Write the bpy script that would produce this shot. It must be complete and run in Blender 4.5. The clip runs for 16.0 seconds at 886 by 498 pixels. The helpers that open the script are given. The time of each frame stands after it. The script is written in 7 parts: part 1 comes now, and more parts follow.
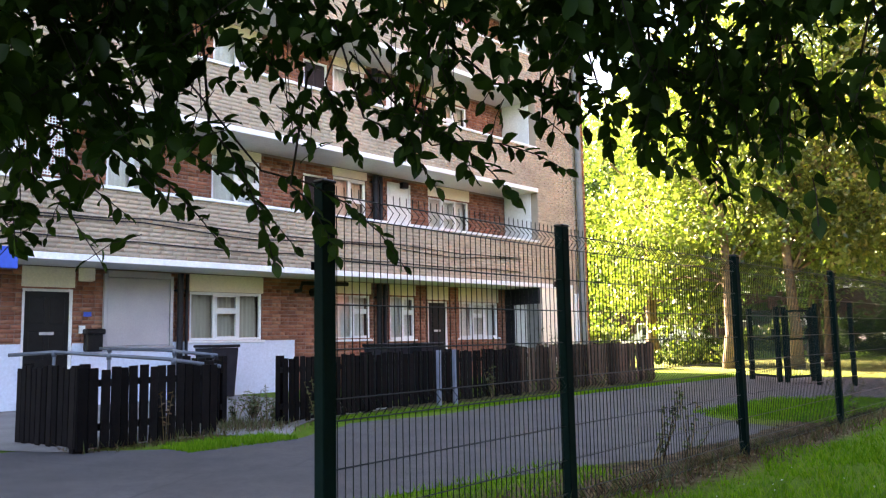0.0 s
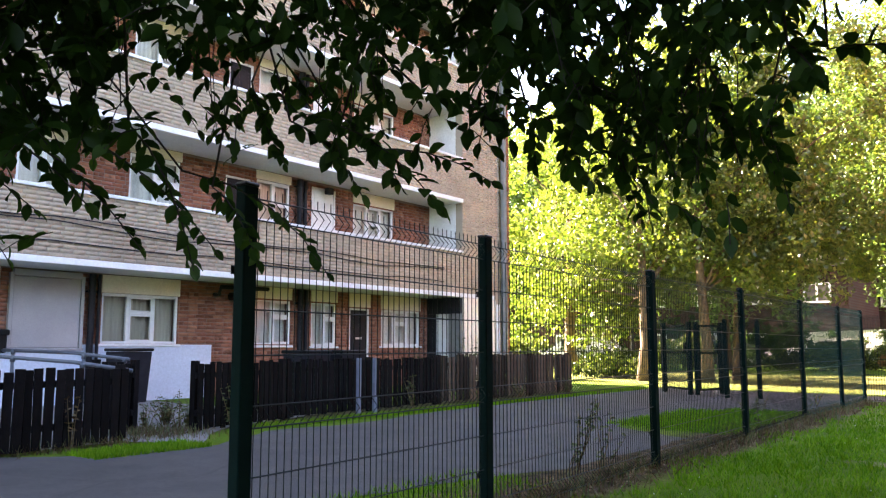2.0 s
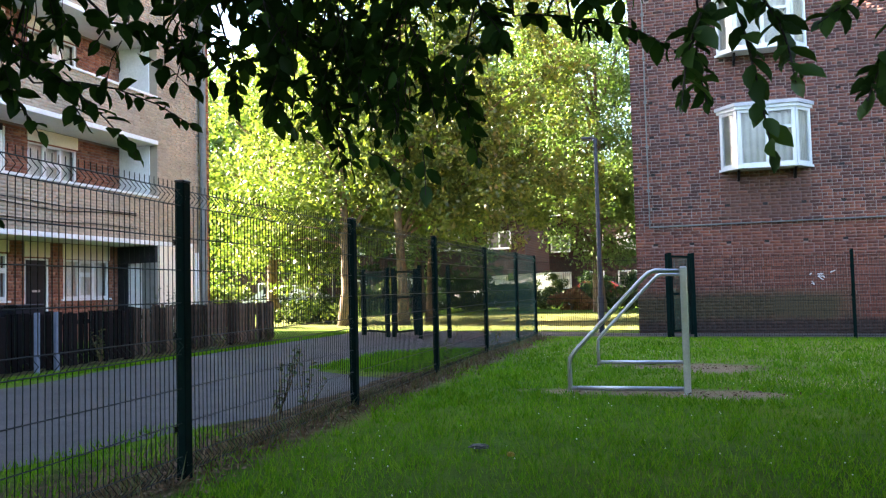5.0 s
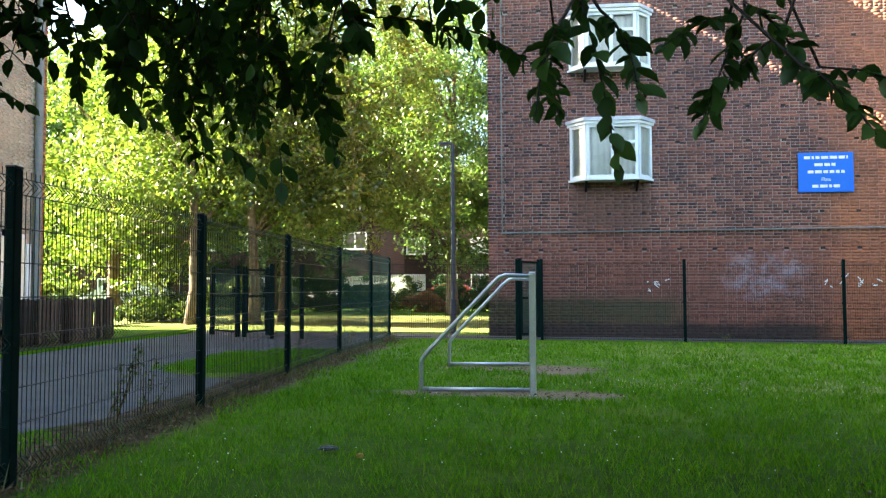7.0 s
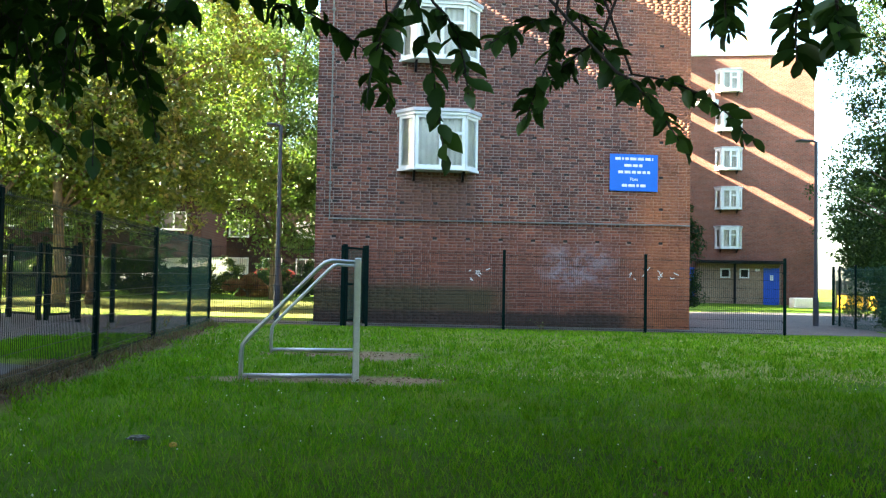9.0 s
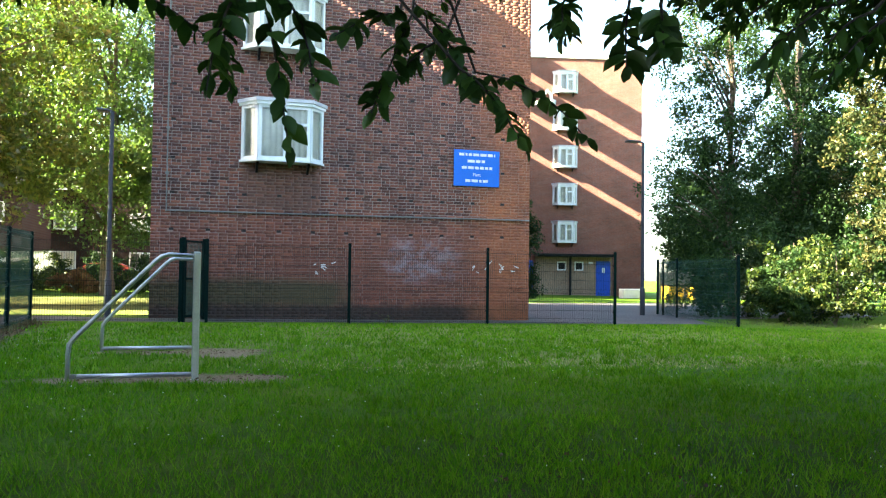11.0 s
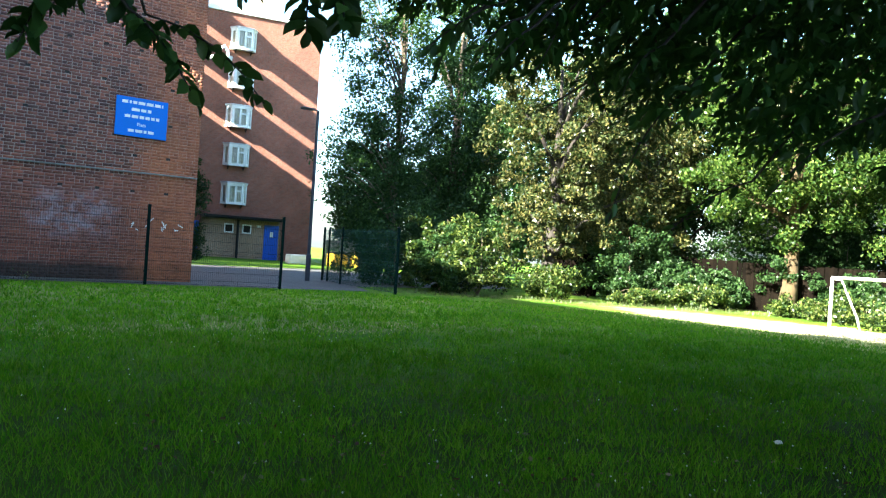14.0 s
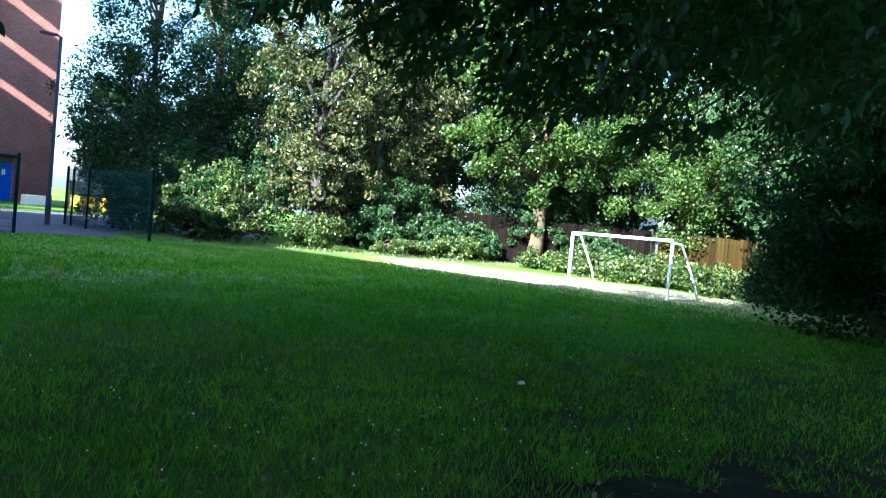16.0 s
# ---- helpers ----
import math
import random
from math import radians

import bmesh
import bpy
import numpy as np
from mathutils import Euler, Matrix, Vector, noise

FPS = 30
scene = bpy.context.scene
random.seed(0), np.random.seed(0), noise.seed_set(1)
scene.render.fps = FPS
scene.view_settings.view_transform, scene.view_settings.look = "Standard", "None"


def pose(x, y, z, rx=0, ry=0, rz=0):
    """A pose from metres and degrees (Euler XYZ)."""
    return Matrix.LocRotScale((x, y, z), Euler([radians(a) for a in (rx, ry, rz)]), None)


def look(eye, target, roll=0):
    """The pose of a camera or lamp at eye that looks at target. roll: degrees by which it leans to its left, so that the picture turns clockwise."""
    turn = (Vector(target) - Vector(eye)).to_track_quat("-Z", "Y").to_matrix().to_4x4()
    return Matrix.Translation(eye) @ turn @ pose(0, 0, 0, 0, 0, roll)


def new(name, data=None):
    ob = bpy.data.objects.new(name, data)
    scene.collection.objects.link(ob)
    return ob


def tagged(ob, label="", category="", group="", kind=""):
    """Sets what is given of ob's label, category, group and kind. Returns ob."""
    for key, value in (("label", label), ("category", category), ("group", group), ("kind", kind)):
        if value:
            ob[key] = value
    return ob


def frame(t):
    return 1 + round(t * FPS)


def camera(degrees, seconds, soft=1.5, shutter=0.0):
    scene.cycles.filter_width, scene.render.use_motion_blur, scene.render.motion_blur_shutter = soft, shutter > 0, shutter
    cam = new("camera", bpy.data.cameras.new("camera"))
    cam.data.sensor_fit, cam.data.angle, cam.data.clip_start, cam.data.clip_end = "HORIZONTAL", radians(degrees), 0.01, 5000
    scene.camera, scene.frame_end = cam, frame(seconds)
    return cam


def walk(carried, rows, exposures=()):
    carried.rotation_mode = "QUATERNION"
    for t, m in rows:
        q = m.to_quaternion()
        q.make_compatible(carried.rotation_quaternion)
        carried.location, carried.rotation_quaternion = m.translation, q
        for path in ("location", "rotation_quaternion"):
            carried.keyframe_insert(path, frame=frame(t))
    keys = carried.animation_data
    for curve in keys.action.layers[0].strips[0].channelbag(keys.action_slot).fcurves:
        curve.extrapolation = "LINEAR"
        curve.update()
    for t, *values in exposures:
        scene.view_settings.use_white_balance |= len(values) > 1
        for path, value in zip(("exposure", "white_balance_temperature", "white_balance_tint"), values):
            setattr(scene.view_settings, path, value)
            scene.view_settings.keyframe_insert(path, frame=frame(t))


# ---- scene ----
import collections

EYE_X, EYE_Y, EYE_Z = 0.0, 0.0, 1.2
cam = camera(57.15, 16.0, soft=1.25)
walk(cam, [
    (0.0, pose(EYE_X, EYE_Y, EYE_Z, 96.335, 1.074, 42.631)),
    (0.5, pose(EYE_X, EYE_Y, EYE_Z, 100.378, 0.282, 42.650)),
    (1.0, pose(EYE_X, EYE_Y, EYE_Z, 103.008, -0.570, 41.975)),
    (1.5, pose(EYE_X, EYE_Y, EYE_Z, 100.713, -0.767, 40.283)),
    (2.0, pose(EYE_X, EYE_Y, EYE_Z, 96.875, 0.009, 37.120)),
    (2.5, pose(EYE_X, EYE_Y, EYE_Z, 95.485, 0.635, 33.066)),
    (3.0, pose(EYE_X, EYE_Y, EYE_Z, 94.506, 0.813, 28.814)),
    (3.5, pose(EYE_X, EYE_Y, EYE_Z, 93.578, 0.996, 25.468)),
    (4.0, pose(EYE_X, EYE_Y, EYE_Z, 93.190, 1.025, 22.478)),
    (4.2, pose(EYE_X, EYE_Y, EYE_Z, 93.120, 0.974, 21.108)),
    (6.3, pose(EYE_X, EYE_Y, EYE_Z, 92.818, 1.082, 10.189)),
    (6.5, pose(EYE_X, EYE_Y, EYE_Z, 92.848, 0.581, 9.102)),
    (7.0, pose(EYE_X, EYE_Y, EYE_Z, 92.861, 0.237, 6.253)),
    (7.5, pose(EYE_X, EYE_Y, EYE_Z, 92.944, 0.015, 3.679)),
    (8.0, pose(EYE_X, EYE_Y, EYE_Z, 92.402, -0.415, 0.500)),
    (8.5, pose(EYE_X, EYE_Y, EYE_Z, 92.184, -1.112, -3.230)),
    (9.0, pose(EYE_X, EYE_Y, EYE_Z, 91.975, -1.021, -5.982)),
    (9.2, pose(EYE_X, EYE_Y, EYE_Z, 92.036, -1.083, -7.404)),
    (11.3, pose(EYE_X, EYE_Y, EYE_Z, 91.382, -0.947, -18.305)),
    (11.5, pose(EYE_X, EYE_Y, EYE_Z, 91.002, -1.234, -19.380)),
    (12.0, pose(EYE_X, EYE_Y, EYE_Z, 89.737, -2.323, -22.712)),
    (12.5, pose(EYE_X, EYE_Y, EYE_Z, 88.588, -2.954, -26.620)),
    (13.0, pose(EYE_X, EYE_Y, EYE_Z, 88.375, -2.921, -30.519)),
    (13.5, pose(EYE_X, EYE_Y, EYE_Z, 89.702, -3.515, -35.495)),
    (14.0, pose(EYE_X, EYE_Y, EYE_Z, 90.117, -3.737, -39.929)),
    (14.5, pose(EYE_X, EYE_Y, EYE_Z, 89.337, -4.174, -44.696)),
    (15.0, pose(EYE_X, EYE_Y, EYE_Z, 88.009, -4.679, -48.445)),
    (15.5, pose(EYE_X, EYE_Y, EYE_Z, 87.771, -5.213, -53.410)),
    (16.0, pose(EYE_X, EYE_Y, EYE_Z, 87.883, -5.410, -56.427)),], exposures=[(0.0, 4.82, 7300, 25), (2.0, 4.66, 7000, 25), (4.0, 4.5, 6350, 21), (7.0, 4.42, 6450, 6), (9.0, 4.46, 6600, 2), (11.5, 4.3, 6450, 4), (13.0, 4.0, 6200, -1), (14.5, 3.87, 5450, -1), (15.5, 3.76, 5350, 2), (16.0, 3.74, 4650, 6)])

# ---- world and sun ----
SUN_TAN = 0.566            # drop per metre towards +x
sun_way = Vector((1.0, 0.062, -SUN_TAN))
world = bpy.data.worlds.new("sky")
scene.world = world
world.use_nodes = True
wn = world.node_tree.nodes
wl = world.node_tree.links
wn.clear()
sky = wn.new("ShaderNodeTexSky")
sky.sky_type = "NISHITA"
sky.sun_disc = False
sky.sun_elevation = math.atan(SUN_TAN / math.hypot(1, 0.062))
sky.sun_rotation = radians(266)
sky.air_density = 1.0
sky.dust_density = 2.0
back = wn.new("ShaderNodeBackground")
back.inputs["Strength"].default_value = 0.058
wo = wn.new("ShaderNodeOutputWorld")
wl.new(sky.outputs[0], back.inputs[0])
wl.new(back.outputs[0], wo.inputs[0])
sun = new("sun", bpy.data.lights.new("sun", "SUN"))
sun.data.energy = 5.0
sun.data.angle = radians(0.55)
sun.data.color = (1.0, 0.86, 0.66)
sun.matrix_world = look((-40, -4, 30), Vector((-40, -4, 30)) + sun_way)


def gz(x, y):
    """Height of the gently sloping ground."""
    return -0.00996 * x + 0.00075 * y


# ---- materials ----
def node_mat(name):
    m = bpy.data.materials.new(name)
    m.use_nodes = True
    nt = m.node_tree
    return m, nt.nodes, nt.links, nt.nodes["Principled BSDF"]


def noise_tex(N, L, vec, scale, detail=4.0, rough=0.6):
    n = N.new("ShaderNodeTexNoise")
    n.inputs["Scale"].default_value = scale
    n.inputs["Detail"].default_value = detail
    n.inputs["Roughness"].default_value = rough
    L.new(vec, n.inputs["Vector"])
    return n.outputs["Fac"]


def ramp(N, L, fac, stops):
    r = N.new("ShaderNodeValToRGB")
    L.new(fac, r.inputs[0])
    el = r.color_ramp.elements
    while len(el) < len(stops):
        el.new(0.5)
    for e, (p, c) in zip(el, stops):
        e.position = p
        e.color = (*c, 1.0) if len(c) == 3 else c
    return r.outputs[0]


def mixc(N, L, fac, a, b, mode="MIX"):
    m = N.new("ShaderNodeMix")
    m.data_type = "RGBA"
    m.blend_type = mode
    for sock, v in ((m.inputs[0], fac), (m.inputs[6], a), (m.inputs[7], b)):
        if isinstance(v, (int, float)):
            sock.default_value = v
        elif isinstance(v, tuple):
            sock.default_value = (*v, 1.0)
        else:
            L.new(v, sock)
    return m.outputs[2]


def add_bump(N, L, bsdf, height, strength=0.4, dist=0.01):
    b = N.new("ShaderNodeBump")
    b.inputs["Strength"].default_value = strength
    b.inputs["Distance"].default_value = dist
    L.new(height, b.inputs["Height"])
    L.new(b.outputs[0], bsdf.inputs["Normal"])


def plain(name, c1, c2, rough=0.6, metal=0.0, scale=1.5, fine=30.0, bump=0.25, dist=0.004, spec=0.5, island=0.0):
    """A surface with blotches, fine grain and a little relief."""
    m, N, L, b = node_mat(name)
    v = N.new("ShaderNodeTexCoord").outputs["Object"]
    a = noise_tex(N, L, v, scale)
    f = noise_tex(N, L, v, fine, 6.0, 0.7)
    col = mixc(N, L, ramp(N, L, a, [(0.3, (0, 0, 0)), (0.7, (1, 1, 1))]), c1, c2)
    col = mixc(N, L, 0.35, col, ramp(N, L, f, [(0.25, (0.45, 0.45, 0.45)), (0.75, (1.3, 1.3, 1.3))]), "MULTIPLY")
    if island:
        g = N.new("ShaderNodeObjectInfo").outputs["Random"]
        col = mixc(N, L, island, col, ramp(N, L, g, [(0, (0.25, 0.25, 0.25)), (1, (1.9, 1.85, 1.75))]), "MULTIPLY")
    L.new(col, b.inputs["Base Color"])
    b.inputs["Roughness"].default_value = rough
    b.inputs["Metallic"].default_value = metal
    b.inputs["Specular IOR Level"].default_value = spec
    add_bump(N, L, b, f, bump, dist)
    return m


def brick_mat(name, stops, tint_noise=0.5, stain=None, use_object=False):
    """Fired clay: each brick its own shade, sandy grain, blotches and stains over many bricks."""
    m, N, L, b = node_mat(name)
    v = N.new("ShaderNodeTexCoord").outputs["Object"]
    if stain:
        q = N.new("ShaderNodeSeparateXYZ")
        L.new(N.new("ShaderNodeNewGeometry").outputs["Position"], q.inputs[0])
        k = N.new("ShaderNodeCombineXYZ")
        L.new(q.outputs[0], k.inputs[0])
        L.new(q.outputs[2], k.inputs[1])
        v = k.outputs[0]
    r = N.new("ShaderNodeObjectInfo").outputs["Random"] if use_object else N.new("ShaderNodeNewGeometry").outputs["Random Per Island"]
    col = ramp(N, L, r, stops)
    f = noise_tex(N, L, v, 70.0, 5.0, 0.7)
    big = noise_tex(N, L, v, 0.55, 5.0, 0.6)
    col = mixc(N, L, 0.5, col, ramp(N, L, f, [(0.25, (0.5, 0.5, 0.5)), (0.75, (1.35, 1.35, 1.35))]), "MULTIPLY")
    col = mixc(N, L, tint_noise, col, ramp(N, L, big, [(0.3, (0.55, 0.5, 0.5)), (0.5, (1, 1, 1)), (0.72, (1.45, 1.25, 1.1))]), "MULTIPLY")
    if stain:
        col = stain(N, L, v, col)
    L.new(col, b.inputs["Base Color"])
    b.inputs["Roughness"].default_value = 0.88
    b.inputs["Specular IOR Level"].default_value = 0.25
    add_bump(N, L, b, f, 0.35, 0.003)
    return m


def band_mask(N, L, v, axis, lo, hi, soft, wob, scale=1.2):
    """A patch between two heights (or two places along the wall) whose edges wander."""
    s = N.new("ShaderNodeSeparateXYZ")
    L.new(v, s.inputs[0])
    n = noise_tex(N, L, v, scale, 5.0, 0.65)
    k = N.new("ShaderNodeMath")
    k.operation = "MULTIPLY_ADD"
    L.new(n, k.inputs[0])
    k.inputs[1].default_value = wob
    L.new(s.outputs[axis], k.inputs[2])
    out = None
    for edge, sign in ((lo, 1), (hi, -1)):
        q = N.new("ShaderNodeMapRange")
        L.new(k.outputs[0], q.inputs[0])
        q.inputs[1].default_value = edge + wob * 0.5 - soft * sign
        q.inputs[2].default_value = edge + wob * 0.5 + soft * sign
        if out is None:
            out = q.outputs[0]
        else:
            p = N.new("ShaderNodeMath")
            p.operation = "MULTIPLY"
            L.new(out, p.inputs[0])
            L.new(q.outputs[0], p.inputs[1])
            out = p.outputs[0]
    return out


def mul(N, L, a, b):
    p = N.new("ShaderNodeMath")
    p.operation = "MULTIPLY"
    for s, x in zip(p.inputs, (a, b)):
        if isinstance(x, (int, float)):
            s.default_value = x
        else:
            L.new(x, s)
    return p.outputs[0]


def gable_stains(N, L, v, col):
    """Algae band low on the wall, pale scrubbed patches, cleaner new brick at one edge."""
    low = band_mask(N, L, v, 1, -0.5, 2.5, 0.2, 0.7, 0.7)
    col = mixc(N, L, mul(N, L, low, mul(N, L, noise_tex(N, L, v, 0.9, 5.0, 0.7), 0.8)), col, (0.24, 0.082, 0.050))
    algae = mul(N, L, band_mask(N, L, v, 1, 0.28, 0.98, 0.14, 0.5, 1.1), band_mask(N, L, v, 0, -2.0, 3.7, 0.4, 1.2, 0.8))
    col = mixc(N, L, mul(N, L, algae, 0.8), col, (0.060, 0.062, 0.030))
    damp = band_mask(N, L, v, 1, -0.5, 0.34, 0.10, 0.4, 1.6)
    col = mixc(N, L, mul(N, L, damp, 0.85), col, (0.034, 0.030, 0.025))
    pale = mul(N, L, band_mask(N, L, v, 0, 4.8, 6.6, 0.25, 1.6, 2.2), band_mask(N, L, v, 1, 1.05, 1.95, 0.2, 1.0, 2.6))
    pale = mul(N, L, pale, ramp(N, L, noise_tex(N, L, v, 3.4, 6.0, 0.75), [(0.42, (0, 0, 0)), (0.62, (1, 1, 1))]))
    col = mixc(N, L, mul(N, L, pale, 0.55), col, (0.40, 0.36, 0.42))
    under = mul(N, L, band_mask(N, L, v, 0, 1.0, 2.95, 0.06, 0.12, 2.0), band_mask(N, L, v, 1, 2.75, 3.85, 0.06, 0.15, 2.0))
    col = mixc(N, L, mul(N, L, under, 0.6), col, (0.15, 0.075, 0.055))
    orange = mul(N, L, band_mask(N, L, v, 0, 7.2, 9.4, 0.5, 1.4, 0.8), noise_tex(N, L, v, 1.1))
    col = mixc(N, L, mul(N, L, orange, 0.95), col, (0.42, 0.145, 0.06))
    soot = band_mask(N, L, v, 1, 4.5, 14.0, 1.5, 2.5, 0.4)
    return mixc(N, L, mul(N, L, soot, 0.3), col, (0.09, 0.05, 0.05))


RED_STOPS = [(0.0, (0.068, 0.033, 0.029)), (0.3, (0.128, 0.051, 0.038)), (0.6, (0.175, 0.066, 0.046)), (0.85, (0.26, 0.094, 0.058)), (1.0, (0.085, 0.046, 0.040))]
BUFF_STOPS = [(0.0, (0.35, 0.28, 0.20)), (0.4, (0.385, 0.307, 0.22)), (0.75, (0.42, 0.335, 0.24)), (1.0, (0.365, 0.28, 0.20))]
ORANGE_STOPS = [(0.0, (0.19, 0.075, 0.046)), (0.5, (0.28, 0.11, 0.066)), (1.0, (0.36, 0.165, 0.10))]
M_RED = brick_mat("red_brick", RED_STOPS, 0.5, gable_stains)
M_RED_ONE = brick_mat("red_brick_single", RED_STOPS, 0.5, gable_stains, True)
M_BUFF = brick_mat("buff_brick", BUFF_STOPS, 0.6)
M_ORANGE = brick_mat("orange_brick", ORANGE_STOPS, 0.4)
M_MORTAR = brick_mat("mortar", [(0.0, (0.27, 0.215, 0.19)), (1.0, (0.33, 0.265, 0.235))], 0.5, gable_stains)
M_MORTAR_BUFF = plain("buff_mortar", (0.37, 0.30, 0.22), (0.32, 0.255, 0.185), 0.95, scale=2, fine=60)
M_CONCRETE = plain("concrete", (0.42, 0.40, 0.37), (0.30, 0.29, 0.26), 0.9, scale=0.8, fine=25)
M_SLAB = plain("dull_paving", (0.20, 0.19, 0.175), (0.13, 0.125, 0.11), 0.9, scale=1.5, fine=25)
# Near-black colour stands in for the shade inside the putlog holes.
M_HOLE = plain("recess_shade", (0.020, 0.016, 0.014), (0.035, 0.026, 0.022), 0.95, scale=8, fine=40)
M_WHITE = plain("white_paint", (0.80, 0.80, 0.78), (0.70, 0.70, 0.67), 0.5, scale=2.0, fine=20, bump=0.08)
M_UPVC = plain("white_plastic", (0.82, 0.83, 0.82), (0.76, 0.77, 0.76), 0.3, scale=3.0, fine=40, bump=0.03)
M_CREAM = plain("cream_panel", (0.86, 0.80, 0.64), (0.78, 0.71, 0.55), 0.6, scale=1.2, fine=30, bump=0.08)
M_WHITEWALL = plain("whitewashed_wall", (0.62, 0.69, 0.79), (0.54, 0.60, 0.70), 0.7, scale=0.9, fine=18, bump=0.12)
M_LEAD = plain("grey_flashing", (0.60, 0.60, 0.62), (0.42, 0.42, 0.45), 0.5, scale=4, fine=30)
M_BLACK = plain("black_paint", (0.006, 0.006, 0.007), (0.011, 0.011, 0.012), 0.35, scale=5, fine=40, bump=0.1, spec=0.15)
M_PIPE = plain("dark_pipe", (0.012, 0.013, 0.018), (0.022, 0.022, 0.026), 0.45, scale=4, fine=30, bump=0.1, spec=0.15)
M_GREYPIPE = plain("grey_pipe", (0.19, 0.19, 0.17), (0.13, 0.13, 0.12), 0.6, scale=4, fine=30)
M_SHUTTER = plain("grey_steel_sheet", (0.42, 0.42, 0.42), (0.36, 0.36, 0.37), 0.5, 0.2, scale=2, fine=50, bump=0.1)
M_GREEN = plain("green_powder_coat", (0.0017, 0.0092, 0.008), (0.0028, 0.014, 0.012), 0.7, scale=6, fine=60, bump=0.08, spec=0.05)
M_WIRE = plain("green_wire", (0.0018, 0.007, 0.006), (0.003, 0.011, 0.009), 0.42, scale=6, fine=60, bump=0.05, spec=0.15)
M_ALU = plain("galvanised_tube", (0.56, 0.58, 0.60), (0.42, 0.44, 0.46), 0.38, 0.65, scale=5, fine=60, bump=0.12)
M_GOALWHITE = plain("white_tube", (0.80, 0.80, 0.78), (0.66, 0.66, 0.62), 0.4, scale=5, fine=40, bump=0.1)
M_LAMP = plain("dark_grey_column", (0.024, 0.028, 0.040), (0.035, 0.039, 0.052), 0.6, 0.0, scale=3, fine=40, bump=0.1)
M_BLUE = plain("blue_paint", (0.008, 0.06, 0.42), (0.012, 0.085, 0.52), 0.4, scale=2, fine=40, bump=0.06)
M_SIGN = plain("blue_sign_face", (0.0006, 0.125, 0.58), (0.001, 0.14, 0.62), 0.6, scale=1, fine=40, bump=0.02)
M_STAINED = plain("black_stained_board", (0.005, 0.0045, 0.005), (0.011, 0.0095, 0.0095), 0.75, scale=5, fine=40, bump=0.4, island=0.6, spec=0.06)
M_WOOD = plain("weathered_board", (0.10, 0.072, 0.05), (0.032, 0.024, 0.018), 0.8, scale=6, fine=40, bump=0.5, island=0.95, spec=0.15)
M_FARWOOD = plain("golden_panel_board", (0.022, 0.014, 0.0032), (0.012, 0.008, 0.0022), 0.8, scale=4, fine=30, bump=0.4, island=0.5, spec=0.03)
# Darker copy of the panel boards, with the trees' shade in its colour.
M_SHADEWOOD = plain("shaded_panel_board", (0.0045, 0.0032, 0.0022), (0.003, 0.0022, 0.0016), 0.85, scale=6, fine=40, bump=0.5, island=0.6, spec=0.03)
M_RAIL = plain("grey_handrail", (0.12, 0.14, 0.165), (0.085, 0.095, 0.115), 0.5, 0.2, scale=5, fine=40, bump=0.1)
M_CURTAIN = plain("net_curtain", (0.84, 0.78, 0.68), (0.64, 0.59, 0.52), 0.9, scale=3, fine=50, bump=0.2)
M_BLIND = plain("beige_blind", (0.66, 0.57, 0.44), (0.58, 0.49, 0.37), 0.8, scale=2, fine=50, bump=0.1)
M_ROOM = plain("dim_room", (0.16, 0.14, 0.12), (0.10, 0.09, 0.08), 0.9, scale=1, fine=10)
M_BARK = plain("bark", (0.14, 0.105, 0.07), (0.075, 0.058, 0.042), 0.95, scale=3, fine=18, bump=0.9, dist=0.03)
M_PLANEBARK = plain("mottled_bark", (0.18, 0.120, 0.062), (0.050, 0.036, 0.024), 0.9, scale=7, fine=14, bump=0.7, dist=0.02)
M_GOLDBARK = plain("golden_brown_bark", (0.085, 0.055, 0.022), (0.045, 0.030, 0.014), 0.95, scale=3, fine=16, bump=0.8, dist=0.02)
M_TWIG = plain("twig_bark", (0.014, 0.010, 0.008), (0.024, 0.017, 0.012), 0.8, scale=20, fine=80)
M_YELLOW = plain("yellow_plastic", (0.36, 0.24, 0.012), (0.30, 0.19, 0.010), 0.5, scale=2, fine=30)
M_TYRE = plain("tyre_rubber", (0.02, 0.02, 0.02), (0.03, 0.03, 0.03), 0.8)
M_CARWHITE = plain("white_car_paint", (0.75, 0.76, 0.77), (0.72, 0.72, 0.73), 0.2, scale=1, fine=20, bump=0.02)
M_CARDARK = plain("dark_car_paint", (0.03, 0.035, 0.045), (0.05, 0.05, 0.06), 0.2, scale=1, fine=20, bump=0.02)
M_CARRED = plain("red_car_paint", (0.12, 0.018, 0.016), (0.10, 0.015, 0.013), 0.25, scale=1, fine=20, bump=0.02)
M_ROOFFELT = plain("roof_felt", (0.08, 0.08, 0.08), (0.13, 0.125, 0.12), 0.9, scale=1, fine=20)
M_PALE = plain("pale_render", (0.74, 0.68, 0.62), (0.62, 0.55, 0.49), 0.8, scale=1, fine=15)
M_TILE = plain("clay_tile", (0.22, 0.10, 0.065), (0.16, 0.075, 0.05), 0.85, scale=2, fine=20)
M_LITTER = plain("crumpled_foil", (0.02, 0.025, 0.022), (0.075, 0.08, 0.075), 0.6, 0.0, scale=20, fine=80)


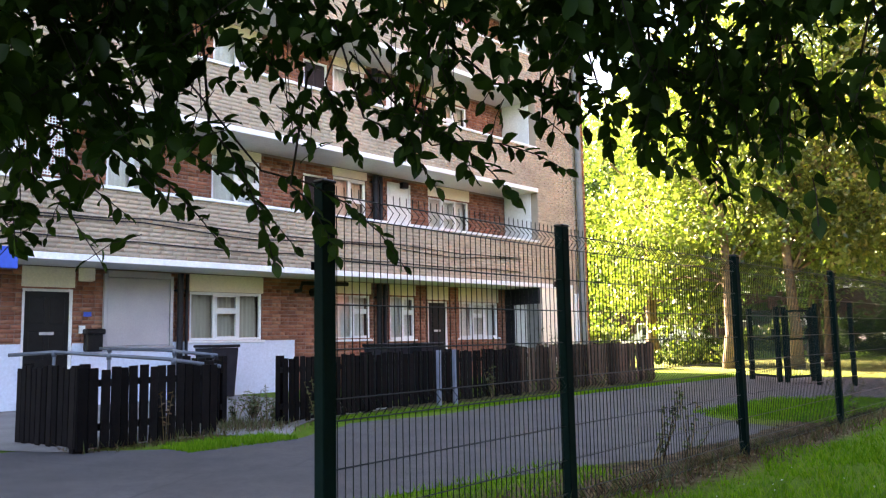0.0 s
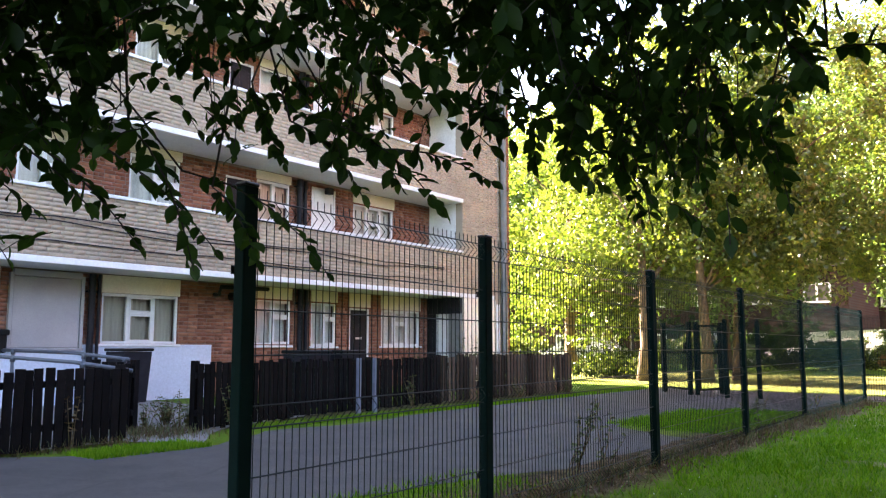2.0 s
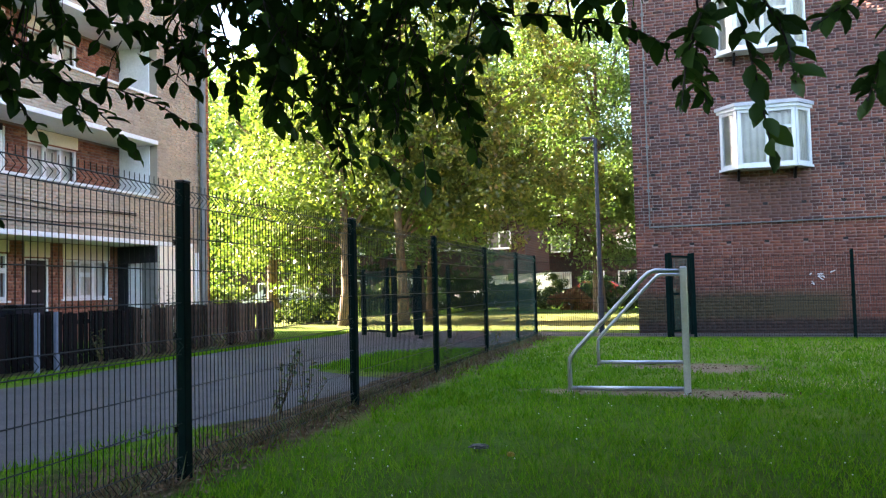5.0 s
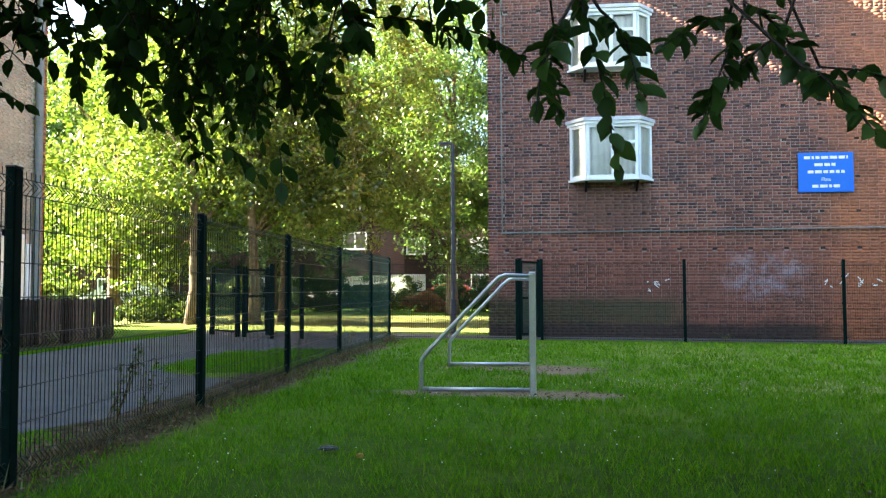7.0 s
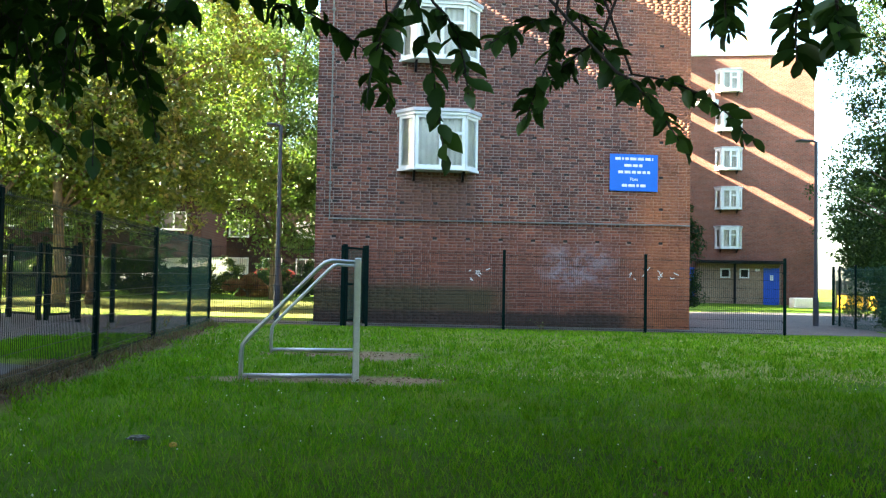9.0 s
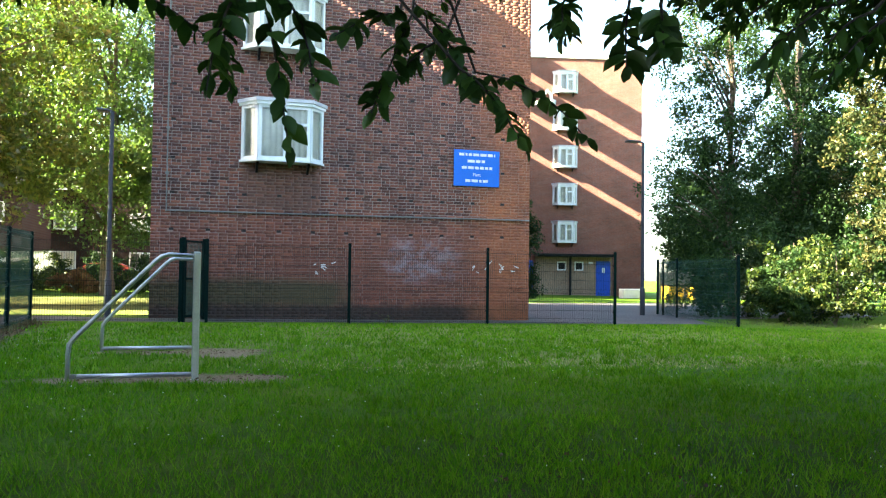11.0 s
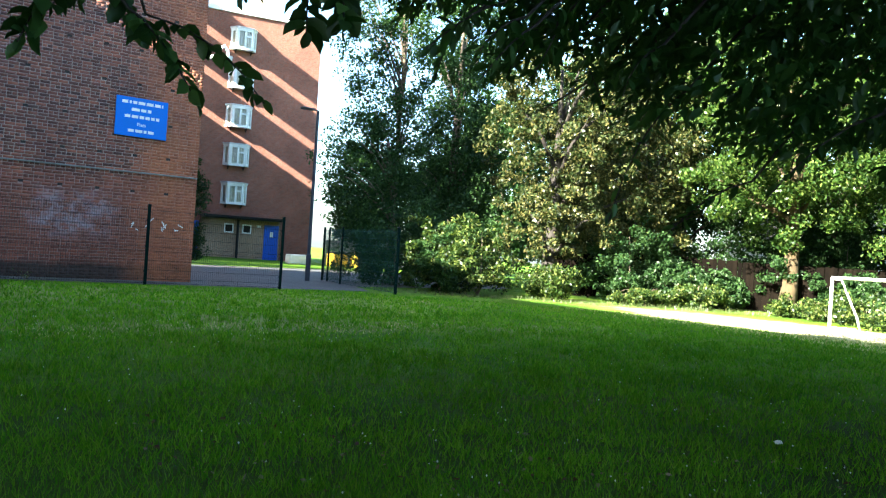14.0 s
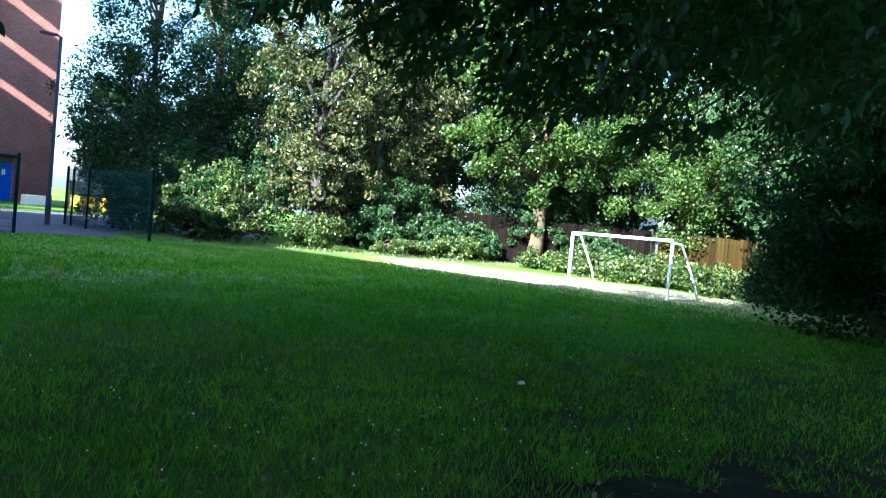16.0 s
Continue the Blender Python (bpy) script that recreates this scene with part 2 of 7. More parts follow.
def leaf_mat(name, c1, c2, c3, back_light=0.45, gloss=0.05, rough=0.4, single=False):
    """Leaves that reflect some light and let some through; each leaf its own green."""
    m, N, L, b = node_mat(name)
    r = N.new("ShaderNodeObjectInfo").outputs["Random"] if single else N.new("ShaderNodeNewGeometry").outputs["Random Per Island"]
    v = N.new("ShaderNodeTexCoord").outputs["Object"]
    col = ramp(N, L, r, [(0.0, c1), (0.55, c2), (1.0, c3)])
    big = noise_tex(N, L, v, 0.5, 3.0)
    col = mixc(N, L, 0.6, col, ramp(N, L, big, [(0.3, (0.65, 0.7, 0.6)), (0.7, (1.3, 1.25, 1.1))]), "MULTIPLY")
    d = N.new("ShaderNodeBsdfDiffuse")
    t = N.new("ShaderNodeBsdfTranslucent")
    g = N.new("ShaderNodeBsdfGlossy")
    g.inputs["Roughness"].default_value = rough
    L.new(col, d.inputs[0])
    warm = mixc(N, L, 1.0, col, (1.06, 1.22, 0.55), "MULTIPLY")
    L.new(warm, t.inputs[0])
    a = N.new("ShaderNodeMixShader")
    a.inputs[0].default_value = back_light
    L.new(d.outputs[0], a.inputs[1])
    L.new(t.outputs[0], a.inputs[2])
    e = N.new("ShaderNodeMixShader")
    e.inputs[0].default_value = gloss
    L.new(a.outputs[0], e.inputs[1])
    L.new(g.outputs[0], e.inputs[2])
    L.new(e.outputs[0], N["Material Output"].inputs[0])
    N.remove(b)
    return m


M_LEAF_PLANE = leaf_mat("plane_leaf", (0.054, 0.090, 0.016), (0.112, 0.155, 0.029), (0.19, 0.205, 0.052), 0.48)
M_LEAF_LIME = leaf_mat("lime_leaf", (0.075, 0.13, 0.035), (0.11, 0.175, 0.045), (0.14, 0.20, 0.065), 0.46)
# Dark leaf green; in understorey and the shaded bush it also carries shade.
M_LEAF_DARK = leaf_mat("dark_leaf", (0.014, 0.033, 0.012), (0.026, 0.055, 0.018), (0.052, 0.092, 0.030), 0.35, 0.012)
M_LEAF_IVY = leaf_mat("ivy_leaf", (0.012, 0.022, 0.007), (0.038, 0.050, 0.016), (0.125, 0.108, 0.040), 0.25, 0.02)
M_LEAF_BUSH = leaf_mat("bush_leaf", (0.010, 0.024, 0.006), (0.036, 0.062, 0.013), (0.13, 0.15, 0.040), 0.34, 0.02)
M_LEAF_FIELD = leaf_mat("hornbeam_leaf", (0.026, 0.066, 0.017), (0.042, 0.098, 0.024), (0.07, 0.14, 0.034), 0.5, 0.02)
M_TEAL = plain("teal_green_wire", (0.006, 0.040, 0.032), (0.010, 0.055, 0.044), 0.5, scale=6, fine=60, bump=0.05, spec=0.2)
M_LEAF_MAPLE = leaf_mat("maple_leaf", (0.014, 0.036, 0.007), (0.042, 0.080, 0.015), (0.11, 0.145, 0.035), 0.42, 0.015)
M_PALEBOARD = plain("pale_blue_board", (0.20, 0.23, 0.29), (0.12, 0.14, 0.18), 0.6, scale=5, fine=30)
M_LEAF_NEAR = leaf_mat("cherry_leaf", (0.016, 0.038, 0.010), (0.028, 0.062, 0.016), (0.050, 0.100, 0.024), 0.38, 0.008)
M_LEAF_ONE = leaf_mat("cherry_leaf_single", (0.022, 0.050, 0.012), (0.040, 0.086, 0.020), (0.072, 0.135, 0.028), 0.38, 0.03, 0.4, True)
M_LEAF_RED = leaf_mat("reddish_leaf", (0.20, 0.075, 0.05), (0.26, 0.12, 0.075), (0.20, 0.13, 0.06), 0.3, 0.02)
M_WEED = leaf_mat("weed_leaf", (0.05, 0.08, 0.02), (0.08, 0.11, 0.03), (0.13, 0.13, 0.05), 0.3, 0.05)
M_GRASSBLADE = leaf_mat("grass_blade", (0.060, 0.178, 0.008), (0.114, 0.255, 0.012), (0.20, 0.315, 0.027), 0.35, 0.004)
M_DRY = leaf_mat("dry_stalk", (0.05, 0.028, 0.015), (0.10, 0.06, 0.03), (0.20, 0.14, 0.07), 0.2, 0.03)
# Dry straw colour, paled further to carry sunlight on the far strip.
M_STRAW_SUNLIT = leaf_mat("straw_and_sunlit_grass", (0.30, 0.30, 0.12), (0.44, 0.41, 0.22), (0.60, 0.54, 0.33), 0.3, 0.02)
M_DEADLEAF = leaf_mat("dead_leaf", (0.065, 0.032, 0.016), (0.125, 0.070, 0.038), (0.24, 0.19, 0.14), 0.15, 0.03)
M_FLOWER = plain("clover_flower", (0.75, 0.75, 0.70), (0.62, 0.64, 0.55), 0.8, scale=10, fine=60)


def glass_mat():
    m, N, L, b = node_mat("window_glass")
    t = N.new("ShaderNodeBsdfTransparent")
    t.inputs[0].default_value = (0.86, 0.90, 0.90, 1)
    g = N.new("ShaderNodeBsdfGlossy")
    g.inputs["Roughness"].default_value = 0.02
    f = N.new("ShaderNodeFresnel")
    f.inputs[0].default_value = 1.5
    x = N.new("ShaderNodeMixShader")
    L.new(f.outputs[0], x.inputs[0])
    L.new(t.outputs[0], x.inputs[1])
    L.new(g.outputs[0], x.inputs[2])
    L.new(x.outputs[0], N["Material Output"].inputs[0])
    N.remove(b)
    return m


M_GLASS = glass_mat()


def ground_mat():
    """Turf soil: green growth, worn dry patches and bare earth by the goal and along the fence, with sun glare and tree
    shade painted in.
    """
    m, N, L, b = node_mat("turf")
    v = N.new("ShaderNodeTexCoord").outputs["Object"]
    n1 = noise_tex(N, L, v, 0.35, 5.0)
    n2 = noise_tex(N, L, v, 6.0, 5.0)
    n3 = noise_tex(N, L, v, 45.0, 6.0, 0.75)
    col = ramp(N, L, n1, [(0.3, (0.048, 0.112, 0.007)), (0.5, (0.086, 0.165, 0.012)), (0.72, (0.14, 0.19, 0.024))])
    col = mixc(N, L, 0.6, col, ramp(N, L, n2, [(0.3, (0.6, 0.65, 0.6)), (0.7, (1.3, 1.2, 1.1))]), "MULTIPLY")
    col = mixc(N, L, 0.6, col, ramp(N, L, n3, [(0.3, (0.35, 0.4, 0.3)), (0.7, (1.5, 1.45, 1.3))]), "MULTIPLY")
    s = N.new("ShaderNodeSeparateXYZ")
    L.new(v, s.inputs[0])

    def blob(cx, cy, rx, ry, lo=0.75, hi=1.1, wob=0.9, sc=1.3):
        acc = None
        for k, c, r in ((0, cx, rx), (1, cy, ry)):
            q = N.new("ShaderNodeMath")
            q.operation = "MULTIPLY_ADD"
            L.new(s.outputs[k], q.inputs[0])
            q.inputs[1].default_value = 1 / r
            q.inputs[2].default_value = -c / r
            p = N.new("ShaderNodeMath")
            p.operation = "POWER"
            L.new(mul(N, L, q.outputs[0], q.outputs[0]), p.inputs[0])
            p.inputs[1].default_value = 1.0
            if acc is None:
                acc = p.outputs[0]
            else:
                a = N.new("ShaderNodeMath")
                a.operation = "ADD"
                L.new(acc, a.inputs[0])
                L.new(p.outputs[0], a.inputs[1])
                acc = a.outputs[0]
        nn = noise_tex(N, L, v, sc, 5.0, 0.65)
        a = N.new("ShaderNodeMath")
        a.operation = "MULTIPLY_ADD"
        L.new(nn, a.inputs[0])
        a.inputs[1].default_value = wob * 2
        L.new(acc, a.inputs[2])
        q = N.new("ShaderNodeMapRange")
        L.new(a.outputs[0], q.inputs[0])
        q.inputs[1].default_value = lo + wob
        q.inputs[2].default_value = hi + wob
        q.inputs[3].default_value = 1.0
        q.inputs[4].default_value = 0.0
        return q.outputs[0]

    earth = ramp(N, L, n3, [(0.3, (0.15, 0.105, 0.065)), (0.7, (0.32, 0.235, 0.15))])
    dry = ramp(N, L, n3, [(0.3, (0.15, 0.15, 0.05)), (0.7, (0.30, 0.27, 0.12))])
    # The last four patches put strong sunlight into the turf; the others are dry.
    for args in ((4.0, 15.4, 11.0, 3.2), (4.5, 11.2, 5.0, 1.1), (9.0, 10.4, 4.0, 0.8), (20.6, 10.5, 2.6, 7.0), (20.6, 10.5, 2.2, 6.0), (-5.0, 29.0, 14.0, 7.0), (-5.0, 29.0, 14.0, 7.0)):
        col = mixc(N, L, mul(N, L, blob(*args, lo=0.3, hi=1.3), 0.4), col, dry)
    for args in ((-0.5, 9.35, 1.5, 0.28), (0.35, 9.3, 0.7, 0.5), (0.35, 12.2, 0.7, 0.8), (-0.5, 12.3, 1.0, 0.3)):
        col = mixc(N, L, blob(*args, lo=0.2, hi=1.25, wob=1.5, sc=2.6), col, earth)
    # Pale colour puts the glare of the sunlit strip into the turf.
    sun_glare = ramp(N, L, n3, [(0.3, (0.40, 0.35, 0.22)), (0.7, (0.62, 0.56, 0.40))])
    col = mixc(N, L, mul(N, L, blob(20.4, 9.6, 2.4, 5.6, lo=0.4, hi=1.3), 0.85), col, sun_glare)
    strip = band_mask(N, L, v, 0, -4.05, -2.95, 0.15, 0.5, 2.0)
    strip = mul(N, L, strip, band_mask(N, L, v, 1, 1.5, 18.6, 0.4, 0.6, 2.0))
    col = mixc(N, L, mul(N, L, strip, 0.95), col, ramp(N, L, n2, [(0.35, (0.032, 0.021, 0.013)), (0.7, (0.16, 0.105, 0.065))]))
    foot = mul(N, L, band_mask(N, L, v, 0, -10.3, -9.12, 0.10, 0.35, 2.0), band_mask(N, L, v, 1, 6.8, 18.2, 0.3, 0.6, 2.0))
    col = mixc(N, L, mul(N, L, foot, 0.85), col, ramp(N, L, n2, [(0.35, (0.030, 0.021, 0.013)), (0.7, (0.11, 0.080, 0.050))]))
    # Darker turf near the viewpoint stands in for shade under the overhanging trees.
    near_shade = blob(3.0, 2.2, 6.5, 4.2, lo=0.4, hi=1.4, wob=0.8, sc=1.8)
    col = mixc(N, L, mul(N, L, near_shade, 0.5), col, ramp(N, L, n3, [(0.3, (0.012, 0.020, 0.005)), (0.7, (0.040, 0.060, 0.012))]))
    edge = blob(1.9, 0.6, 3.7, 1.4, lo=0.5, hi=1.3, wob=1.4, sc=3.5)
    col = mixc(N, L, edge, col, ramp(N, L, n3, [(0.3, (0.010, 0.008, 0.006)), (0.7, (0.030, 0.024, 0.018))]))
    # Dark patch puts the deep tree shade at the right into the turf.
    tree_shade = blob(7.2, 0.7, 5.0, 2.3, lo=0.4, hi=1.3, wob=1.0, sc=2.2)
    col = mixc(N, L, mul(N, L, tree_shade, 0.5), col, ramp(N, L, n3, [(0.3, (0.008, 0.013, 0.004)), (0.7, (0.024, 0.034, 0.009))]))
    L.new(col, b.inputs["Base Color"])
    b.inputs["Roughness"].default_value = 0.95
    b.inputs["Specular IOR Level"].default_value = 0.1
    add_bump(N, L, b, n3, 0.9, 0.03)
    return m


def asphalt_mat():
    m, N, L, b = node_mat("asphalt")
    v = N.new("ShaderNodeTexCoord").outputs["Object"]
    n1 = noise_tex(N, L, v, 0.5, 5.0)
    n3 = noise_tex(N, L, v, 120.0, 4.0, 0.8)
    n2 = noise_tex(N, L, v, 22.0, 6.0, 0.8)
    n4 = noise_tex(N, L, v, 2.2, 6.0, 0.7)
    col = ramp(N, L, n1, [(0.3, (0.042, 0.041, 0.042)), (0.6, (0.062, 0.060, 0.060)), (0.75, (0.092, 0.088, 0.086))])
    col = mixc(N, L, 0.6, col, ramp(N, L, n2, [(0.3, (0.5, 0.5, 0.5)), (0.7, (1.45, 1.43, 1.4))]), "MULTIPLY")
    col = mixc(N, L, 0.6, col, ramp(N, L, n4, [(0.35, (0.62, 0.62, 0.62)), (0.65, (1.25, 1.22, 1.18))]), "MULTIPLY")
    col = mixc(N, L, 0.6, col, ramp(N, L, n3, [(0.3, (0.45, 0.45, 0.45)), (0.7, (1.5, 1.5, 1.5))]), "MULTIPLY")
    cr = N.new("ShaderNodeTexVoronoi")
    cr.feature = "DISTANCE_TO_EDGE"
    cr.inputs["Scale"].default_value = 0.32
    L.new(v, cr.inputs["Vector"])
    col = mixc(N, L, ramp(N, L, cr.outputs["Distance"], [(0.0, (0.8, 0.8, 0.8)), (0.006, (0, 0, 0))]), col, (0.03, 0.03, 0.028))
    L.new(col, b.inputs["Base Color"])
    b.inputs["Roughness"].default_value = 0.8
    b.inputs["Specular IOR Level"].default_value = 0.4
    add_bump(N, L, b, n3, 0.5, 0.006)
    return m


M_TURF = ground_mat()
M_ASPHALT = asphalt_mat()


# ---- mesh tools ----
class MB:
    """Collects vertices and faces of one mesh."""

    def __init__(self):
        self.v, self.f = [], []

    def add(self, vs, fs):
        o = len(self.v)
        self.v += [tuple(p) for p in vs]
        self.f += [tuple(i + o for i in f) for f in fs]

    def box(self, x0, x1, y0, y1, z0, z1, bev=0.0):
        if bev <= 0:
            vs = [(x, y, z) for z in (z0, z1) for y in (y0, y1) for x in (x0, x1)]
            self.add(vs, [(0, 2, 3, 1), (4, 5, 7, 6), (0, 1, 5, 4), (2, 6, 7, 3), (0, 4, 6, 2), (1, 3, 7, 5)])
            return
        bm = bmesh.new()
        bmesh.ops.create_cube(bm, size=1.0)
        for p in bm.verts:
            p.co = ((x0 + x1) / 2 + p.co.x * (x1 - x0), (y0 + y1) / 2 + p.co.y * (y1 - y0), (z0 + z1) / 2 + p.co.z * (z1 - z0))
        bmesh.ops.bevel(bm, geom=list(bm.edges), offset=bev, segments=1, affect="EDGES")
        bm.verts.index_update()
        self.add([p.co[:] for p in bm.verts], [[q.index for q in f.verts] for f in bm.faces])
        bm.free()

    def tube(self, pts, r, n=8, cap=True, r_end=None):
        """A round bar along points; its radius may taper."""
        pts = [Vector(p) for p in pts]
        rings = []
        m = len(pts)
        side = None
        for i, p in enumerate(pts):
            d = (pts[min(i + 1, m - 1)] - pts[max(i - 1, 0)]).normalized()
            if side is None:
                side = d.cross(Vector((0, 0, 1)))
                if side.length < 0.1:
                    side = d.cross(Vector((1, 0, 0)))
            side = (side - d * side.dot(d)).normalized()
            up = d.cross(side)
            rr = r[i] if isinstance(r, (list, tuple)) else (r if r_end is None else r + (r_end - r) * i / max(m - 1, 1))
            rings.append([p + (side * math.cos(a) + up * math.sin(a)) * rr for a in [2 * math.pi * k / n for k in range(n)]])
        o = len(self.v)
        for ring in rings:
            self.v += [tuple(q) for q in ring]
        for i in range(m - 1):
            for k in range(n):
                a, b = o + i * n + k, o + i * n + (k + 1) % n
                self.f.append((a, b, b + n, a + n))
        if cap:
            self.f.append(tuple(o + k for k in reversed(range(n))))
            self.f.append(tuple(o + (m - 1) * n + k for k in range(n)))

    def ob(self, name, mat, parent=None, label="", smooth=False):
        me = bpy.data.meshes.new(name)
        me.from_pydata(self.v, [], self.f)
        me.materials.append(mat)
        if smooth:
            me.polygons.foreach_set("use_smooth", [True] * len(me.polygons))
        me.update()
        ob = new(name, me)
        if parent is not None:
            ob.parent = parent
        return tagged(ob, label)


def empty(name, m=None):
    ob = new(name)
    ob.empty_display_size = 0.2
    if m is not None:
        ob.matrix_world = m
    return ob


def quad_mesh(name, verts, nper, mat, parent=None, smooth=False):
    """One mesh of many equal polygons, from an array (count, nper, 3)."""
    n = len(verts)
    me = bpy.data.meshes.new(name)
    me.vertices.add(n * nper)
    me.vertices.foreach_set("co", verts.reshape(-1).astype(np.float32))
    me.loops.add(n * nper)
    me.loops.foreach_set("vertex_index", np.arange(n * nper, dtype=np.int32))
    me.polygons.add(n)
    me.polygons.foreach_set("loop_start", np.arange(0, n * nper, nper, dtype=np.int32))
    if smooth:
        me.polygons.foreach_set("use_smooth", np.ones(n, dtype=bool))
    me.materials.append(mat)
    me.update(calc_edges=True)
    ob = new(name, me)
    if parent is not None:
        ob.parent = parent
    return ob


def strip_mesh(name, verts, faces, mat, parent=None):
    """One mesh of many equal small shapes: verts (count, k, 3), faces in each shape as quads or triangles."""
    n, k, _ = verts.shape
    f = np.array(faces)
    idx = (f[None] + (np.arange(n) * k)[:, None, None]).reshape(-1, f.shape[1])
    me = bpy.data.meshes.new(name)
    me.vertices.add(n * k)
    me.vertices.foreach_set("co", verts.reshape(-1).astype(np.float32))
    me.loops.add(idx.size)
    me.loops.foreach_set("vertex_index", idx.reshape(-1).astype(np.int32))
    me.polygons.add(len(idx))
    me.polygons.foreach_set("loop_start", np.arange(0, idx.size, f.shape[1], dtype=np.int32))
    me.materials.append(mat)
    me.update(calc_edges=True)
    ob = new(name, me)
    if parent is not None:
        ob.parent = parent
    return ob


BOX_FACES = [(0, 1, 3, 2), (4, 6, 7, 5), (0, 4, 5, 1), (2, 3, 7, 6), (1, 5, 7, 3), (0, 2, 6, 4)]


def facing_x(X):
    """Frame of a wall that faces +x: along y, up, outwards."""
    return Matrix(((0, 0, 1, X), (1, 0, 0, 0), (0, 1, 0, 0), (0, 0, 0, 1)))


def facing_south(x, y, turn=0.0):
    """Frame of a wall that faces -y: along x, up, outwards; turned about its origin."""
    return Matrix.Translation((x, y, 0)) @ pose(0, 0, 0, 0, 0, turn) @ Matrix(((1, 0, 0, 0), (0, 0, -1, 0), (0, 1, 0, 0), (0, 0, 0, 1)))


def in_any(u, v, rects):
    return any(a < u < b and c < v < d for a, b, c, d in rects)


def wall_core(u0, u1, v0, v1, w0, w1, openings):
    """Wall body with openings that go through it."""
    mb = MB()
    us = sorted({u0, u1, *[x for o in openings for x in o[:2] if u0 < x < u1]})
    vs = sorted({v0, v1, *[x for o in openings for x in o[2:4] if v0 < x < v1]})
    for a, b in zip(us, us[1:]):
        for c, d in zip(vs, vs[1:]):
            if not in_any((a + b) / 2, (c + d) / 2, openings):
                mb.box(a, b, c, d, w0, w1)
    # one welded body
    at, v2 = {}, []
    to = []
    for p in mb.v:
        key = tuple(round(q, 4) for q in p)
        if key not in at:
            at[key] = len(v2)
            v2.append(p)
        to.append(at[key])
    seen = collections.Counter(frozenset(to[i] for i in f) for f in mb.f)
    mb.f = [tuple(to[i] for i in f) for f in mb.f if seen[frozenset(to[i] for i in f)] == 1]
    mb.v = v2
    return mb


def brick_rects(u0, u1, v0, v1, openings, course=0.0765, brick=0.225, header_every=4, joint=0.013, seed=1):
    """Brick faces (u0, u1, v0, v1) of a wall in garden-wall bond, cut at openings."""
    out = []
    k = 0
    v = v0
    while v + course * 0.6 < v1:
        step = brick / 2 if (header_every and k % header_every == header_every - 1) else brick
        off = (0.25 if k % 2 else 0.0) * brick * 2 if step == brick else 0.0
        u = u0 - off * 0.5
        top = min(v + course - joint, v1)
        mid = (v + top) / 2
        spans = [(u0, u1)]
        for a, b, c, d in openings:
            if c < mid < d:
                spans = [s for p, q in spans for s in ((p, min(q, a)), (max(p, b), q)) if s[1] - s[0] > 0.02]
        while u < u1:
            for p, q in spans:
                a, b = max(u, p), min(u + step - joint, q)
                if b - a > 0.025:
                    out.append((a, b, v, top))
            u += step
        v += course
        k += 1
    return out


def bricks(name, rects, w, proud, mat, parent, seed=1, uneven=0.0004):
    """Joined bricks standing a little proud of their mortar, each slightly uneven."""
    r = np.array(rects)
    rng = np.random.default_rng(seed)
    n = len(r)
    p = proud + rng.uniform(-uneven, uneven, n)
    j = rng.uniform(-0.0015, 0.0015, (n, 2))
    V = np.zeros((n, 8, 3))
    for i in range(8):
        V[:, i, 0] = np.where(i & 1, r[:, 1], r[:, 0]) + j[:, 0]
        V[:, i, 1] = np.where(i & 2, r[:, 3], r[:, 2]) + j[:, 1]
        V[:, i, 2] = w + (p if i & 4 else -0.01)
    ob = strip_mesh(name, V, [(4, 5, 7, 6), (0, 1, 5, 4), (2, 6, 7, 3), (0, 4, 6, 2), (1, 3, 7, 5)], mat, parent)
    return tagged(ob, kind="stuff")


# ---- ground, path ----
def ground_sheet():
    mb = MB()
    xs = [-400, -120, -60] + [-30 + 2 * i for i in range(41)] + [90, 160, 400]
    ys = [-400, -120, -50] + [-20 + 2 * i for i in range(46)] + [110, 200, 600]
    for y in ys:
        for x in xs:
            mb.v.append((x, y, gz(x, y)))
    n = len(xs)
    for j in range(len(ys) - 1):
        for i in range(n - 1):
            a = j * n + i
            mb.f.append((a, a + 1, a + n + 1, a + n))
    return mb.ob("ground", M_TURF)


tagged(ground_sheet(), "mown grass field, worn dry and bare patches, with sun and shade in its colour", "ground", kind="structure")


def ground_patch(name, outline, mat, lift=0.008, wobble=0.06, step=0.35, seed=3):
    """A flat sheet on the ground with a slightly ragged outline."""
    rng = random.Random(seed)
    pts = []
    for (x0, y0), (x1, y1) in zip(outline, outline[1:] + outline[:1]):
        k = max(1, int(math.hypot(x1 - x0, y1 - y0) / step))
        for i in range(k):
            s = i / k
            w = wobble if i else wobble * 0.3
            pts.append((x0 + (x1 - x0) * s + rng.uniform(-w, w), y0 + (y1 - y0) * s + rng.uniform(-w, w)))
    bm = bmesh.new()
    f = bm.faces.new([bm.verts.new((x, y, gz(x, y) + lift)) for x, y in pts])
    f.normal_update()
    bmesh.ops.triangulate(bm, faces=[f])
    me = bpy.data.meshes.new(name)
    bm.normal_update()
    if sum(p.normal.z for p in bm.faces) < 0:
        bmesh.ops.reverse_faces(bm, faces=bm.faces)
    bm.to_mesh(me)
    bm.free()
    me.materials.append(mat)
    return new(name, me)


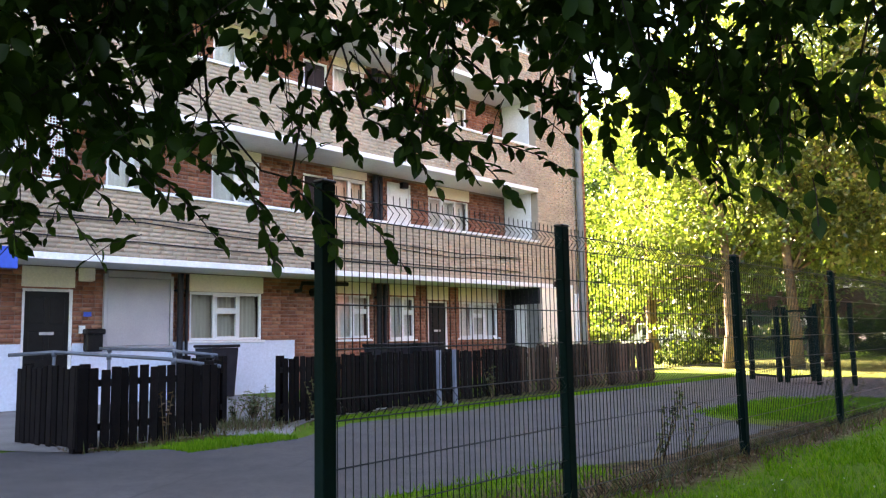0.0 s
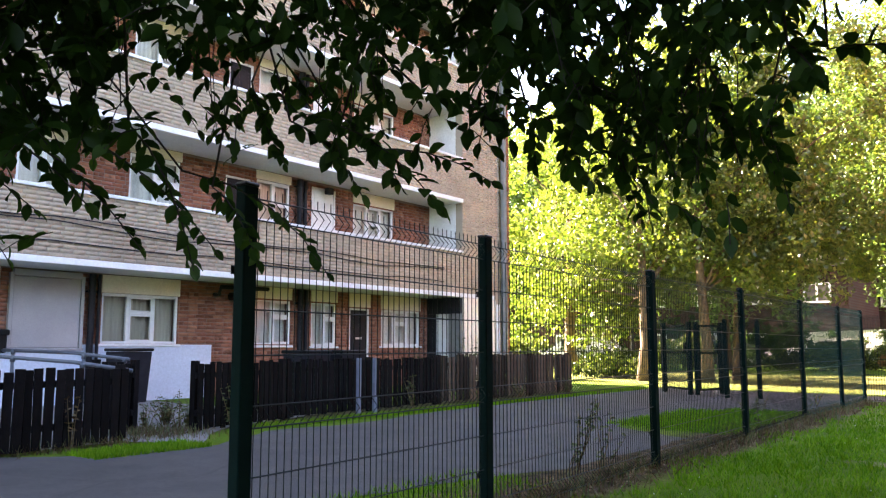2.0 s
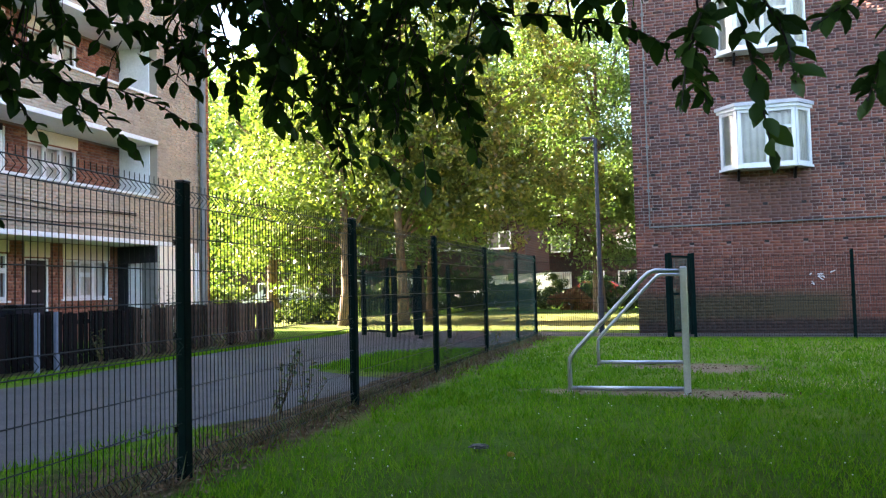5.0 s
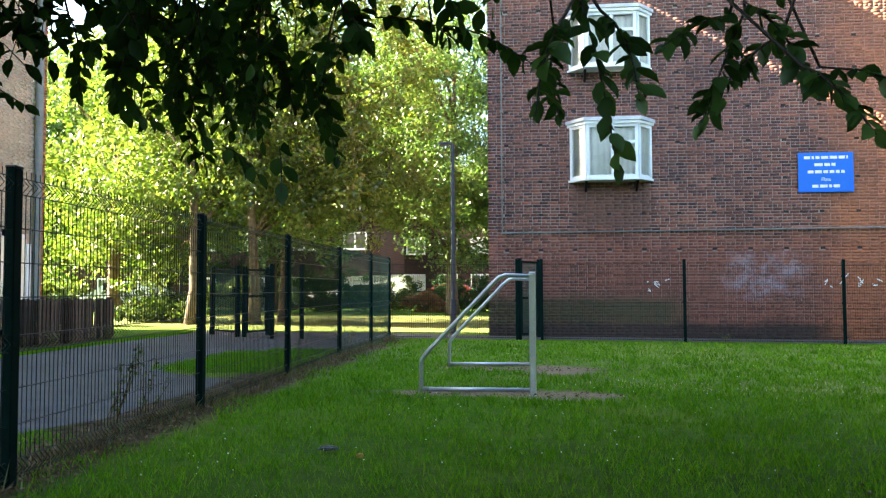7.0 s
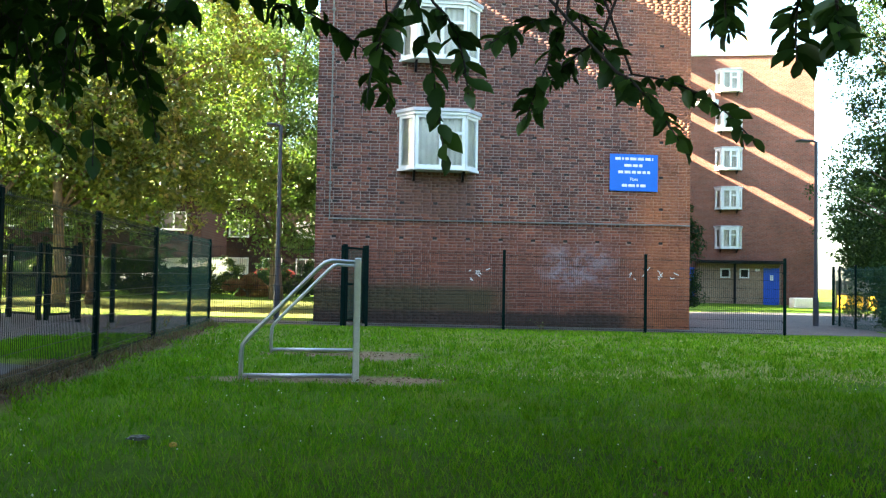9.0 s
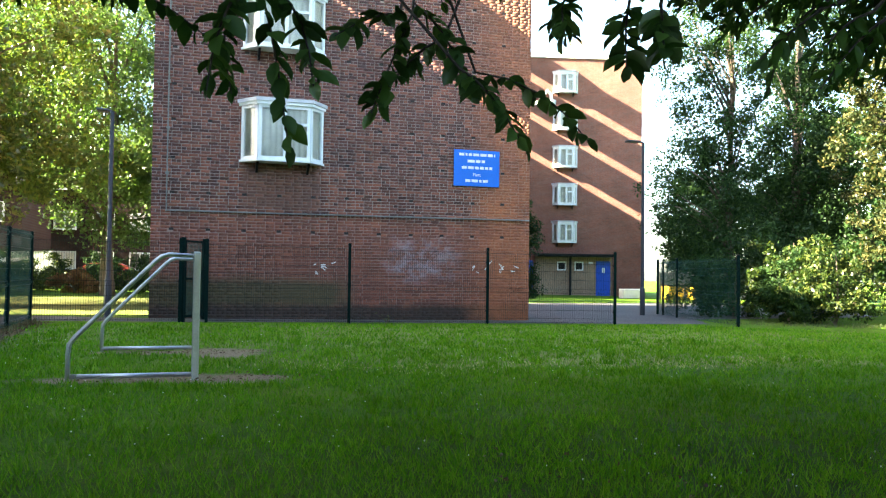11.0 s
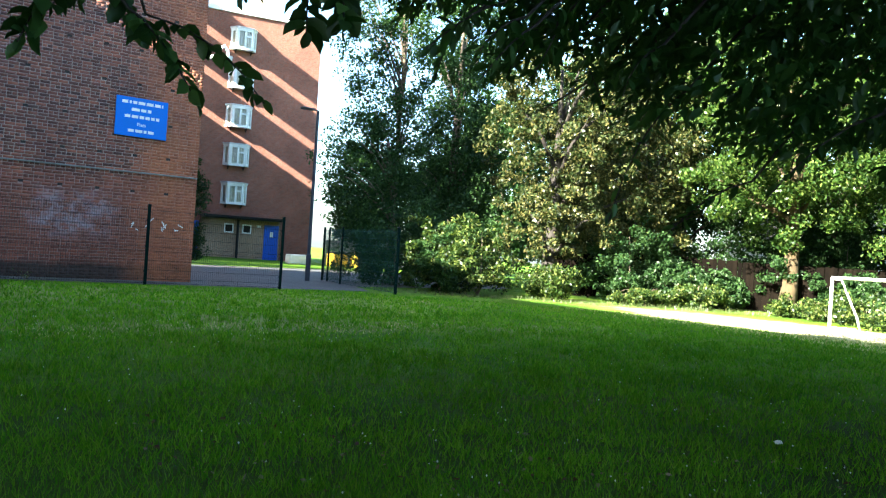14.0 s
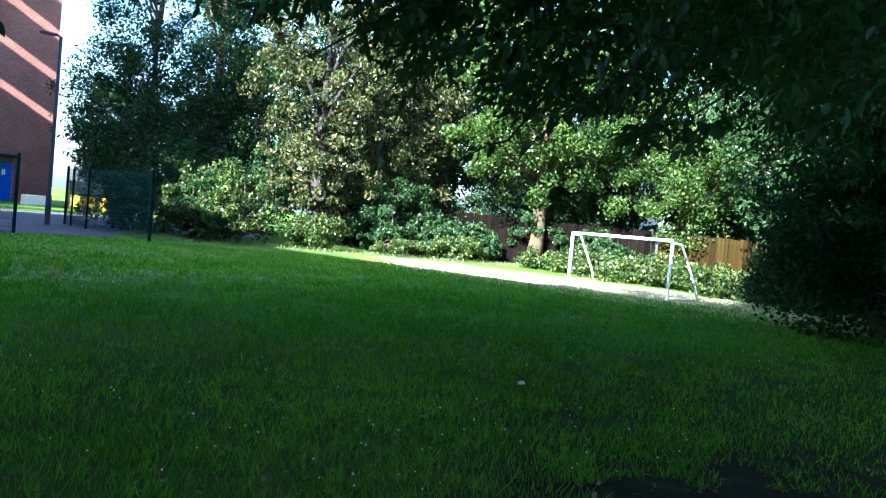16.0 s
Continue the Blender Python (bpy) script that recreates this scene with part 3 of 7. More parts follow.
path = ground_patch("pavement", [(-9.3, -8), (-4.5, -8), (-4.5, 4.4), (-4.2, 6.0), (-3.85, 7.0), (-3.85, 10.2), (-5.2, 11.0),
                                 (-5.5, 12.6), (-5.0, 14.6), (-3.8, 15.8), (-3.6, 19.35), (13.6, 19.4), (14.5, 21.5), (24, 24), (30, 33),
                                 (24, 37), (14, 34), (8.9, 30), (8.66, 20.62), (-1.05, 20.62), (-4.5, 21.6), (-8.8, 21.3), (-8.8, 17.0), (-8.65, 11.4),
                                 (-8.3, 9.0), (-8.5, 7.3), (-7.8, 6.0), (-8.2, 4.4), (-9.3, 3.4)], M_ASPHALT)
tagged(path, "worn grey asphalt footpath with patches and cracks", "path", kind="structure")
slab = ground_patch("garden_path", [(-14.45, -3.0), (-9.7, -3.0), (-9.5, 3.3), (-8.75, 3.7), (-8.85, 5.5), (-7.95, 5.9), (-8.7, 6.6), (-9.2, 7.3), (-9.7, 9.4), (-14.45, 9.4)], M_SLAB, 0.014, 0.03)
tagged(slab, "grey concrete forecourt by the front door", "path", kind="structure")


# ---- windows and doors in wall frames ----
def casement(parent, u0, u1, v0, v1, w, curtain=M_CURTAIN, lights=3, fr=0.055, name="window", open_top=False):
    """White plastic window: outer frame, mullions, one split light, panes, sill and a curtain behind."""
    mb = MB()
    mb.box(u0, u0 + fr, v0, v1, w - 0.07, w, 0.006)
    mb.box(u1 - fr, u1, v0, v1, w - 0.07, w, 0.006)
    mb.box(u0 + fr, u1 - fr, v1 - fr, v1, w - 0.07, w - 0.001, 0.006)
    mb.box(u0 + fr, u1 - fr, v0, v0 + fr, w - 0.07, w - 0.001, 0.006)
    cuts = [u0 + (u1 - u0) * i / lights for i in range(lights + 1)]
    for c in cuts[1:-1]:
        mb.box(c - fr * 0.6, c + fr * 0.6, v0 + fr, v1 - fr, w - 0.065, w + 0.004, 0.006)
    mid = lights // 2
    vm = v0 + (v1 - v0) * 0.62
    a, b = cuts[mid] + fr * 0.6, cuts[mid + 1] - fr * 0.6
    mb.box(a, b, vm - fr * 0.5, vm + fr * 0.5, w - 0.06, w + 0.006, 0.006)
    for p, q, c, d in ((a, b, v0 + fr, vm - fr * 0.5), (a, b, vm + fr * 0.5, v1 - fr)):
        s = 0.03
        mb.box(p, p + s, c, d, w - 0.05, w + 0.008)
        mb.box(q - s, q, c, d, w - 0.05, w + 0.008)
        mb.box(p + s, q - s, d - s, d, w - 0.05, w + 0.007)
        mb.box(p + s, q - s, c, c + s, w - 0.05, w + 0.007)
    win = mb.ob(name, M_UPVC, parent)
    sl = MB()
    sl.box(u0 - 0.06, u1 + 0.06, v0 - 0.05, v0 - 0.002, w - 0.06, w + 0.07, 0.008)
    sl.ob("sill", M_UPVC, win)
    for p, q in zip(cuts, cuts[1:]):
        g = MB()
        g.add([(p + 0.02, v0 + 0.02, w - 0.035), (q - 0.02, v0 + 0.02, w - 0.035), (q - 0.02, v1 - 0.02, w - 0.035), (p + 0.02, v1 - 0.02, w - 0.035)], [(0, 1, 2, 3)])
        o = g.ob("pane", M_GLASS, win)
        o.visible_shadow = False
    if curtain is not None:
        cm = MB()
        n = max(8, int((u1 - u0) / 0.03))
        for i in range(n + 1):
            u = u0 + 0.02 + (u1 - u0 - 0.04) * i / n
            dw = 0.03 * math.sin(i * 1.9) + 0.016 * math.sin(i * 0.7)
            cm.v += [(u, v0 + 0.01, w - 0.16 + dw), (u, v1 - 0.01, w - 0.16 + dw * 0.4)]
        cm.f = [(2 * i, 2 * i + 2, 2 * i + 3, 2 * i + 1) for i in range(n)]
        cm.ob("curtain", curtain, win, smooth=True)
    return win


def panel_door(parent, u0, u1, v0, v1, w, mat, frame_mat=M_WHITE, name="door"):
    """Panelled door leaf in a frame with handle, letter plate and threshold."""
    d = MB()
    d.box(u0 + 0.05, u1 - 0.05, v0 + 0.02, v1 - 0.05, w - 0.06, w - 0.015, 0.004)
    door = d.ob(name, mat, parent)
    uw = (u1 - u0 - 0.1)
    for a, b in ((0.10, 0.45), (0.55, 0.90)):
        for c, e in ((0.07, 0.36), (0.42, 0.66), (0.72, 0.95)):
            hh = v1 - v0 - 0.07
            d = MB()
            d.box(u0 + 0.05 + a * uw, u0 + 0.05 + b * uw, v0 + 0.02 + c * hh, v0 + 0.02 + e * hh, w - 0.02, w - 0.004, 0.008)
            d.ob("panel", mat, door)
    f = MB()
    f.box(u0 - 0.02, u0 + 0.05, v0, v1, w - 0.09, w + 0.01, 0.005)
    f.box(u1 - 0.05, u1 + 0.02, v0, v1, w - 0.09, w + 0.01, 0.005)
    f.box(u0 + 0.05, u1 - 0.05, v1 - 0.05, v1 + 0.02, w - 0.09, w + 0.009, 0.005)
    f.ob("frame", frame_mat, door)
    h = MB()
    h.tube([(u1 - 0.13, v0 + 0.95, w), (u1 - 0.13, v0 + 0.95, w + 0.05), (u1 - 0.25, v0 + 0.95, w + 0.055)], 0.011, 6)
    h.ob("handle", M_ALU, door, "bright metal lever handle")
    p = MB()
    p.box((u0 + u1) / 2 - 0.12, (u0 + u1) / 2 + 0.12, v0 + 1.28, v0 + 1.33, w - 0.012, w + 0.002, 0.003)
    p.ob("letter_plate", M_ALU, door)
    return door


def downpipe(parent, u, w, v0, v1, mat, r=0.055, name="downpipe"):
    mb = MB()
    mb.tube([(u, v0, w + r + 0.02), (u, v1, w + r + 0.02)], r, 10)
    v = v0 + 0.5
    while v < v1:
        mb.tube([(u, v, w + r + 0.02), (u, v + 0.07, w + r + 0.02)], r * 1.22, 10)
        mb.box(u - r * 1.5, u + r * 1.5, v + 0.02, v + 0.05, w, w + 0.03)
        v += 1.8
    return mb.ob(name, mat, parent)


# ---- apartment block with access decks ----
XW, DECK, TOPV = -14.5, 1.2, 17.5
A_END, PIER0, A_START = 20.9, 18.5, -9.0
STOREY = 2.68
block_a = tagged(empty("apartment_block", facing_x(XW)), "buff and red brick flats with white-edged access balconies", "building")
ground_open = [(5.3, 6.15, -0.3, 2.2), (6.72, 8.0, 1.2, 2.45), (8.42, 10.11, 1.26, 2.23), (12.1, 13.2, 1.24, 2.3), (13.86, 14.72, 1.22, 2.3),
               (15.2, 15.95, -0.3, 2.2), (16.42, 18.06, 1.23, 2.2), (-0.6, 1.1, 1.24, 2.25), (2.0, 2.85, -0.3, 2.2), (3.3, 4.5, 1.24, 2.25)]
upper = [(6.68, 7.65, 1.0, 2.27), (8.87, 10.04, 1.0, 2.35), (11.2, 11.9, 0.02, 2.3), (12.07, 13.09, 1.0, 2.35), (13.8, 14.64, 0.02, 2.45), (15.29, 16.89, 1.0, 2.25),
         (0.2, 1.4, 1.0, 2.3), (2.2, 3.0, 0.02, 2.3), (4.0, 5.2, 1.0, 2.3), (-3.4, -2.0, 1.0, 2.3)]
openings_a = list(ground_open)
for k in range(5):
    z = 2.70 + STOREY * k
    openings_a += [(a, b, c + z, d + z) for a, b, c, d in upper]
core = wall_core(A_START, A_END - 0.01, -0.4, TOPV - 1.3, -0.30, -0.012, openings_a).ob("wall", M_MORTAR, block_a)
red = []
for z0, z1 in [(-0.1, 2.58)] + [(2.70 + STOREY * k, 5.26 + STOREY * k) for k in range(3)]:
    red += brick_rects(-2.0, PIER0, z0, z1, openings_a)
red_low = [r for r in red if r[3] < 1.25 and r[1] < 10.97]
bricks("bricks", [r for r in red if not (r[3] < 1.25 and r[1] < 10.97)], -0.012, 0.008, M_ORANGE, core, 5)
for a, b in ((-2.0, 2.0), (2.85, 5.3), (6.15, 10.96)):
    wall_core(a, b, -0.2, 1.25, -0.011, 0.006, ground_open).ob("whitewashed_band", M_WHITEWALL, block_a, "pale blue-white painted lower wall")
for a, b, c, d in ground_open:
    if a != 6.72:
        d += 0.02 if c < 0 else 0
        lp = MB()
        lp.box(a - 0.02, b + 0.02, d + 0.004, 2.575, -0.02, 0.022, 0.004)
        lp.ob("lintel_panel", M_CREAM, block_a, "cream painted lintel panel")
# rooms behind the openings
for k in range(6):
    z = -0.1 if k == 0 else 2.70 + STOREY * (k - 1)
    room = MB()
    room.box(A_START, A_END - 0.05, z, z + 2.45, -4.2, -4.0)
    room.box(A_START, A_END - 0.05, z - 0.16, z - 0.002, -4.0, -0.301)
    room.ob("room", M_ROOM, block_a)
for i, (a, b, c, d) in enumerate(ground_open):
    if c > 0.5 and a != 6.72:
        casement(block_a, a, b, c, d, -0.03, M_BLIND if i in (2, 8) else M_CURTAIN, 3 if b - a > 1.3 else 2)
    elif c < 0:
        panel_door(block_a, a, b, 0.12, d, -0.03, M_BLACK if a < 10 else M_PIPE)
for k in range(5):
    z = 2.70 + STOREY * k
    for i, (a, b, c, d) in enumerate(upper):
        if c > 0.5:
            casement(block_a, a, b, c + z, d + z, -0.03, M_CURTAIN if (i + k) % 3 else M_BLIND, 3 if b - a > 1.3 else 2)
        else:
            panel_door(block_a, a, b, z, d + z, -0.03, M_WHITE if a > 13 else M_PIPE)
    for a, b, c, d in upper:
        if c > 0.5:
            cp = MB()
            cp.box(a - 0.02, b + 0.02, d + z + 0.004, z + 2.555, -0.02, 0.022, 0.004)
            cp.ob("lintel_panel", M_CREAM, block_a)
# security shutter over one window
fr = MB()
fr.box(6.68, 6.74, 1.18, 2.5, -0.02, 0.06, 0.004)
fr.box(7.98, 8.04, 1.18, 2.5, -0.02, 0.06, 0.004)
fr.box(6.74, 7.98, 2.45, 2.56, -0.02, 0.07, 0.004)
fr.box(6.66, 8.06, 1.14, 1.18, -0.02, 0.08, 0.004)
shutter = fr.ob("security_shutter", M_SHUTTER, block_a, "closed pale grey steel shutter over a window")
sh = MB()
sh.box(6.745, 7.975, 1.185, 2.445, -0.02, 0.035, 0.012)
sh.ob("sheet", M_SHUTTER, shutter)
for v in (1.6, 2.03):
    sh = MB()
    sh.box(6.76, 7.96, v, v + 0.006, 0.034, 0.038)
    sh.ob("seam", M_SHUTTER, shutter)
# decks, parapets, copings
for k in range(6):
    z = 2.58 + STOREY * k
    s = MB()
    s.box(A_START, PIER0 + (1.6 if k == 0 else -0.002), z, z + 0.115, DECK - 0.30, DECK + 0.03, 0.008)
    s.ob("deck_edge", M_WHITE, block_a, "white painted concrete balcony edge")
    t = MB()
    t.box(A_START, PIER0 - 0.004, z + 0.012, z + 0.112, -0.008, DECK - 0.302)
    t.ob("deck_slab", M_WHITE, block_a)
    top = z + 1.25 if k < 5 else TOPV - 0.06
    body = MB()
    body.box(A_START, PIER0 - 0.003, z + 0.117, top, DECK - 0.20, DECK - 0.012)
    par = body.ob("parapet", M_MORTAR_BUFF, block_a, "buff brick balcony parapet")
    if k < 4:
        bricks("bricks", brick_rects(-2.0, PIER0, z + 0.12, top, [], header_every=0), DECK - 0.012, 0.0016, M_BUFF, par, 20 + k)
    c = MB()
    c.box(A_START, PIER0 - 0.002, top + 0.001, top + 0.062, DECK - 0.24, DECK + 0.03, 0.008)
    c.ob("coping", M_WHITE, par, "white painted coping")
# end pier beside the decks
pm = wall_core(PIER0, A_END, -0.4, TOPV, -0.011, DECK - 0.012, [])
pier = pm.ob("end_pier", M_MORTAR_BUFF, block_a, "buff brick end pier")
bricks("bricks", brick_rects(PIER0, A_END, 2.72, 12.0, [], header_every=0), DECK - 0.012, 0.0016, M_BUFF, pier, 31)
bricks("edge_bricks", brick_rects(A_END - 0.16, A_END + 0.02, -0.1, 12.0, [], header_every=2), DECK + 0.0, 0.016, M_ORANGE, pier, 32)
for k in range(5):
    z = 2.70 + STOREY * k
    rp = MB()
    rp.box(PIER0 - 0.03, PIER0 - 0.003, z, z + 2.56, 0.02, DECK - 0.24)
    rp.ob("return_panel", M_WHITE, pier, "white painted balcony end wall")
lob = MB()
lob.box(18.5, 20.15, -0.2, 2.57, DECK - 0.011, DECK + 0.012, 0.004)
lob.ob("cream_surround", M_CREAM, pier, "cream painted entrance surround")
ent = MB()
ent.box(18.40, 18.496, -0.1, 2.13, 0.76, DECK - 0.02, 0.006)
entry = ent.ob("stair_entrance", M_GREYPIPE, pier, "grey painted stair entrance with a pale door")
# Dark jamb and head panel stand in for the shaded recess.
jm = MB()
jm.box(18.40, 18.496, -0.1, 2.13, 0.0, 0.30, 0.006)
jm.ob("shade_jamb", M_PIPE, entry)
hd = MB()
hd.box(18.39, 18.496, 2.131, 2.57, 0.0, DECK - 0.02, 0.006)
hd.ob("shade_head", M_PIPE, entry)
dr = MB()
dr.box(18.455, 18.494, 0.05, 2.128, 0.302, 0.758, 0.004)
dr.ob("pale_door", M_WHITE, entry, "pale grey entrance door")
wd = MB()
wd.box(20.16, 20.30, -0.1, 2.45, DECK + 0.013, DECK + 0.06, 0.006)
wd.ob("white_post", M_WHITE, pier)
downpipe(block_a, 20.45, DECK, -0.1, 16.5, M_GREYPIPE, 0.10)
downpipe(block_a, 8.17, 0.0, -0.1, 2.56, M_PIPE, 0.06)
downpipe(block_a, 8.33, 0.0, -0.1, 2.56, M_PIPE, 0.03)
downpipe(block_a, 13.42, 0.0, -0.1, 2.56, M_PIPE, 0.07)
downpipe(block_a, 13.62, 0.0, -0.1, 2.56, M_PIPE, 0.05)
for k in range(2):
    z = 2.71 + STOREY * k
    downpipe(block_a, 13.32, 0.0, z, z + 2.5, M_PIPE, 0.08)
    downpipe(block_a, 13.52, 0.0, z, z + 2.5, M_PIPE, 0.05)
roof = MB()
roof.box(A_START, A_END, TOPV - 1.3, TOPV - 1.1, -9.0, DECK - 0.21, 0.0)
roof.ob("roof", M_ROOFFELT, block_a)
bk = MB()
bk.box(A_START, A_END, -0.4, TOPV, -9.3, -9.0)
bk.box(A_START - 0.3, A_START, -0.4, TOPV, -9.3, DECK)
bk.box(A_END - 0.3, A_END - 0.012, -0.4, TOPV, -9.0, -0.31)
bk.ob("rear_wall", M_BUFF, block_a)
# cables, meter boxes, lamp and small fixtures along the front
for z, amp, ph in ((3.36, 0.03, 0.0), (3.28, 0.05, 1.0), (2.98, 0.015, 2.0)):
    cb = MB()
    cb.tube([(y, z + amp * math.sin(y * 1.1 + ph) - 0.012 * (y % 3.1), DECK + 0.012) for y in [-1 + 0.6 * i for i in range(32)]], 0.011, 5)
    cb.ob("cable", M_PIPE, block_a, "slack dark cable clipped along the parapet")
vent = MB()
vent.tube([(11.0, 2.32, 0.0), (11.0, 2.32, 0.16), (11.0, 2.48, 0.22), (12.3, 2.5, 0.22)], 0.05, 8)
vent.tube([(11.45, 2.30, 0.0), (11.45, 2.30, 0.2)], 0.10, 10)
vent.tube([(11.9, 2.32, 0.0), (11.9, 2.32, 0.15), (11.9, 2.48, 0.22)], 0.05, 8)
vent.ob("wall_vents", M_BLACK, block_a, "black soil pipes and vents under the deck")
pb = MB()
pb.box(6.34, 6.64, 1.10, 1.42, 0.012, 0.16, 0.02)
pb.box(6.31, 6.67, 1.40, 1.50, 0.012, 0.20, 0.02)
pb.ob("post_box", M_BLACK, block_a, "black wall post box")
sm = MB()
sm.box(6.25, 6.36, 1.42, 1.56, 0.012, 0.05, 0.008)
sm.ob("door_bell", M_WHITE, block_a)
bs = MB()
bs.box(6.33, 6.47, 1.72, 1.80, 0.012, 0.022)
bs.ob("small_blue_plate", M_BLUE, block_a)
bb = MB()
bb.box(3.9, 4.75, 2.40, 2.74, DECK + 0.034, DECK + 0.09, 0.01)
bb.ob("blue_board", M_BLUE, block_a, "blue sign board on the deck edge")
wl_ = MB()
wl_.box(14.2, 14.4, 5.0, 5.16, 0.02, 0.18, 0.02)
wl_.ob("bulkhead_lamp", M_BLACK, block_a)
lightbox = MB()
lightbox.box(6.2, 6.45, 2.34, 2.575, 0.05, 0.20, 0.02)
lightbox.ob("meter_box", M_CREAM, block_a)
msh = MB()
for i in range(28):
    msh.box(4.1 + i * 0.05, 4.112 + i * 0.05, 3.96, 5.22, DECK - 0.1, DECK - 0.09)
for i in range(26):
    msh.box(4.1, 5.5, 3.96 + i * 0.05, 3.972 + i * 0.05, DECK - 0.088, DECK - 0.078)
msh.box(4.06, 4.1, 3.93, 5.25, DECK - 0.12, DECK - 0.06)
msh.box(5.5, 5.54, 3.93, 5.25, DECK - 0.12, DECK - 0.06)
msh.ob("security_grille", M_WHITE, block_a, "white metal security grille on the balcony")

# ---- brick gable block ----
YB, BX0, BX1, BTOP = 20.6, -1.09, 8.68, 14.6
block_b = tagged(empty("gable_block", facing_south(0, YB)), "dark red brick block of flats, windowless gable with bay windows", "building")
bays = [(3.90, 5.28), (6.70, 8.08), (9.5, 10.88)]
open_b = [(1.12, 2.85, a, b) for a, b in bays]
gable = wall_core(BX0, BX1, -0.5, BTOP, -0.32, -0.012, open_b).ob("wall", M_MORTAR, block_b)
holes = [(u - 0.055, u + 0.055, v - 0.03, v + 0.035) for v in (2.18, 3.07, 3.91, 4.84, 5.7, 6.6, 7.4, 8.3) for u in [-0.62 + 0.85 * i for i in range(11)]
         if not (1.0 < u < 3.0 and any(a - 0.1 < v < b + 0.1 for a, b in bays))]
rects_b = brick_rects(BX0, BX1, -0.1, 10.4, open_b + holes)
NEAR = (2.0, 5.4, 0.3, 1.7)
near_r = [r for r in rects_b if NEAR[0] < r[0] and r[1] < NEAR[1] and NEAR[2] < r[2] < NEAR[3]][:300]
near_set = set(near_r)
bricks("bricks", [r for r in rects_b if r not in near_set], -0.012, 0.0018, M_RED, gable, 41, 0.0003)
# Dark plates almost flush with the bricks paint the holes' inner shade.
hole_mesh = MB()
hole_mesh.box(-0.054, 0.054, -0.03, 0.033, -0.012, -0.0095)
hole_ob = hole_mesh.ob("putlog_recess", M_HOLE, gable)
hole_ob.location = ((holes[0][0] + holes[0][1]) / 2, holes[0][2] + 0.03, 0)
for a, b, c, d in holes[1:]:
    o = new("putlog_recess", hole_ob.data)
    o.parent = gable
    o.location = ((a + b) / 2, c + 0.03, 0)
ret = MB()
ret.box(BX0, BX0 + 0.3, -0.5, BTOP, -11, -0.33)
ret.ob("side_wall", M_RED, block_b)
ret = MB()
ret.box(BX1 - 0.3, BX1, -0.5, BTOP, -11, -0.33)
ret.ob("side_wall", M_RED, block_b)
ret = MB()
ret.box(BX0, BX1, -0.5, BTOP, -11.3, -11.001)
ret.ob("side_wall", M_RED, block_b)
rf = MB()
rf.box(BX0 - 0.1, BX1 + 0.1, BTOP, BTOP + 0.25, -11.3, 0.05, 0.02)
rf.ob("roof", M_CONCRETE, block_b)
rm = MB()
for a, b in bays:
    rm.box(0.2, 3.8, a - 0.9, a - 0.75, -4, -0.33)
    rm.box(0.2, 3.8, a - 0.7, b + 0.5, -4.2, -4.0)
    rm.box(0.2, 3.8, b + 0.5, b + 0.6, -4, -0.33)
rm.ob("room", M_ROOM, block_b)


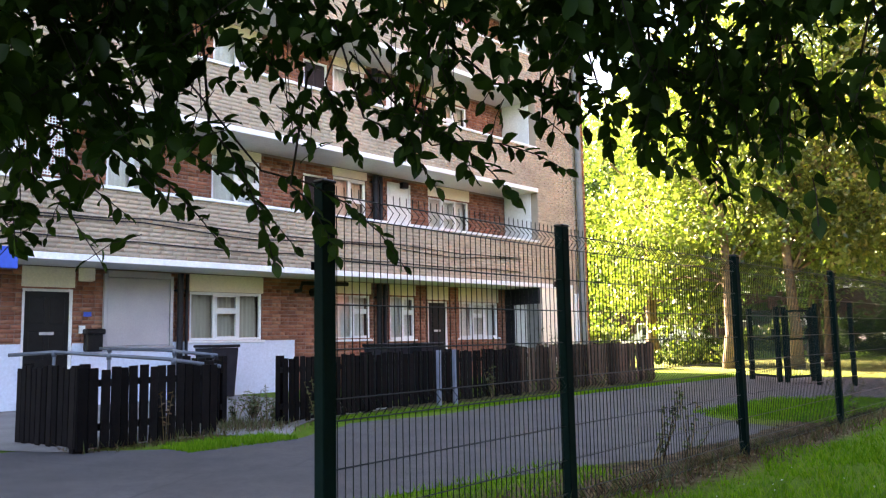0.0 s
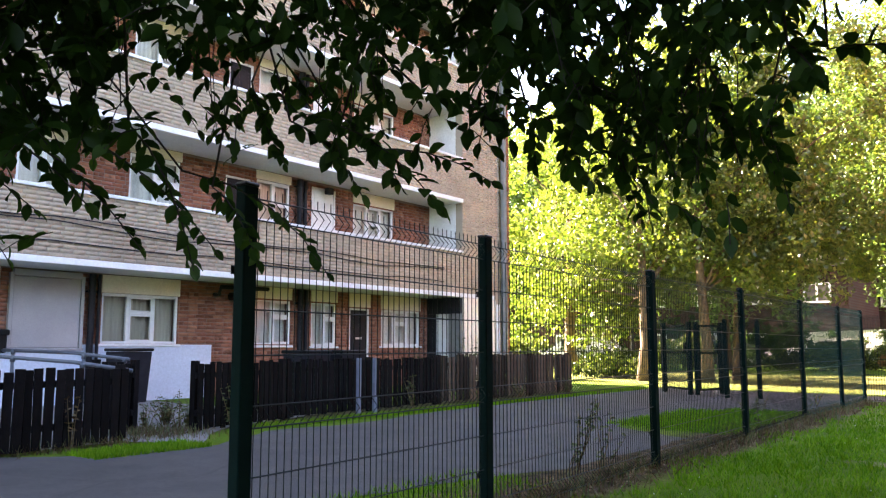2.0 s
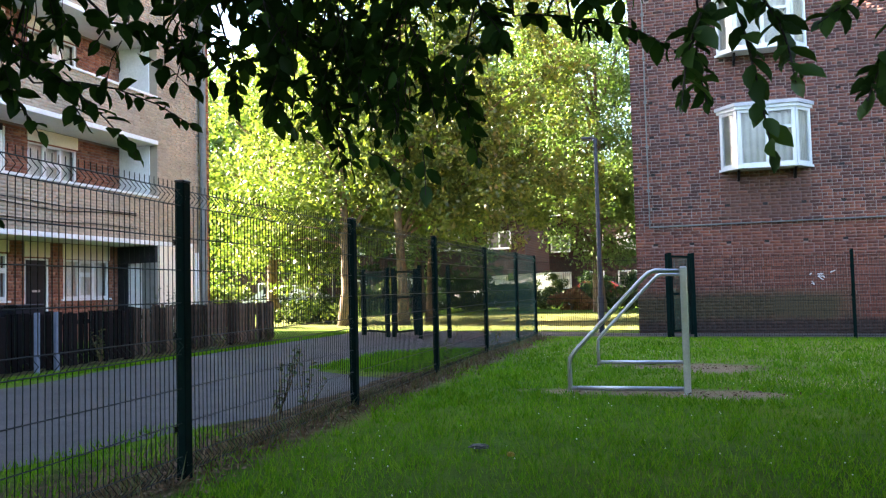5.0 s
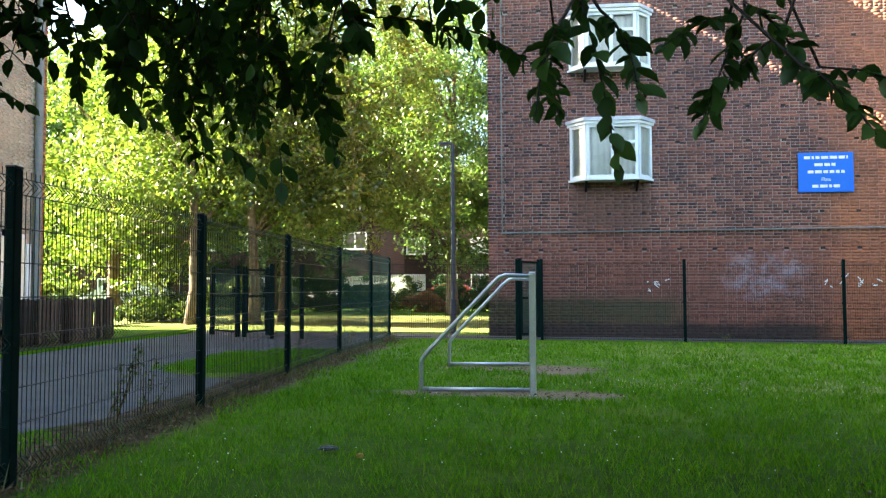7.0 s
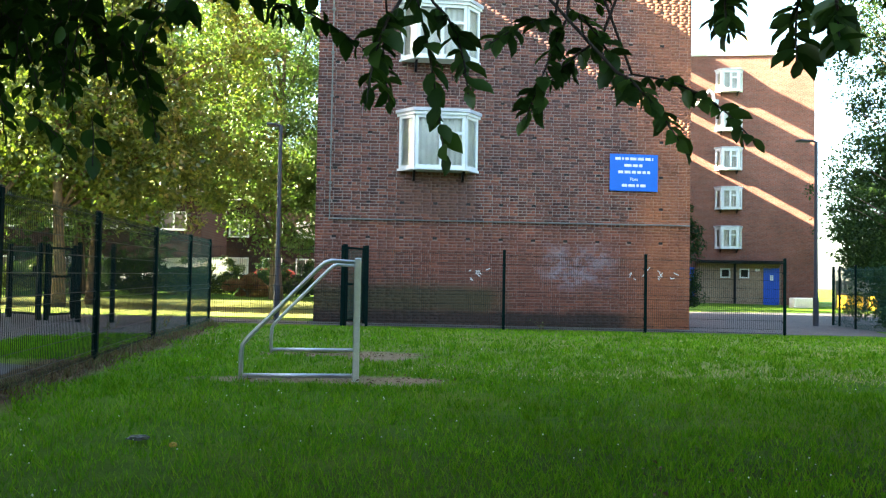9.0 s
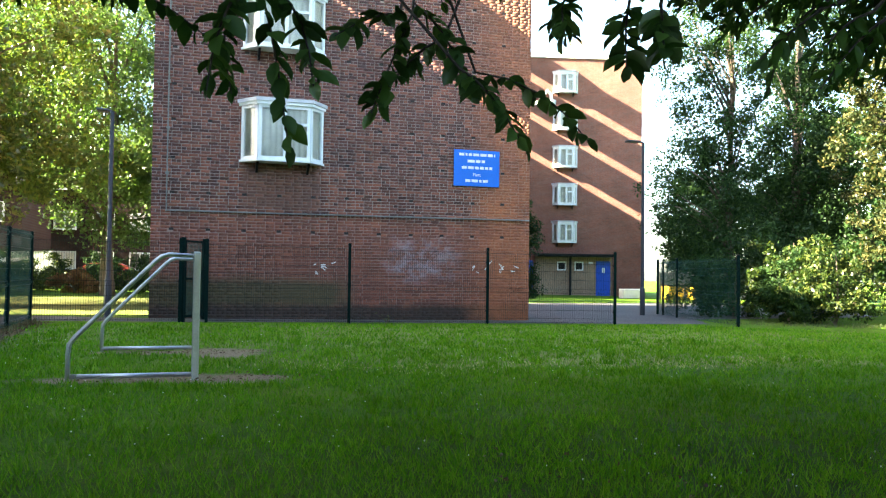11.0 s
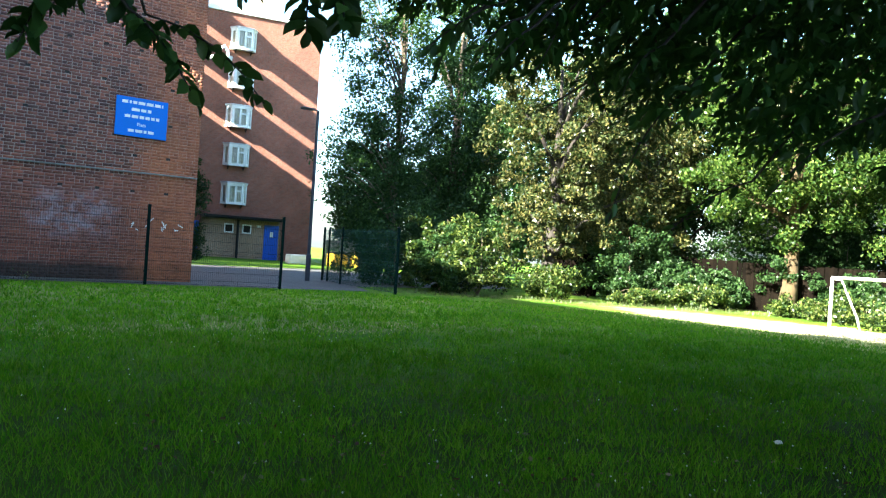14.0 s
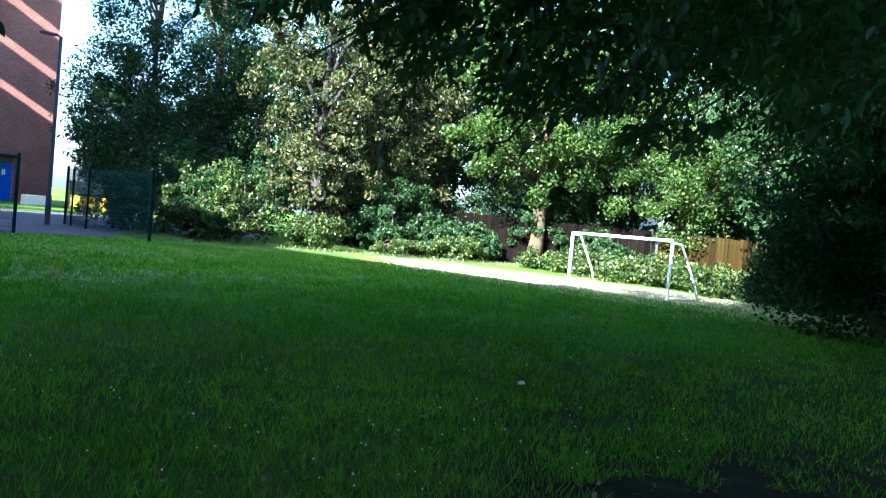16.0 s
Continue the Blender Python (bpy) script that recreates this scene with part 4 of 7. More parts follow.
def bay_window(parent, u0, u1, v0, v1, depth=0.42, splay=0.36, s=1.0):
    """Projecting white bay: sill board on brackets, three faces of lights, flat grey hood."""
    pts = [(u0, 0.0), (u0 + splay, depth), (u1 - splay, depth), (u1, 0.0)]
    gl, bars = [], []
    f = 0.055 * s

    def bar(p, q, va, vb, th):
        d = (Vector(q) - Vector(p)).normalized()
        n = Vector((d.y, -d.x)) * th * 0.5
        P, Q = Vector(p), Vector(q)
        o = [P - n, P + n, Q + n, Q - n]
        vs = [(a.x, va, a.y) for a in o] + [(a.x, vb, a.y) for a in o]
        fm = MB()
        fm.add(vs, [(0, 3, 2, 1), (4, 5, 6, 7), (0, 1, 5, 4), (1, 2, 6, 5), (2, 3, 7, 6), (3, 0, 4, 7)])
        bars.append(fm)

    for i, (p, q) in enumerate(zip(pts, pts[1:])):
        P, Q = Vector(p), Vector(q)
        d = (Q - P).normalized()
        bar(P, Q, v0, v0 + f * 1.3, 0.07 * s)
        bar(P, Q, v1 - f * 1.3, v1, 0.071 * s)
        ends = [P, Q - d * f * 1.4]
        if i == 1:
            ends = [P, P + d * (Q - P).length * 0.5 - d * f * 0.5, Q - d * f * 1.4]
        for e in ends:
            bar(e, e + d * f * 1.4, v0 + 0.001, v1 - 0.001, 0.075 * s)
        if i == 1:
            m = P + d * (Q - P).length * 0.5
            vm = v0 + (v1 - v0) * 0.66
            bar(m + d * f, Q - d * f * 1.4, vm - f * 0.6, vm + f * 0.6, 0.08 * s)
        gl.append((P, Q))
    o = [(u0 - 0.07, -0.01), (u0 + splay - 0.035, depth + 0.07), (u1 - splay + 0.035, depth + 0.07), (u1 + 0.07, -0.01)]
    k = MB()
    k.add([(a, v0 - 0.055, b) for a, b in o] + [(a, v0 - 0.002, b) for a, b in o], [(3, 2, 1, 0), (4, 5, 6, 7), (0, 1, 5, 4), (1, 2, 6, 5), (2, 3, 7, 6), (3, 0, 4, 7)])
    bay = k.ob("bay_window", M_UPVC, parent, "white projecting bay window with net curtains")
    for fm in bars:
        fm.ob("frame_bar", M_UPVC, bay)
    for P, Q in gl:
        g = MB()
        g.add([(P.x, v0 + 0.03, P.y), (Q.x, v0 + 0.03, Q.y), (Q.x, v1 - 0.03, Q.y), (P.x, v1 - 0.03, P.y)], [(0, 1, 2, 3)])
        o = g.ob("pane", M_GLASS, bay)
        o.visible_shadow = False
        cu = MB()
        n = 26
        dn = (Q - P).normalized()
        nv = Vector((dn.y, -dn.x)) * -1
        for i in range(n + 1):
            b = P.lerp(Q, i / n) + Vector((0, -0.10)) + nv * 0.04 * math.sin(i * 2.1)
            cu.v += [(b.x, v0 + 0.05, b.y), (b.x, v1 - 0.05, b.y)]
        cu.f = [(2 * i, 2 * i + 2, 2 * i + 3, 2 * i + 1) for i in range(n)]
        cu.ob("curtain", M_CURTAIN, bay, smooth=True)
    for nm, va, vb, grow, mt in (("hood", v1 + 0.002, v1 + 0.075, 0.09, M_UPVC), ("hood_flashing", v1 + 0.077, v1 + 0.16, 0.13, M_LEAD)):
        o = [(u0 - grow, -0.01), (u0 + splay - grow * 0.5, depth + grow), (u1 - splay + grow * 0.5, depth + grow), (u1 + grow, -0.01)]
        k = MB()
        k.add([(a, va, b) for a, b in o] + [(a, vb, b) for a, b in o], [(3, 2, 1, 0), (4, 5, 6, 7), (0, 1, 5, 4), (1, 2, 6, 5), (2, 3, 7, 6), (3, 0, 4, 7)])
        k.ob(nm, mt, bay)
    for u in (u0 + splay, u1 - splay):
        k = MB()
        k.add([(u - 0.03, v0 - 0.30, 0), (u + 0.03, v0 - 0.30, 0), (u - 0.03, v0 - 0.06, 0), (u + 0.03, v0 - 0.06, 0), (u - 0.03, v0 - 0.06, depth * 0.8), (u + 0.03, v0 - 0.06, depth * 0.8)],
              [(0, 1, 5, 4), (0, 4, 2), (1, 3, 5), (2, 4, 5, 3), (0, 2, 3, 1)])
        k.ob("bracket", M_BLACK, bay)
    return bay


for a, b in bays:
    bay_window(block_b, 1.0, 2.97, a + 0.03, b - 0.02)
cd = MB()
cd.tube([(-0.74, 10.0, 0.03), (-0.74, 2.62, 0.03), (8.66, 2.66, 0.03)], 0.022, 6)
for v in (3.5, 4.6, 5.7, 6.8, 7.9):
    cd.box(-0.78, -0.70, v, v + 0.05, 0.0, 0.06)
cd.ob("conduit", M_GREYPIPE, block_b, "thin grey conduit running down and along the wall")
ss = MB()
ss.tube([(6.2, 7.12, 0.0), (6.2, 7.12, 0.12), (6.2, 7.04, 0.16)], 0.05, 8)
ss.ob("wall_lamp", M_BLACK, block_b)
sg = MB()
sg.box(6.48, 7.77, 3.53, 4.50, 0.014, 0.045, 0.006)
sign = tagged(sg.ob("wall_sign", M_SIGN, block_b), "blue rectangular estate sign with white lettering")
for u0, u1, v in ((6.62, 7.64, 4.33), (6.86, 7.38, 4.155), (6.70, 7.56, 3.98), (6.80, 7.44, 3.63)):
    x = u0
    rng = random.Random(int(u0 * 100))
    k = MB()
    while x < u1 - 0.03:
        wdt = min(rng.uniform(0.05, 0.2), u1 - x)
        k.box(x, x + wdt, v + 0.01, v + 0.082, 0.046, 0.050)
        x += wdt + 0.035
    k.ob("lettering_bar", M_WHITE, sign)
cu = bpy.data.curves.new("lettering", "FONT")
cu.body = "Flats"
cu.size = 0.125
cu.align_x = "CENTER"
cu.extrude = 0.002
cu.materials.append(M_WHITE)
txt = new("lettering", cu)
txt.parent = sign
txt.location = (7.125, 3.80, 0.047)
grf = MB()
rng = random.Random(11)
for cx, cy, n in ((3.02, 1.28, 9), (7.25, 1.32, 7), (8.0, 1.34, 8)):
    for i in range(n):
        x, y = cx + rng.uniform(-0.25, 0.25), cy + rng.uniform(-0.13, 0.13)
        a = rng.uniform(-1.2, 1.2)
        L_ = rng.uniform(0.06, 0.16)
        dx, dy = math.cos(a) * L_, math.sin(a) * L_
        nx, ny = -math.sin(a) * 0.012, math.cos(a) * 0.012
        grf.add([(x - nx, y - ny, 0.0165), (x + dx - nx, y + dy - ny, 0.0165), (x + dx + nx, y + dy + ny, 0.0165), (x + nx, y + ny, 0.0165)], [(0, 1, 2, 3)])
tagged(grf.ob("paint_marks", M_WHITE, block_b, "faded white paint scrawl on brick"), kind="stuff")
# ---- tall block across the yard ----
C_TURN = -12.8
block_c = tagged(empty("tall_block", facing_south(20.0, 52.6, C_TURN)), "tall red brick block with stacked white bay windows", "building")


def tex_brick(name, c1, c2, mortar):
    """Distant brickwork, too fine to pick apart."""
    m, N, L, b = node_mat(name)
    v = N.new("ShaderNodeTexCoord").outputs["Object"]
    br = N.new("ShaderNodeTexBrick")
    br.inputs["Scale"].default_value = 1.0
    br.inputs["Brick Width"].default_value = 0.225
    br.inputs["Row Height"].default_value = 0.0765
    br.inputs["Mortar Size"].default_value = 0.012
    br.inputs["Color1"].default_value = (*c1, 1)
    br.inputs["Color2"].default_value = (*c2, 1)
    br.inputs["Mortar"].default_value = (*mortar, 1)
    L.new(v, br.inputs["Vector"])
    n = noise_tex(N, L, v, 0.5, 6.0)
    n2 = noise_tex(N, L, v, 9.0, 4.0)
    col = mixc(N, L, 0.6, br.outputs[0], ramp(N, L, n, [(0.3, (0.6, 0.58, 0.58)), (0.7, (1.35, 1.25, 1.2))]), "MULTIPLY")
    col = mixc(N, L, 0.5, col, ramp(N, L, n2, [(0.35, (0.6, 0.6, 0.6)), (0.7, (1.4, 1.35, 1.3))]), "MULTIPLY")
    L.new(col, b.inputs["Base Color"])
    b.inputs["Roughness"].default_value = 0.9
    b.inputs["Specular IOR Level"].default_value = 0.2
    return m


M_FARBRICK = tex_brick("far_red_brick", (0.165, 0.058, 0.040), (0.235, 0.086, 0.056), (0.19, 0.135, 0.115))
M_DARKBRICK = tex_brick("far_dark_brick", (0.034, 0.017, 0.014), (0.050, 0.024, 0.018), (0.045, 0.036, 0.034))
CW = 9.95
CTOP = 16.3
cm = MB()
cm.box(-6.0, CW, -1.0, CTOP, -12.0, 0.0)
cwall = cm.ob("wall", M_FARBRICK, block_c)
cc = MB()
cc.box(-6.1, CW + 0.12, CTOP, CTOP + 0.35, -12.1, 0.12, 0.03)
cc.ob("parapet_coping", M_WHITE, block_c, "pale parapet coping")
for k in range(5):
    bay_window(block_c, 3.65, 5.3, 3.45 + 2.61 * k, 4.75 + 2.61 * k, 0.45, 0.30, 1.6)
tk = MB()
tk.box(5.4, 7.4, CTOP + 0.0, CTOP + 2.0, -4, -2, 0.1)
tk.ob("roof_tank_room", M_BUFF, block_c, "buff rendered tank room on the roof")
cn = MB()
cn.box(2.4, 7.7, 2.42, 2.62, 0.0, 1.2, 0.02)
cn.ob("entrance_canopy", M_BLACK, block_c, "dark flat canopy over the entrances")
lw = MB()
lw.box(2.4, 7.7, -1.0, 2.41, 0.0, 0.45)
lw.ob("plinth_wall", tex_brick("plinth_brick", (0.26, 0.17, 0.11), (0.33, 0.22, 0.15), (0.3, 0.26, 0.2)), block_c, "brown brick entrance wall")
for u in (3.9, 5.1):
    w_ = MB()
    for a, b, c, d in ((u, u + 0.62, 1.48, 1.56), (u, u + 0.62, 2.02, 2.10), (u, u + 0.08, 1.56, 2.02), (u + 0.54, u + 0.62, 1.56, 2.02)):
        w_.box(a, b, c, d, 0.45, 0.50)
    q = w_.ob("window", M_UPVC, block_c)
    g = MB()
    g.box(u + 0.08, u + 0.54, 1.56, 2.02, 0.452, 0.47)
    g.ob("pane", M_BLACK, q)
for u, nm in ((6.6, 0), (1.3, 1)):
    d = MB()
    w0 = 0.45 if nm == 0 else 0.0
    d.box(u, u + 1.0, -0.45, 2.15, w0, w0 + 0.06, 0.01)
    dd = d.ob("door", M_BLUE, block_c, "blue painted entrance door")
    if nm == 0:
        p = MB()
        p.box(u + 0.42, u + 0.62, 1.35, 1.70, w0 + 0.061, w0 + 0.07)
        p.ob("notice", M_WHITE, dd)
nt = MB()
nt.box(6.1, 6.4, 1.95, 2.1, 0.451, 0.46)
nt.ob("notice_plate", M_WHITE, block_c)
downpipe(block_c, 4.8, 0.45, -0.4, 2.4, M_PIPE, 0.09)

# ---- distant buildings ----


def far_block(name, x0, x1, y, top, rows, cols, mat, label, wv=1.25, storey=2.7, first=1.1):
    e = tagged(empty(name, facing_south(0, y)), label, "building")
    m = MB()
    m.box(x0, x1, -1, top, -9, 0)
    m.ob("wall", mat, e)
    r = MB()
    r.box(x0 - 0.3, x1 + 0.3, top, top + 0.3, -9.3, 0.3)
    r.ob("roof", M_ROOFFELT, e)
    for i in range(rows):
        for j in range(cols):
            u = x0 + (x1 - x0) * (j + 0.5) / cols
            v = first + storey * i
            f = MB()
            hw, hh = 0.72, wv
            for a, b, c, d in ((u - hw, u + hw, v, v + 0.11), (u - hw, u + hw, v + hh - 0.11, v + hh), (u - hw, u - hw + 0.11, v + 0.11, v + hh - 0.11), (u + hw - 0.11, u + hw, v + 0.11, v + hh - 0.11),
                               (u - 0.05, u + 0.05, v + 0.11, v + hh - 0.11)):
                f.box(a, b, c, d, 0.0, 0.08)
            q = f.ob("window", M_UPVC, e)
            g = MB()
            g.box(u - hw + 0.11, u + hw - 0.11, v + 0.11, v + hh - 0.11, 0.001, 0.03)
            g.ob("pane", M_CURTAIN if (i + j) % 3 == 0 else M_ROOM, q)
    return e


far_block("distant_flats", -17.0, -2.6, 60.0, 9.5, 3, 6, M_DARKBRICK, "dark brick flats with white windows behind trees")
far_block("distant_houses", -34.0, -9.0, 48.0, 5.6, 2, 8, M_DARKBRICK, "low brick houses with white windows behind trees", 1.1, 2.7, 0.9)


def pale_house(x, y, w, d, h):
    e = tagged(empty("pale_house", Matrix.Translation((x, y, gz(x, y)))), "sunlit pale rendered house beyond the garden fence", "house")
    m = MB()
    m.box(0, d, -w / 2, w / 2, -0.3, h)
    m.ob("wall", M_PALE, e)
    r = MB()
    r.add([(-0.4, -w / 2 - 0.3, h), (d + 0.4, -w / 2 - 0.3, h), (d + 0.4, w / 2 + 0.3, h), (-0.4, w / 2 + 0.3, h), (d / 2, -w / 2 - 0.3, h + 2.2), (d / 2, w / 2 + 0.3, h + 2.2)],
          [(0, 1, 2, 3), (0, 4, 1), (3, 2, 5), (0, 3, 5, 4), (1, 4, 5, 2)])
    r.ob("roof", M_TILE, e)
    for v in (0.9, 3.3):
        for u in (-w * 0.28, w * 0.22):
            q = MB()
            q.box(-0.06, 0.0, u - 0.6, u + 0.6, v, v + 1.2, 0.01)
            q.ob("window", M_ROOM, e)
    return e


pale_house(44, 8, 9, 8, 5.2)
pale_house(42, 21, 8, 8, 5.2)


# ---- green mesh fence ----
def mesh_panel(x0, y0, x1, y1, h, parent, wires_step=0.05, folds=(0.05, 0.80, 1.76), fine=True, mat=M_WIRE):
    """Welded wire panel: upright wires bent at the folds, flat cross wires."""
    d = Vector((x1 - x0, y1 - y0))
    L_ = d.length
    d.normalize()
    nrm = Vector((d.y, -d.x))
    n = int(L_ / wires_step)
    zs = [0.03]
    for f in folds:
        zs += [f, f + 0.05, f + 0.10]
    zs += [h - 0.02]
    zs = sorted(z for z in zs if z <= h - 0.01)
    def off(z):
        for f in folds:
            if abs(z - f - 0.05) < 0.01:
                return 0.045
        return 0.0
    r = 0.0033
    ring = [(r, 0), (0, r), (-r, 0), (0, -r)]
    m = len(zs)
    V = np.zeros((n, m * 4, 3))
    for i in range(n):
        s = (i + 0.5) * L_ / n
        bx, by = x0 + d.x * s, y0 + d.y * s
        g = gz(bx, by)
        for j, z in enumerate(zs):
            o = off(z)
            for k, (a, b) in enumerate(ring):
                V[i, j * 4 + k] = (bx + nrm.x * (o + a) + d.x * b, by + nrm.y * (o + a) + d.y * b, g + z)
    F = [(j * 4 + k, j * 4 + (k + 1) % 4, j * 4 + 4 + (k + 1) % 4, j * 4 + 4 + k) for j in range(m - 1) for k in range(4)]
    uprights = strip_mesh("mesh_panel", V, F, mat, parent)
    hz = sorted({z for f in folds for z in (f, f + 0.10)} | {0.36, 0.58, 1.13, 1.34, 1.55})
    for z in hz:
        if z < h - 0.03:
            mb = MB()
            mb.tube([(x0 + nrm.x * 0.005, y0 + nrm.y * 0.005, gz(x0, y0) + z), (x1 + nrm.x * 0.005, y1 + nrm.y * 0.005, gz(x1, y1) + z)], 0.0038, 4)
            mb.ob("cross_wire", mat, uprights)
    return uprights


def fence_post(x, y, h, parent, s=0.034, turn=0.0):
    mb = MB()
    mb.box(-s, s, -s * 0.8, s * 0.8, -0.15, h, 0.006)
    p = mb.ob("post", M_GREEN, parent)
    p.location = (x, y, gz(x, y))
    p.rotation_euler = (0, 0, turn)
    c = MB()
    c.box(-s - 0.003, s + 0.003, -s * 0.8 - 0.003, s * 0.8 + 0.003, h, h + 0.018, 0.006)
    c.ob("cap", M_BLACK, p)
    for z in (0.3, 0.9, 1.5):
        k = MB()
        k.box(-s - 0.012, s + 0.012, s * 0.8, s * 0.8 + 0.006, z, z + 0.04, 0.002)
        k.ob("clamp", M_BLACK, p)
    return p


def mesh_fence(name, posts, h, label, skip=(), step=0.05, s=0.034, post_h=None, mat=M_WIRE):
    e = tagged(empty(name), label, "fence")
    for i, (x, y) in enumerate(posts):
        a = posts[max(i - 1, 0)]
        b = posts[min(i + 1, len(posts) - 1)]
        fence_post(x, y, (post_h or h) + 0.03, e, s, math.atan2(b[1] - a[1], b[0] - a[0]))
    for i, (p, q) in enumerate(zip(posts, posts[1:])):
        if i not in skip:
            mesh_panel(*p, *q, h, e, step, mat=M_TEAL if i > 3 else mat)
    return e


P_POSTS = [(-2.97, 2.42), (-3.12, 4.60), (-3.25, 7.74), (-3.33, 10.87), (-3.42, 14.25), (-3.35, 16.75), (-3.38, 19.1)]
mesh_fence("mesh_fence", P_POSTS, 1.93, "dark green welded mesh fence along the footpath", s=0.042, post_h=1.88)
Q_POSTS = [(-3.38, 19.13), (-0.36, 19.25)]
mesh_fence("mesh_fence", Q_POSTS, 1.85, "dark green welded mesh fence below the brick gable")
mesh_fence("mesh_fence", [(0.22, 19.2), (3.45, 19.05), (6.93, 19.08), (10.4, 18.95), (13.7, 18.35)], 1.85, "dark green welded mesh fence below the brick gable", skip=(3,))
mesh_fence("mesh_fence", [(13.72, 18.35), (14.6, 22.6), (15.1, 24.2), (15.25, 24.8)], 1.85, "dark green mesh fence beside the yard entrance", mat=M_TEAL)
mesh_fence("mesh_fence", [(15.3, 24.85), (18.2, 23.6)], 1.85, "dark green mesh fence behind the yard entrance", mat=M_TEAL)



def tube_gate(x, y, w, h, turn, label):
    """Green gate: two stout posts, a framed leaf with infill bars."""
    e = tagged(empty("metal_gate", Matrix.Translation((x, y, gz(x, y))) @ pose(0, 0, 0, 0, 0, turn)), label, "gate")
    for u in (0, w):
        p = MB()
        p.box(u - 0.045, u + 0.045, -0.045, 0.045, -0.1, h, 0.008)
        p.ob("post", M_GREEN, e)
    f = MB()
    f.box(0.07, 0.12, -0.02, 0.02, 0.1, h - 0.06, 0.004)
    f.box(w - 0.12, w - 0.07, -0.02, 0.02, 0.1, h - 0.06, 0.004)
    f.box(0.12, w - 0.12, -0.02, 0.02, h - 0.11, h - 0.06, 0.004)
    f.box(0.12, w - 0.12, -0.02, 0.02, 0.1, 0.15, 0.004)
    f.box(0.12, w - 0.12, -0.02, 0.02, 0.95, 1.0, 0.004)
    leaf = f.ob("gate_frame", M_GREEN, e)
    n = int((w - 0.24) / 0.028)
    b = MB()
    for i in range(1, n):
        u = 0.12 + (w - 0.24) * i / n
        b.tube([(u, 0, 0.15), (u, 0, h - 0.11)], 0.004, 4, False)
    tagged(b.ob("infill_mesh", M_TEAL, leaf), kind="stuff")
    k = MB()
    k.box(w - 0.2, w - 0.07, -0.05, 0.05, 0.95, 1.2, 0.01)
    k.ob("lock_box", M_GREEN, leaf)
    return e


tube_gate(-0.30, 19.32, 1.0, 1.92, 62, "dark green metal gate standing ajar by the gable")
tube_gate(-7.98, 19.7, 1.25, 1.70, -40, "dark green metal gate on the footpath")
tube_gate(-6.86, 18.9, 1.0, 1.70, 75, "dark green metal gate on the footpath")
for x, y in ((-6.0, 18.35), (-5.35, 18.55)):
    mb = MB()
    mb.box(-0.045, 0.045, -0.045, 0.045, -0.1, 1.74, 0.008)
    ob = mb.ob("gate_post", M_GREEN)
    ob.location = (x, y, gz(x, y))
    tagged(ob, "dark green square steel gate post", "post", "gate posts")


# ---- timber fences in front of the flats ----
def board_fence(points, h, mat, label, gap=0.022, bw=0.095, rails=True, seed=1, missing=0.0, posts=True):
    e = tagged(empty("timber_fence"), label, "fence")
    rng = random.Random(seed)
    for (x0, y0), (x1, y1) in zip(points, points[1:]):
        L_ = math.hypot(x1 - x0, y1 - y0)
        a = math.atan2(y1 - y0, x1 - x0)
        M = Matrix.Translation((x0, y0, gz(x0, y0))) @ pose(0, 0, 0, 0, 0, math.degrees(a))
        s = 0.0
        while s < L_ - 0.03:
            w = min(bw * rng.uniform(0.92, 1.06), L_ - s)
            if rng.random() >= missing:
                mb = MB()
                t = h + rng.uniform(-0.025, 0.02)
                mb.box(0, w, -0.012, 0.010, 0.03 + rng.uniform(0, 0.03), t, 0.004)
                b = mb.ob("board", mat, e)
                b.matrix_local = M @ pose(s, rng.uniform(-0.004, 0.004), 0, 0, rng.uniform(-0.9, 0.9), 0)
            s += w + gap * rng.uniform(0.5, 1.6)
        for z in (0.22, h - 0.2):
            r = MB()
            r.box(0, L_, 0.014, 0.055, z, z + 0.075, 0.004)
            rr = r.ob("rail", mat, e)
            rr.matrix_local = M
        n = max(1, round(L_ / 1.8))
        for i in range(n + 1):
            p = MB()
            p.box(-0.045, 0.045, 0.056, 0.14, -0.1, h + 0.03, 0.006)
            pp = p.ob("post", mat, e)
            pp.matrix_local = M @ pose(min(max(L_ * i / n, 0.05), L_ - 0.05), 0, 0)
    return e


board_fence([(-9.95, 3.62), (-8.55, 3.70), (-8.80, 5.50)], 0.88, M_STAINED, "low black-stained timber fence with gaps between boards", 0.02, 0.105, seed=2)
board_fence([(-10.35, 5.85), (-9.55, 6.0)], 0.9, M_STAINED, "low black-stained timber fence with gaps between boards", 0.03, 0.11, seed=3)
board_fence([(-8.95, 6.58), (-9.45, 8.6), (-9.6, 12.6)], 0.9, M_STAINED, "low black-stained timber fence along the gardens", 0.02, 0.10, seed=4)
board_fence([(-9.6, 12.62), (-9.62, 17.9), (-13.0, 17.95)], 0.92, M_WOOD, "low weathered brown timber fence along the gardens", 0.03, 0.095, seed=5)
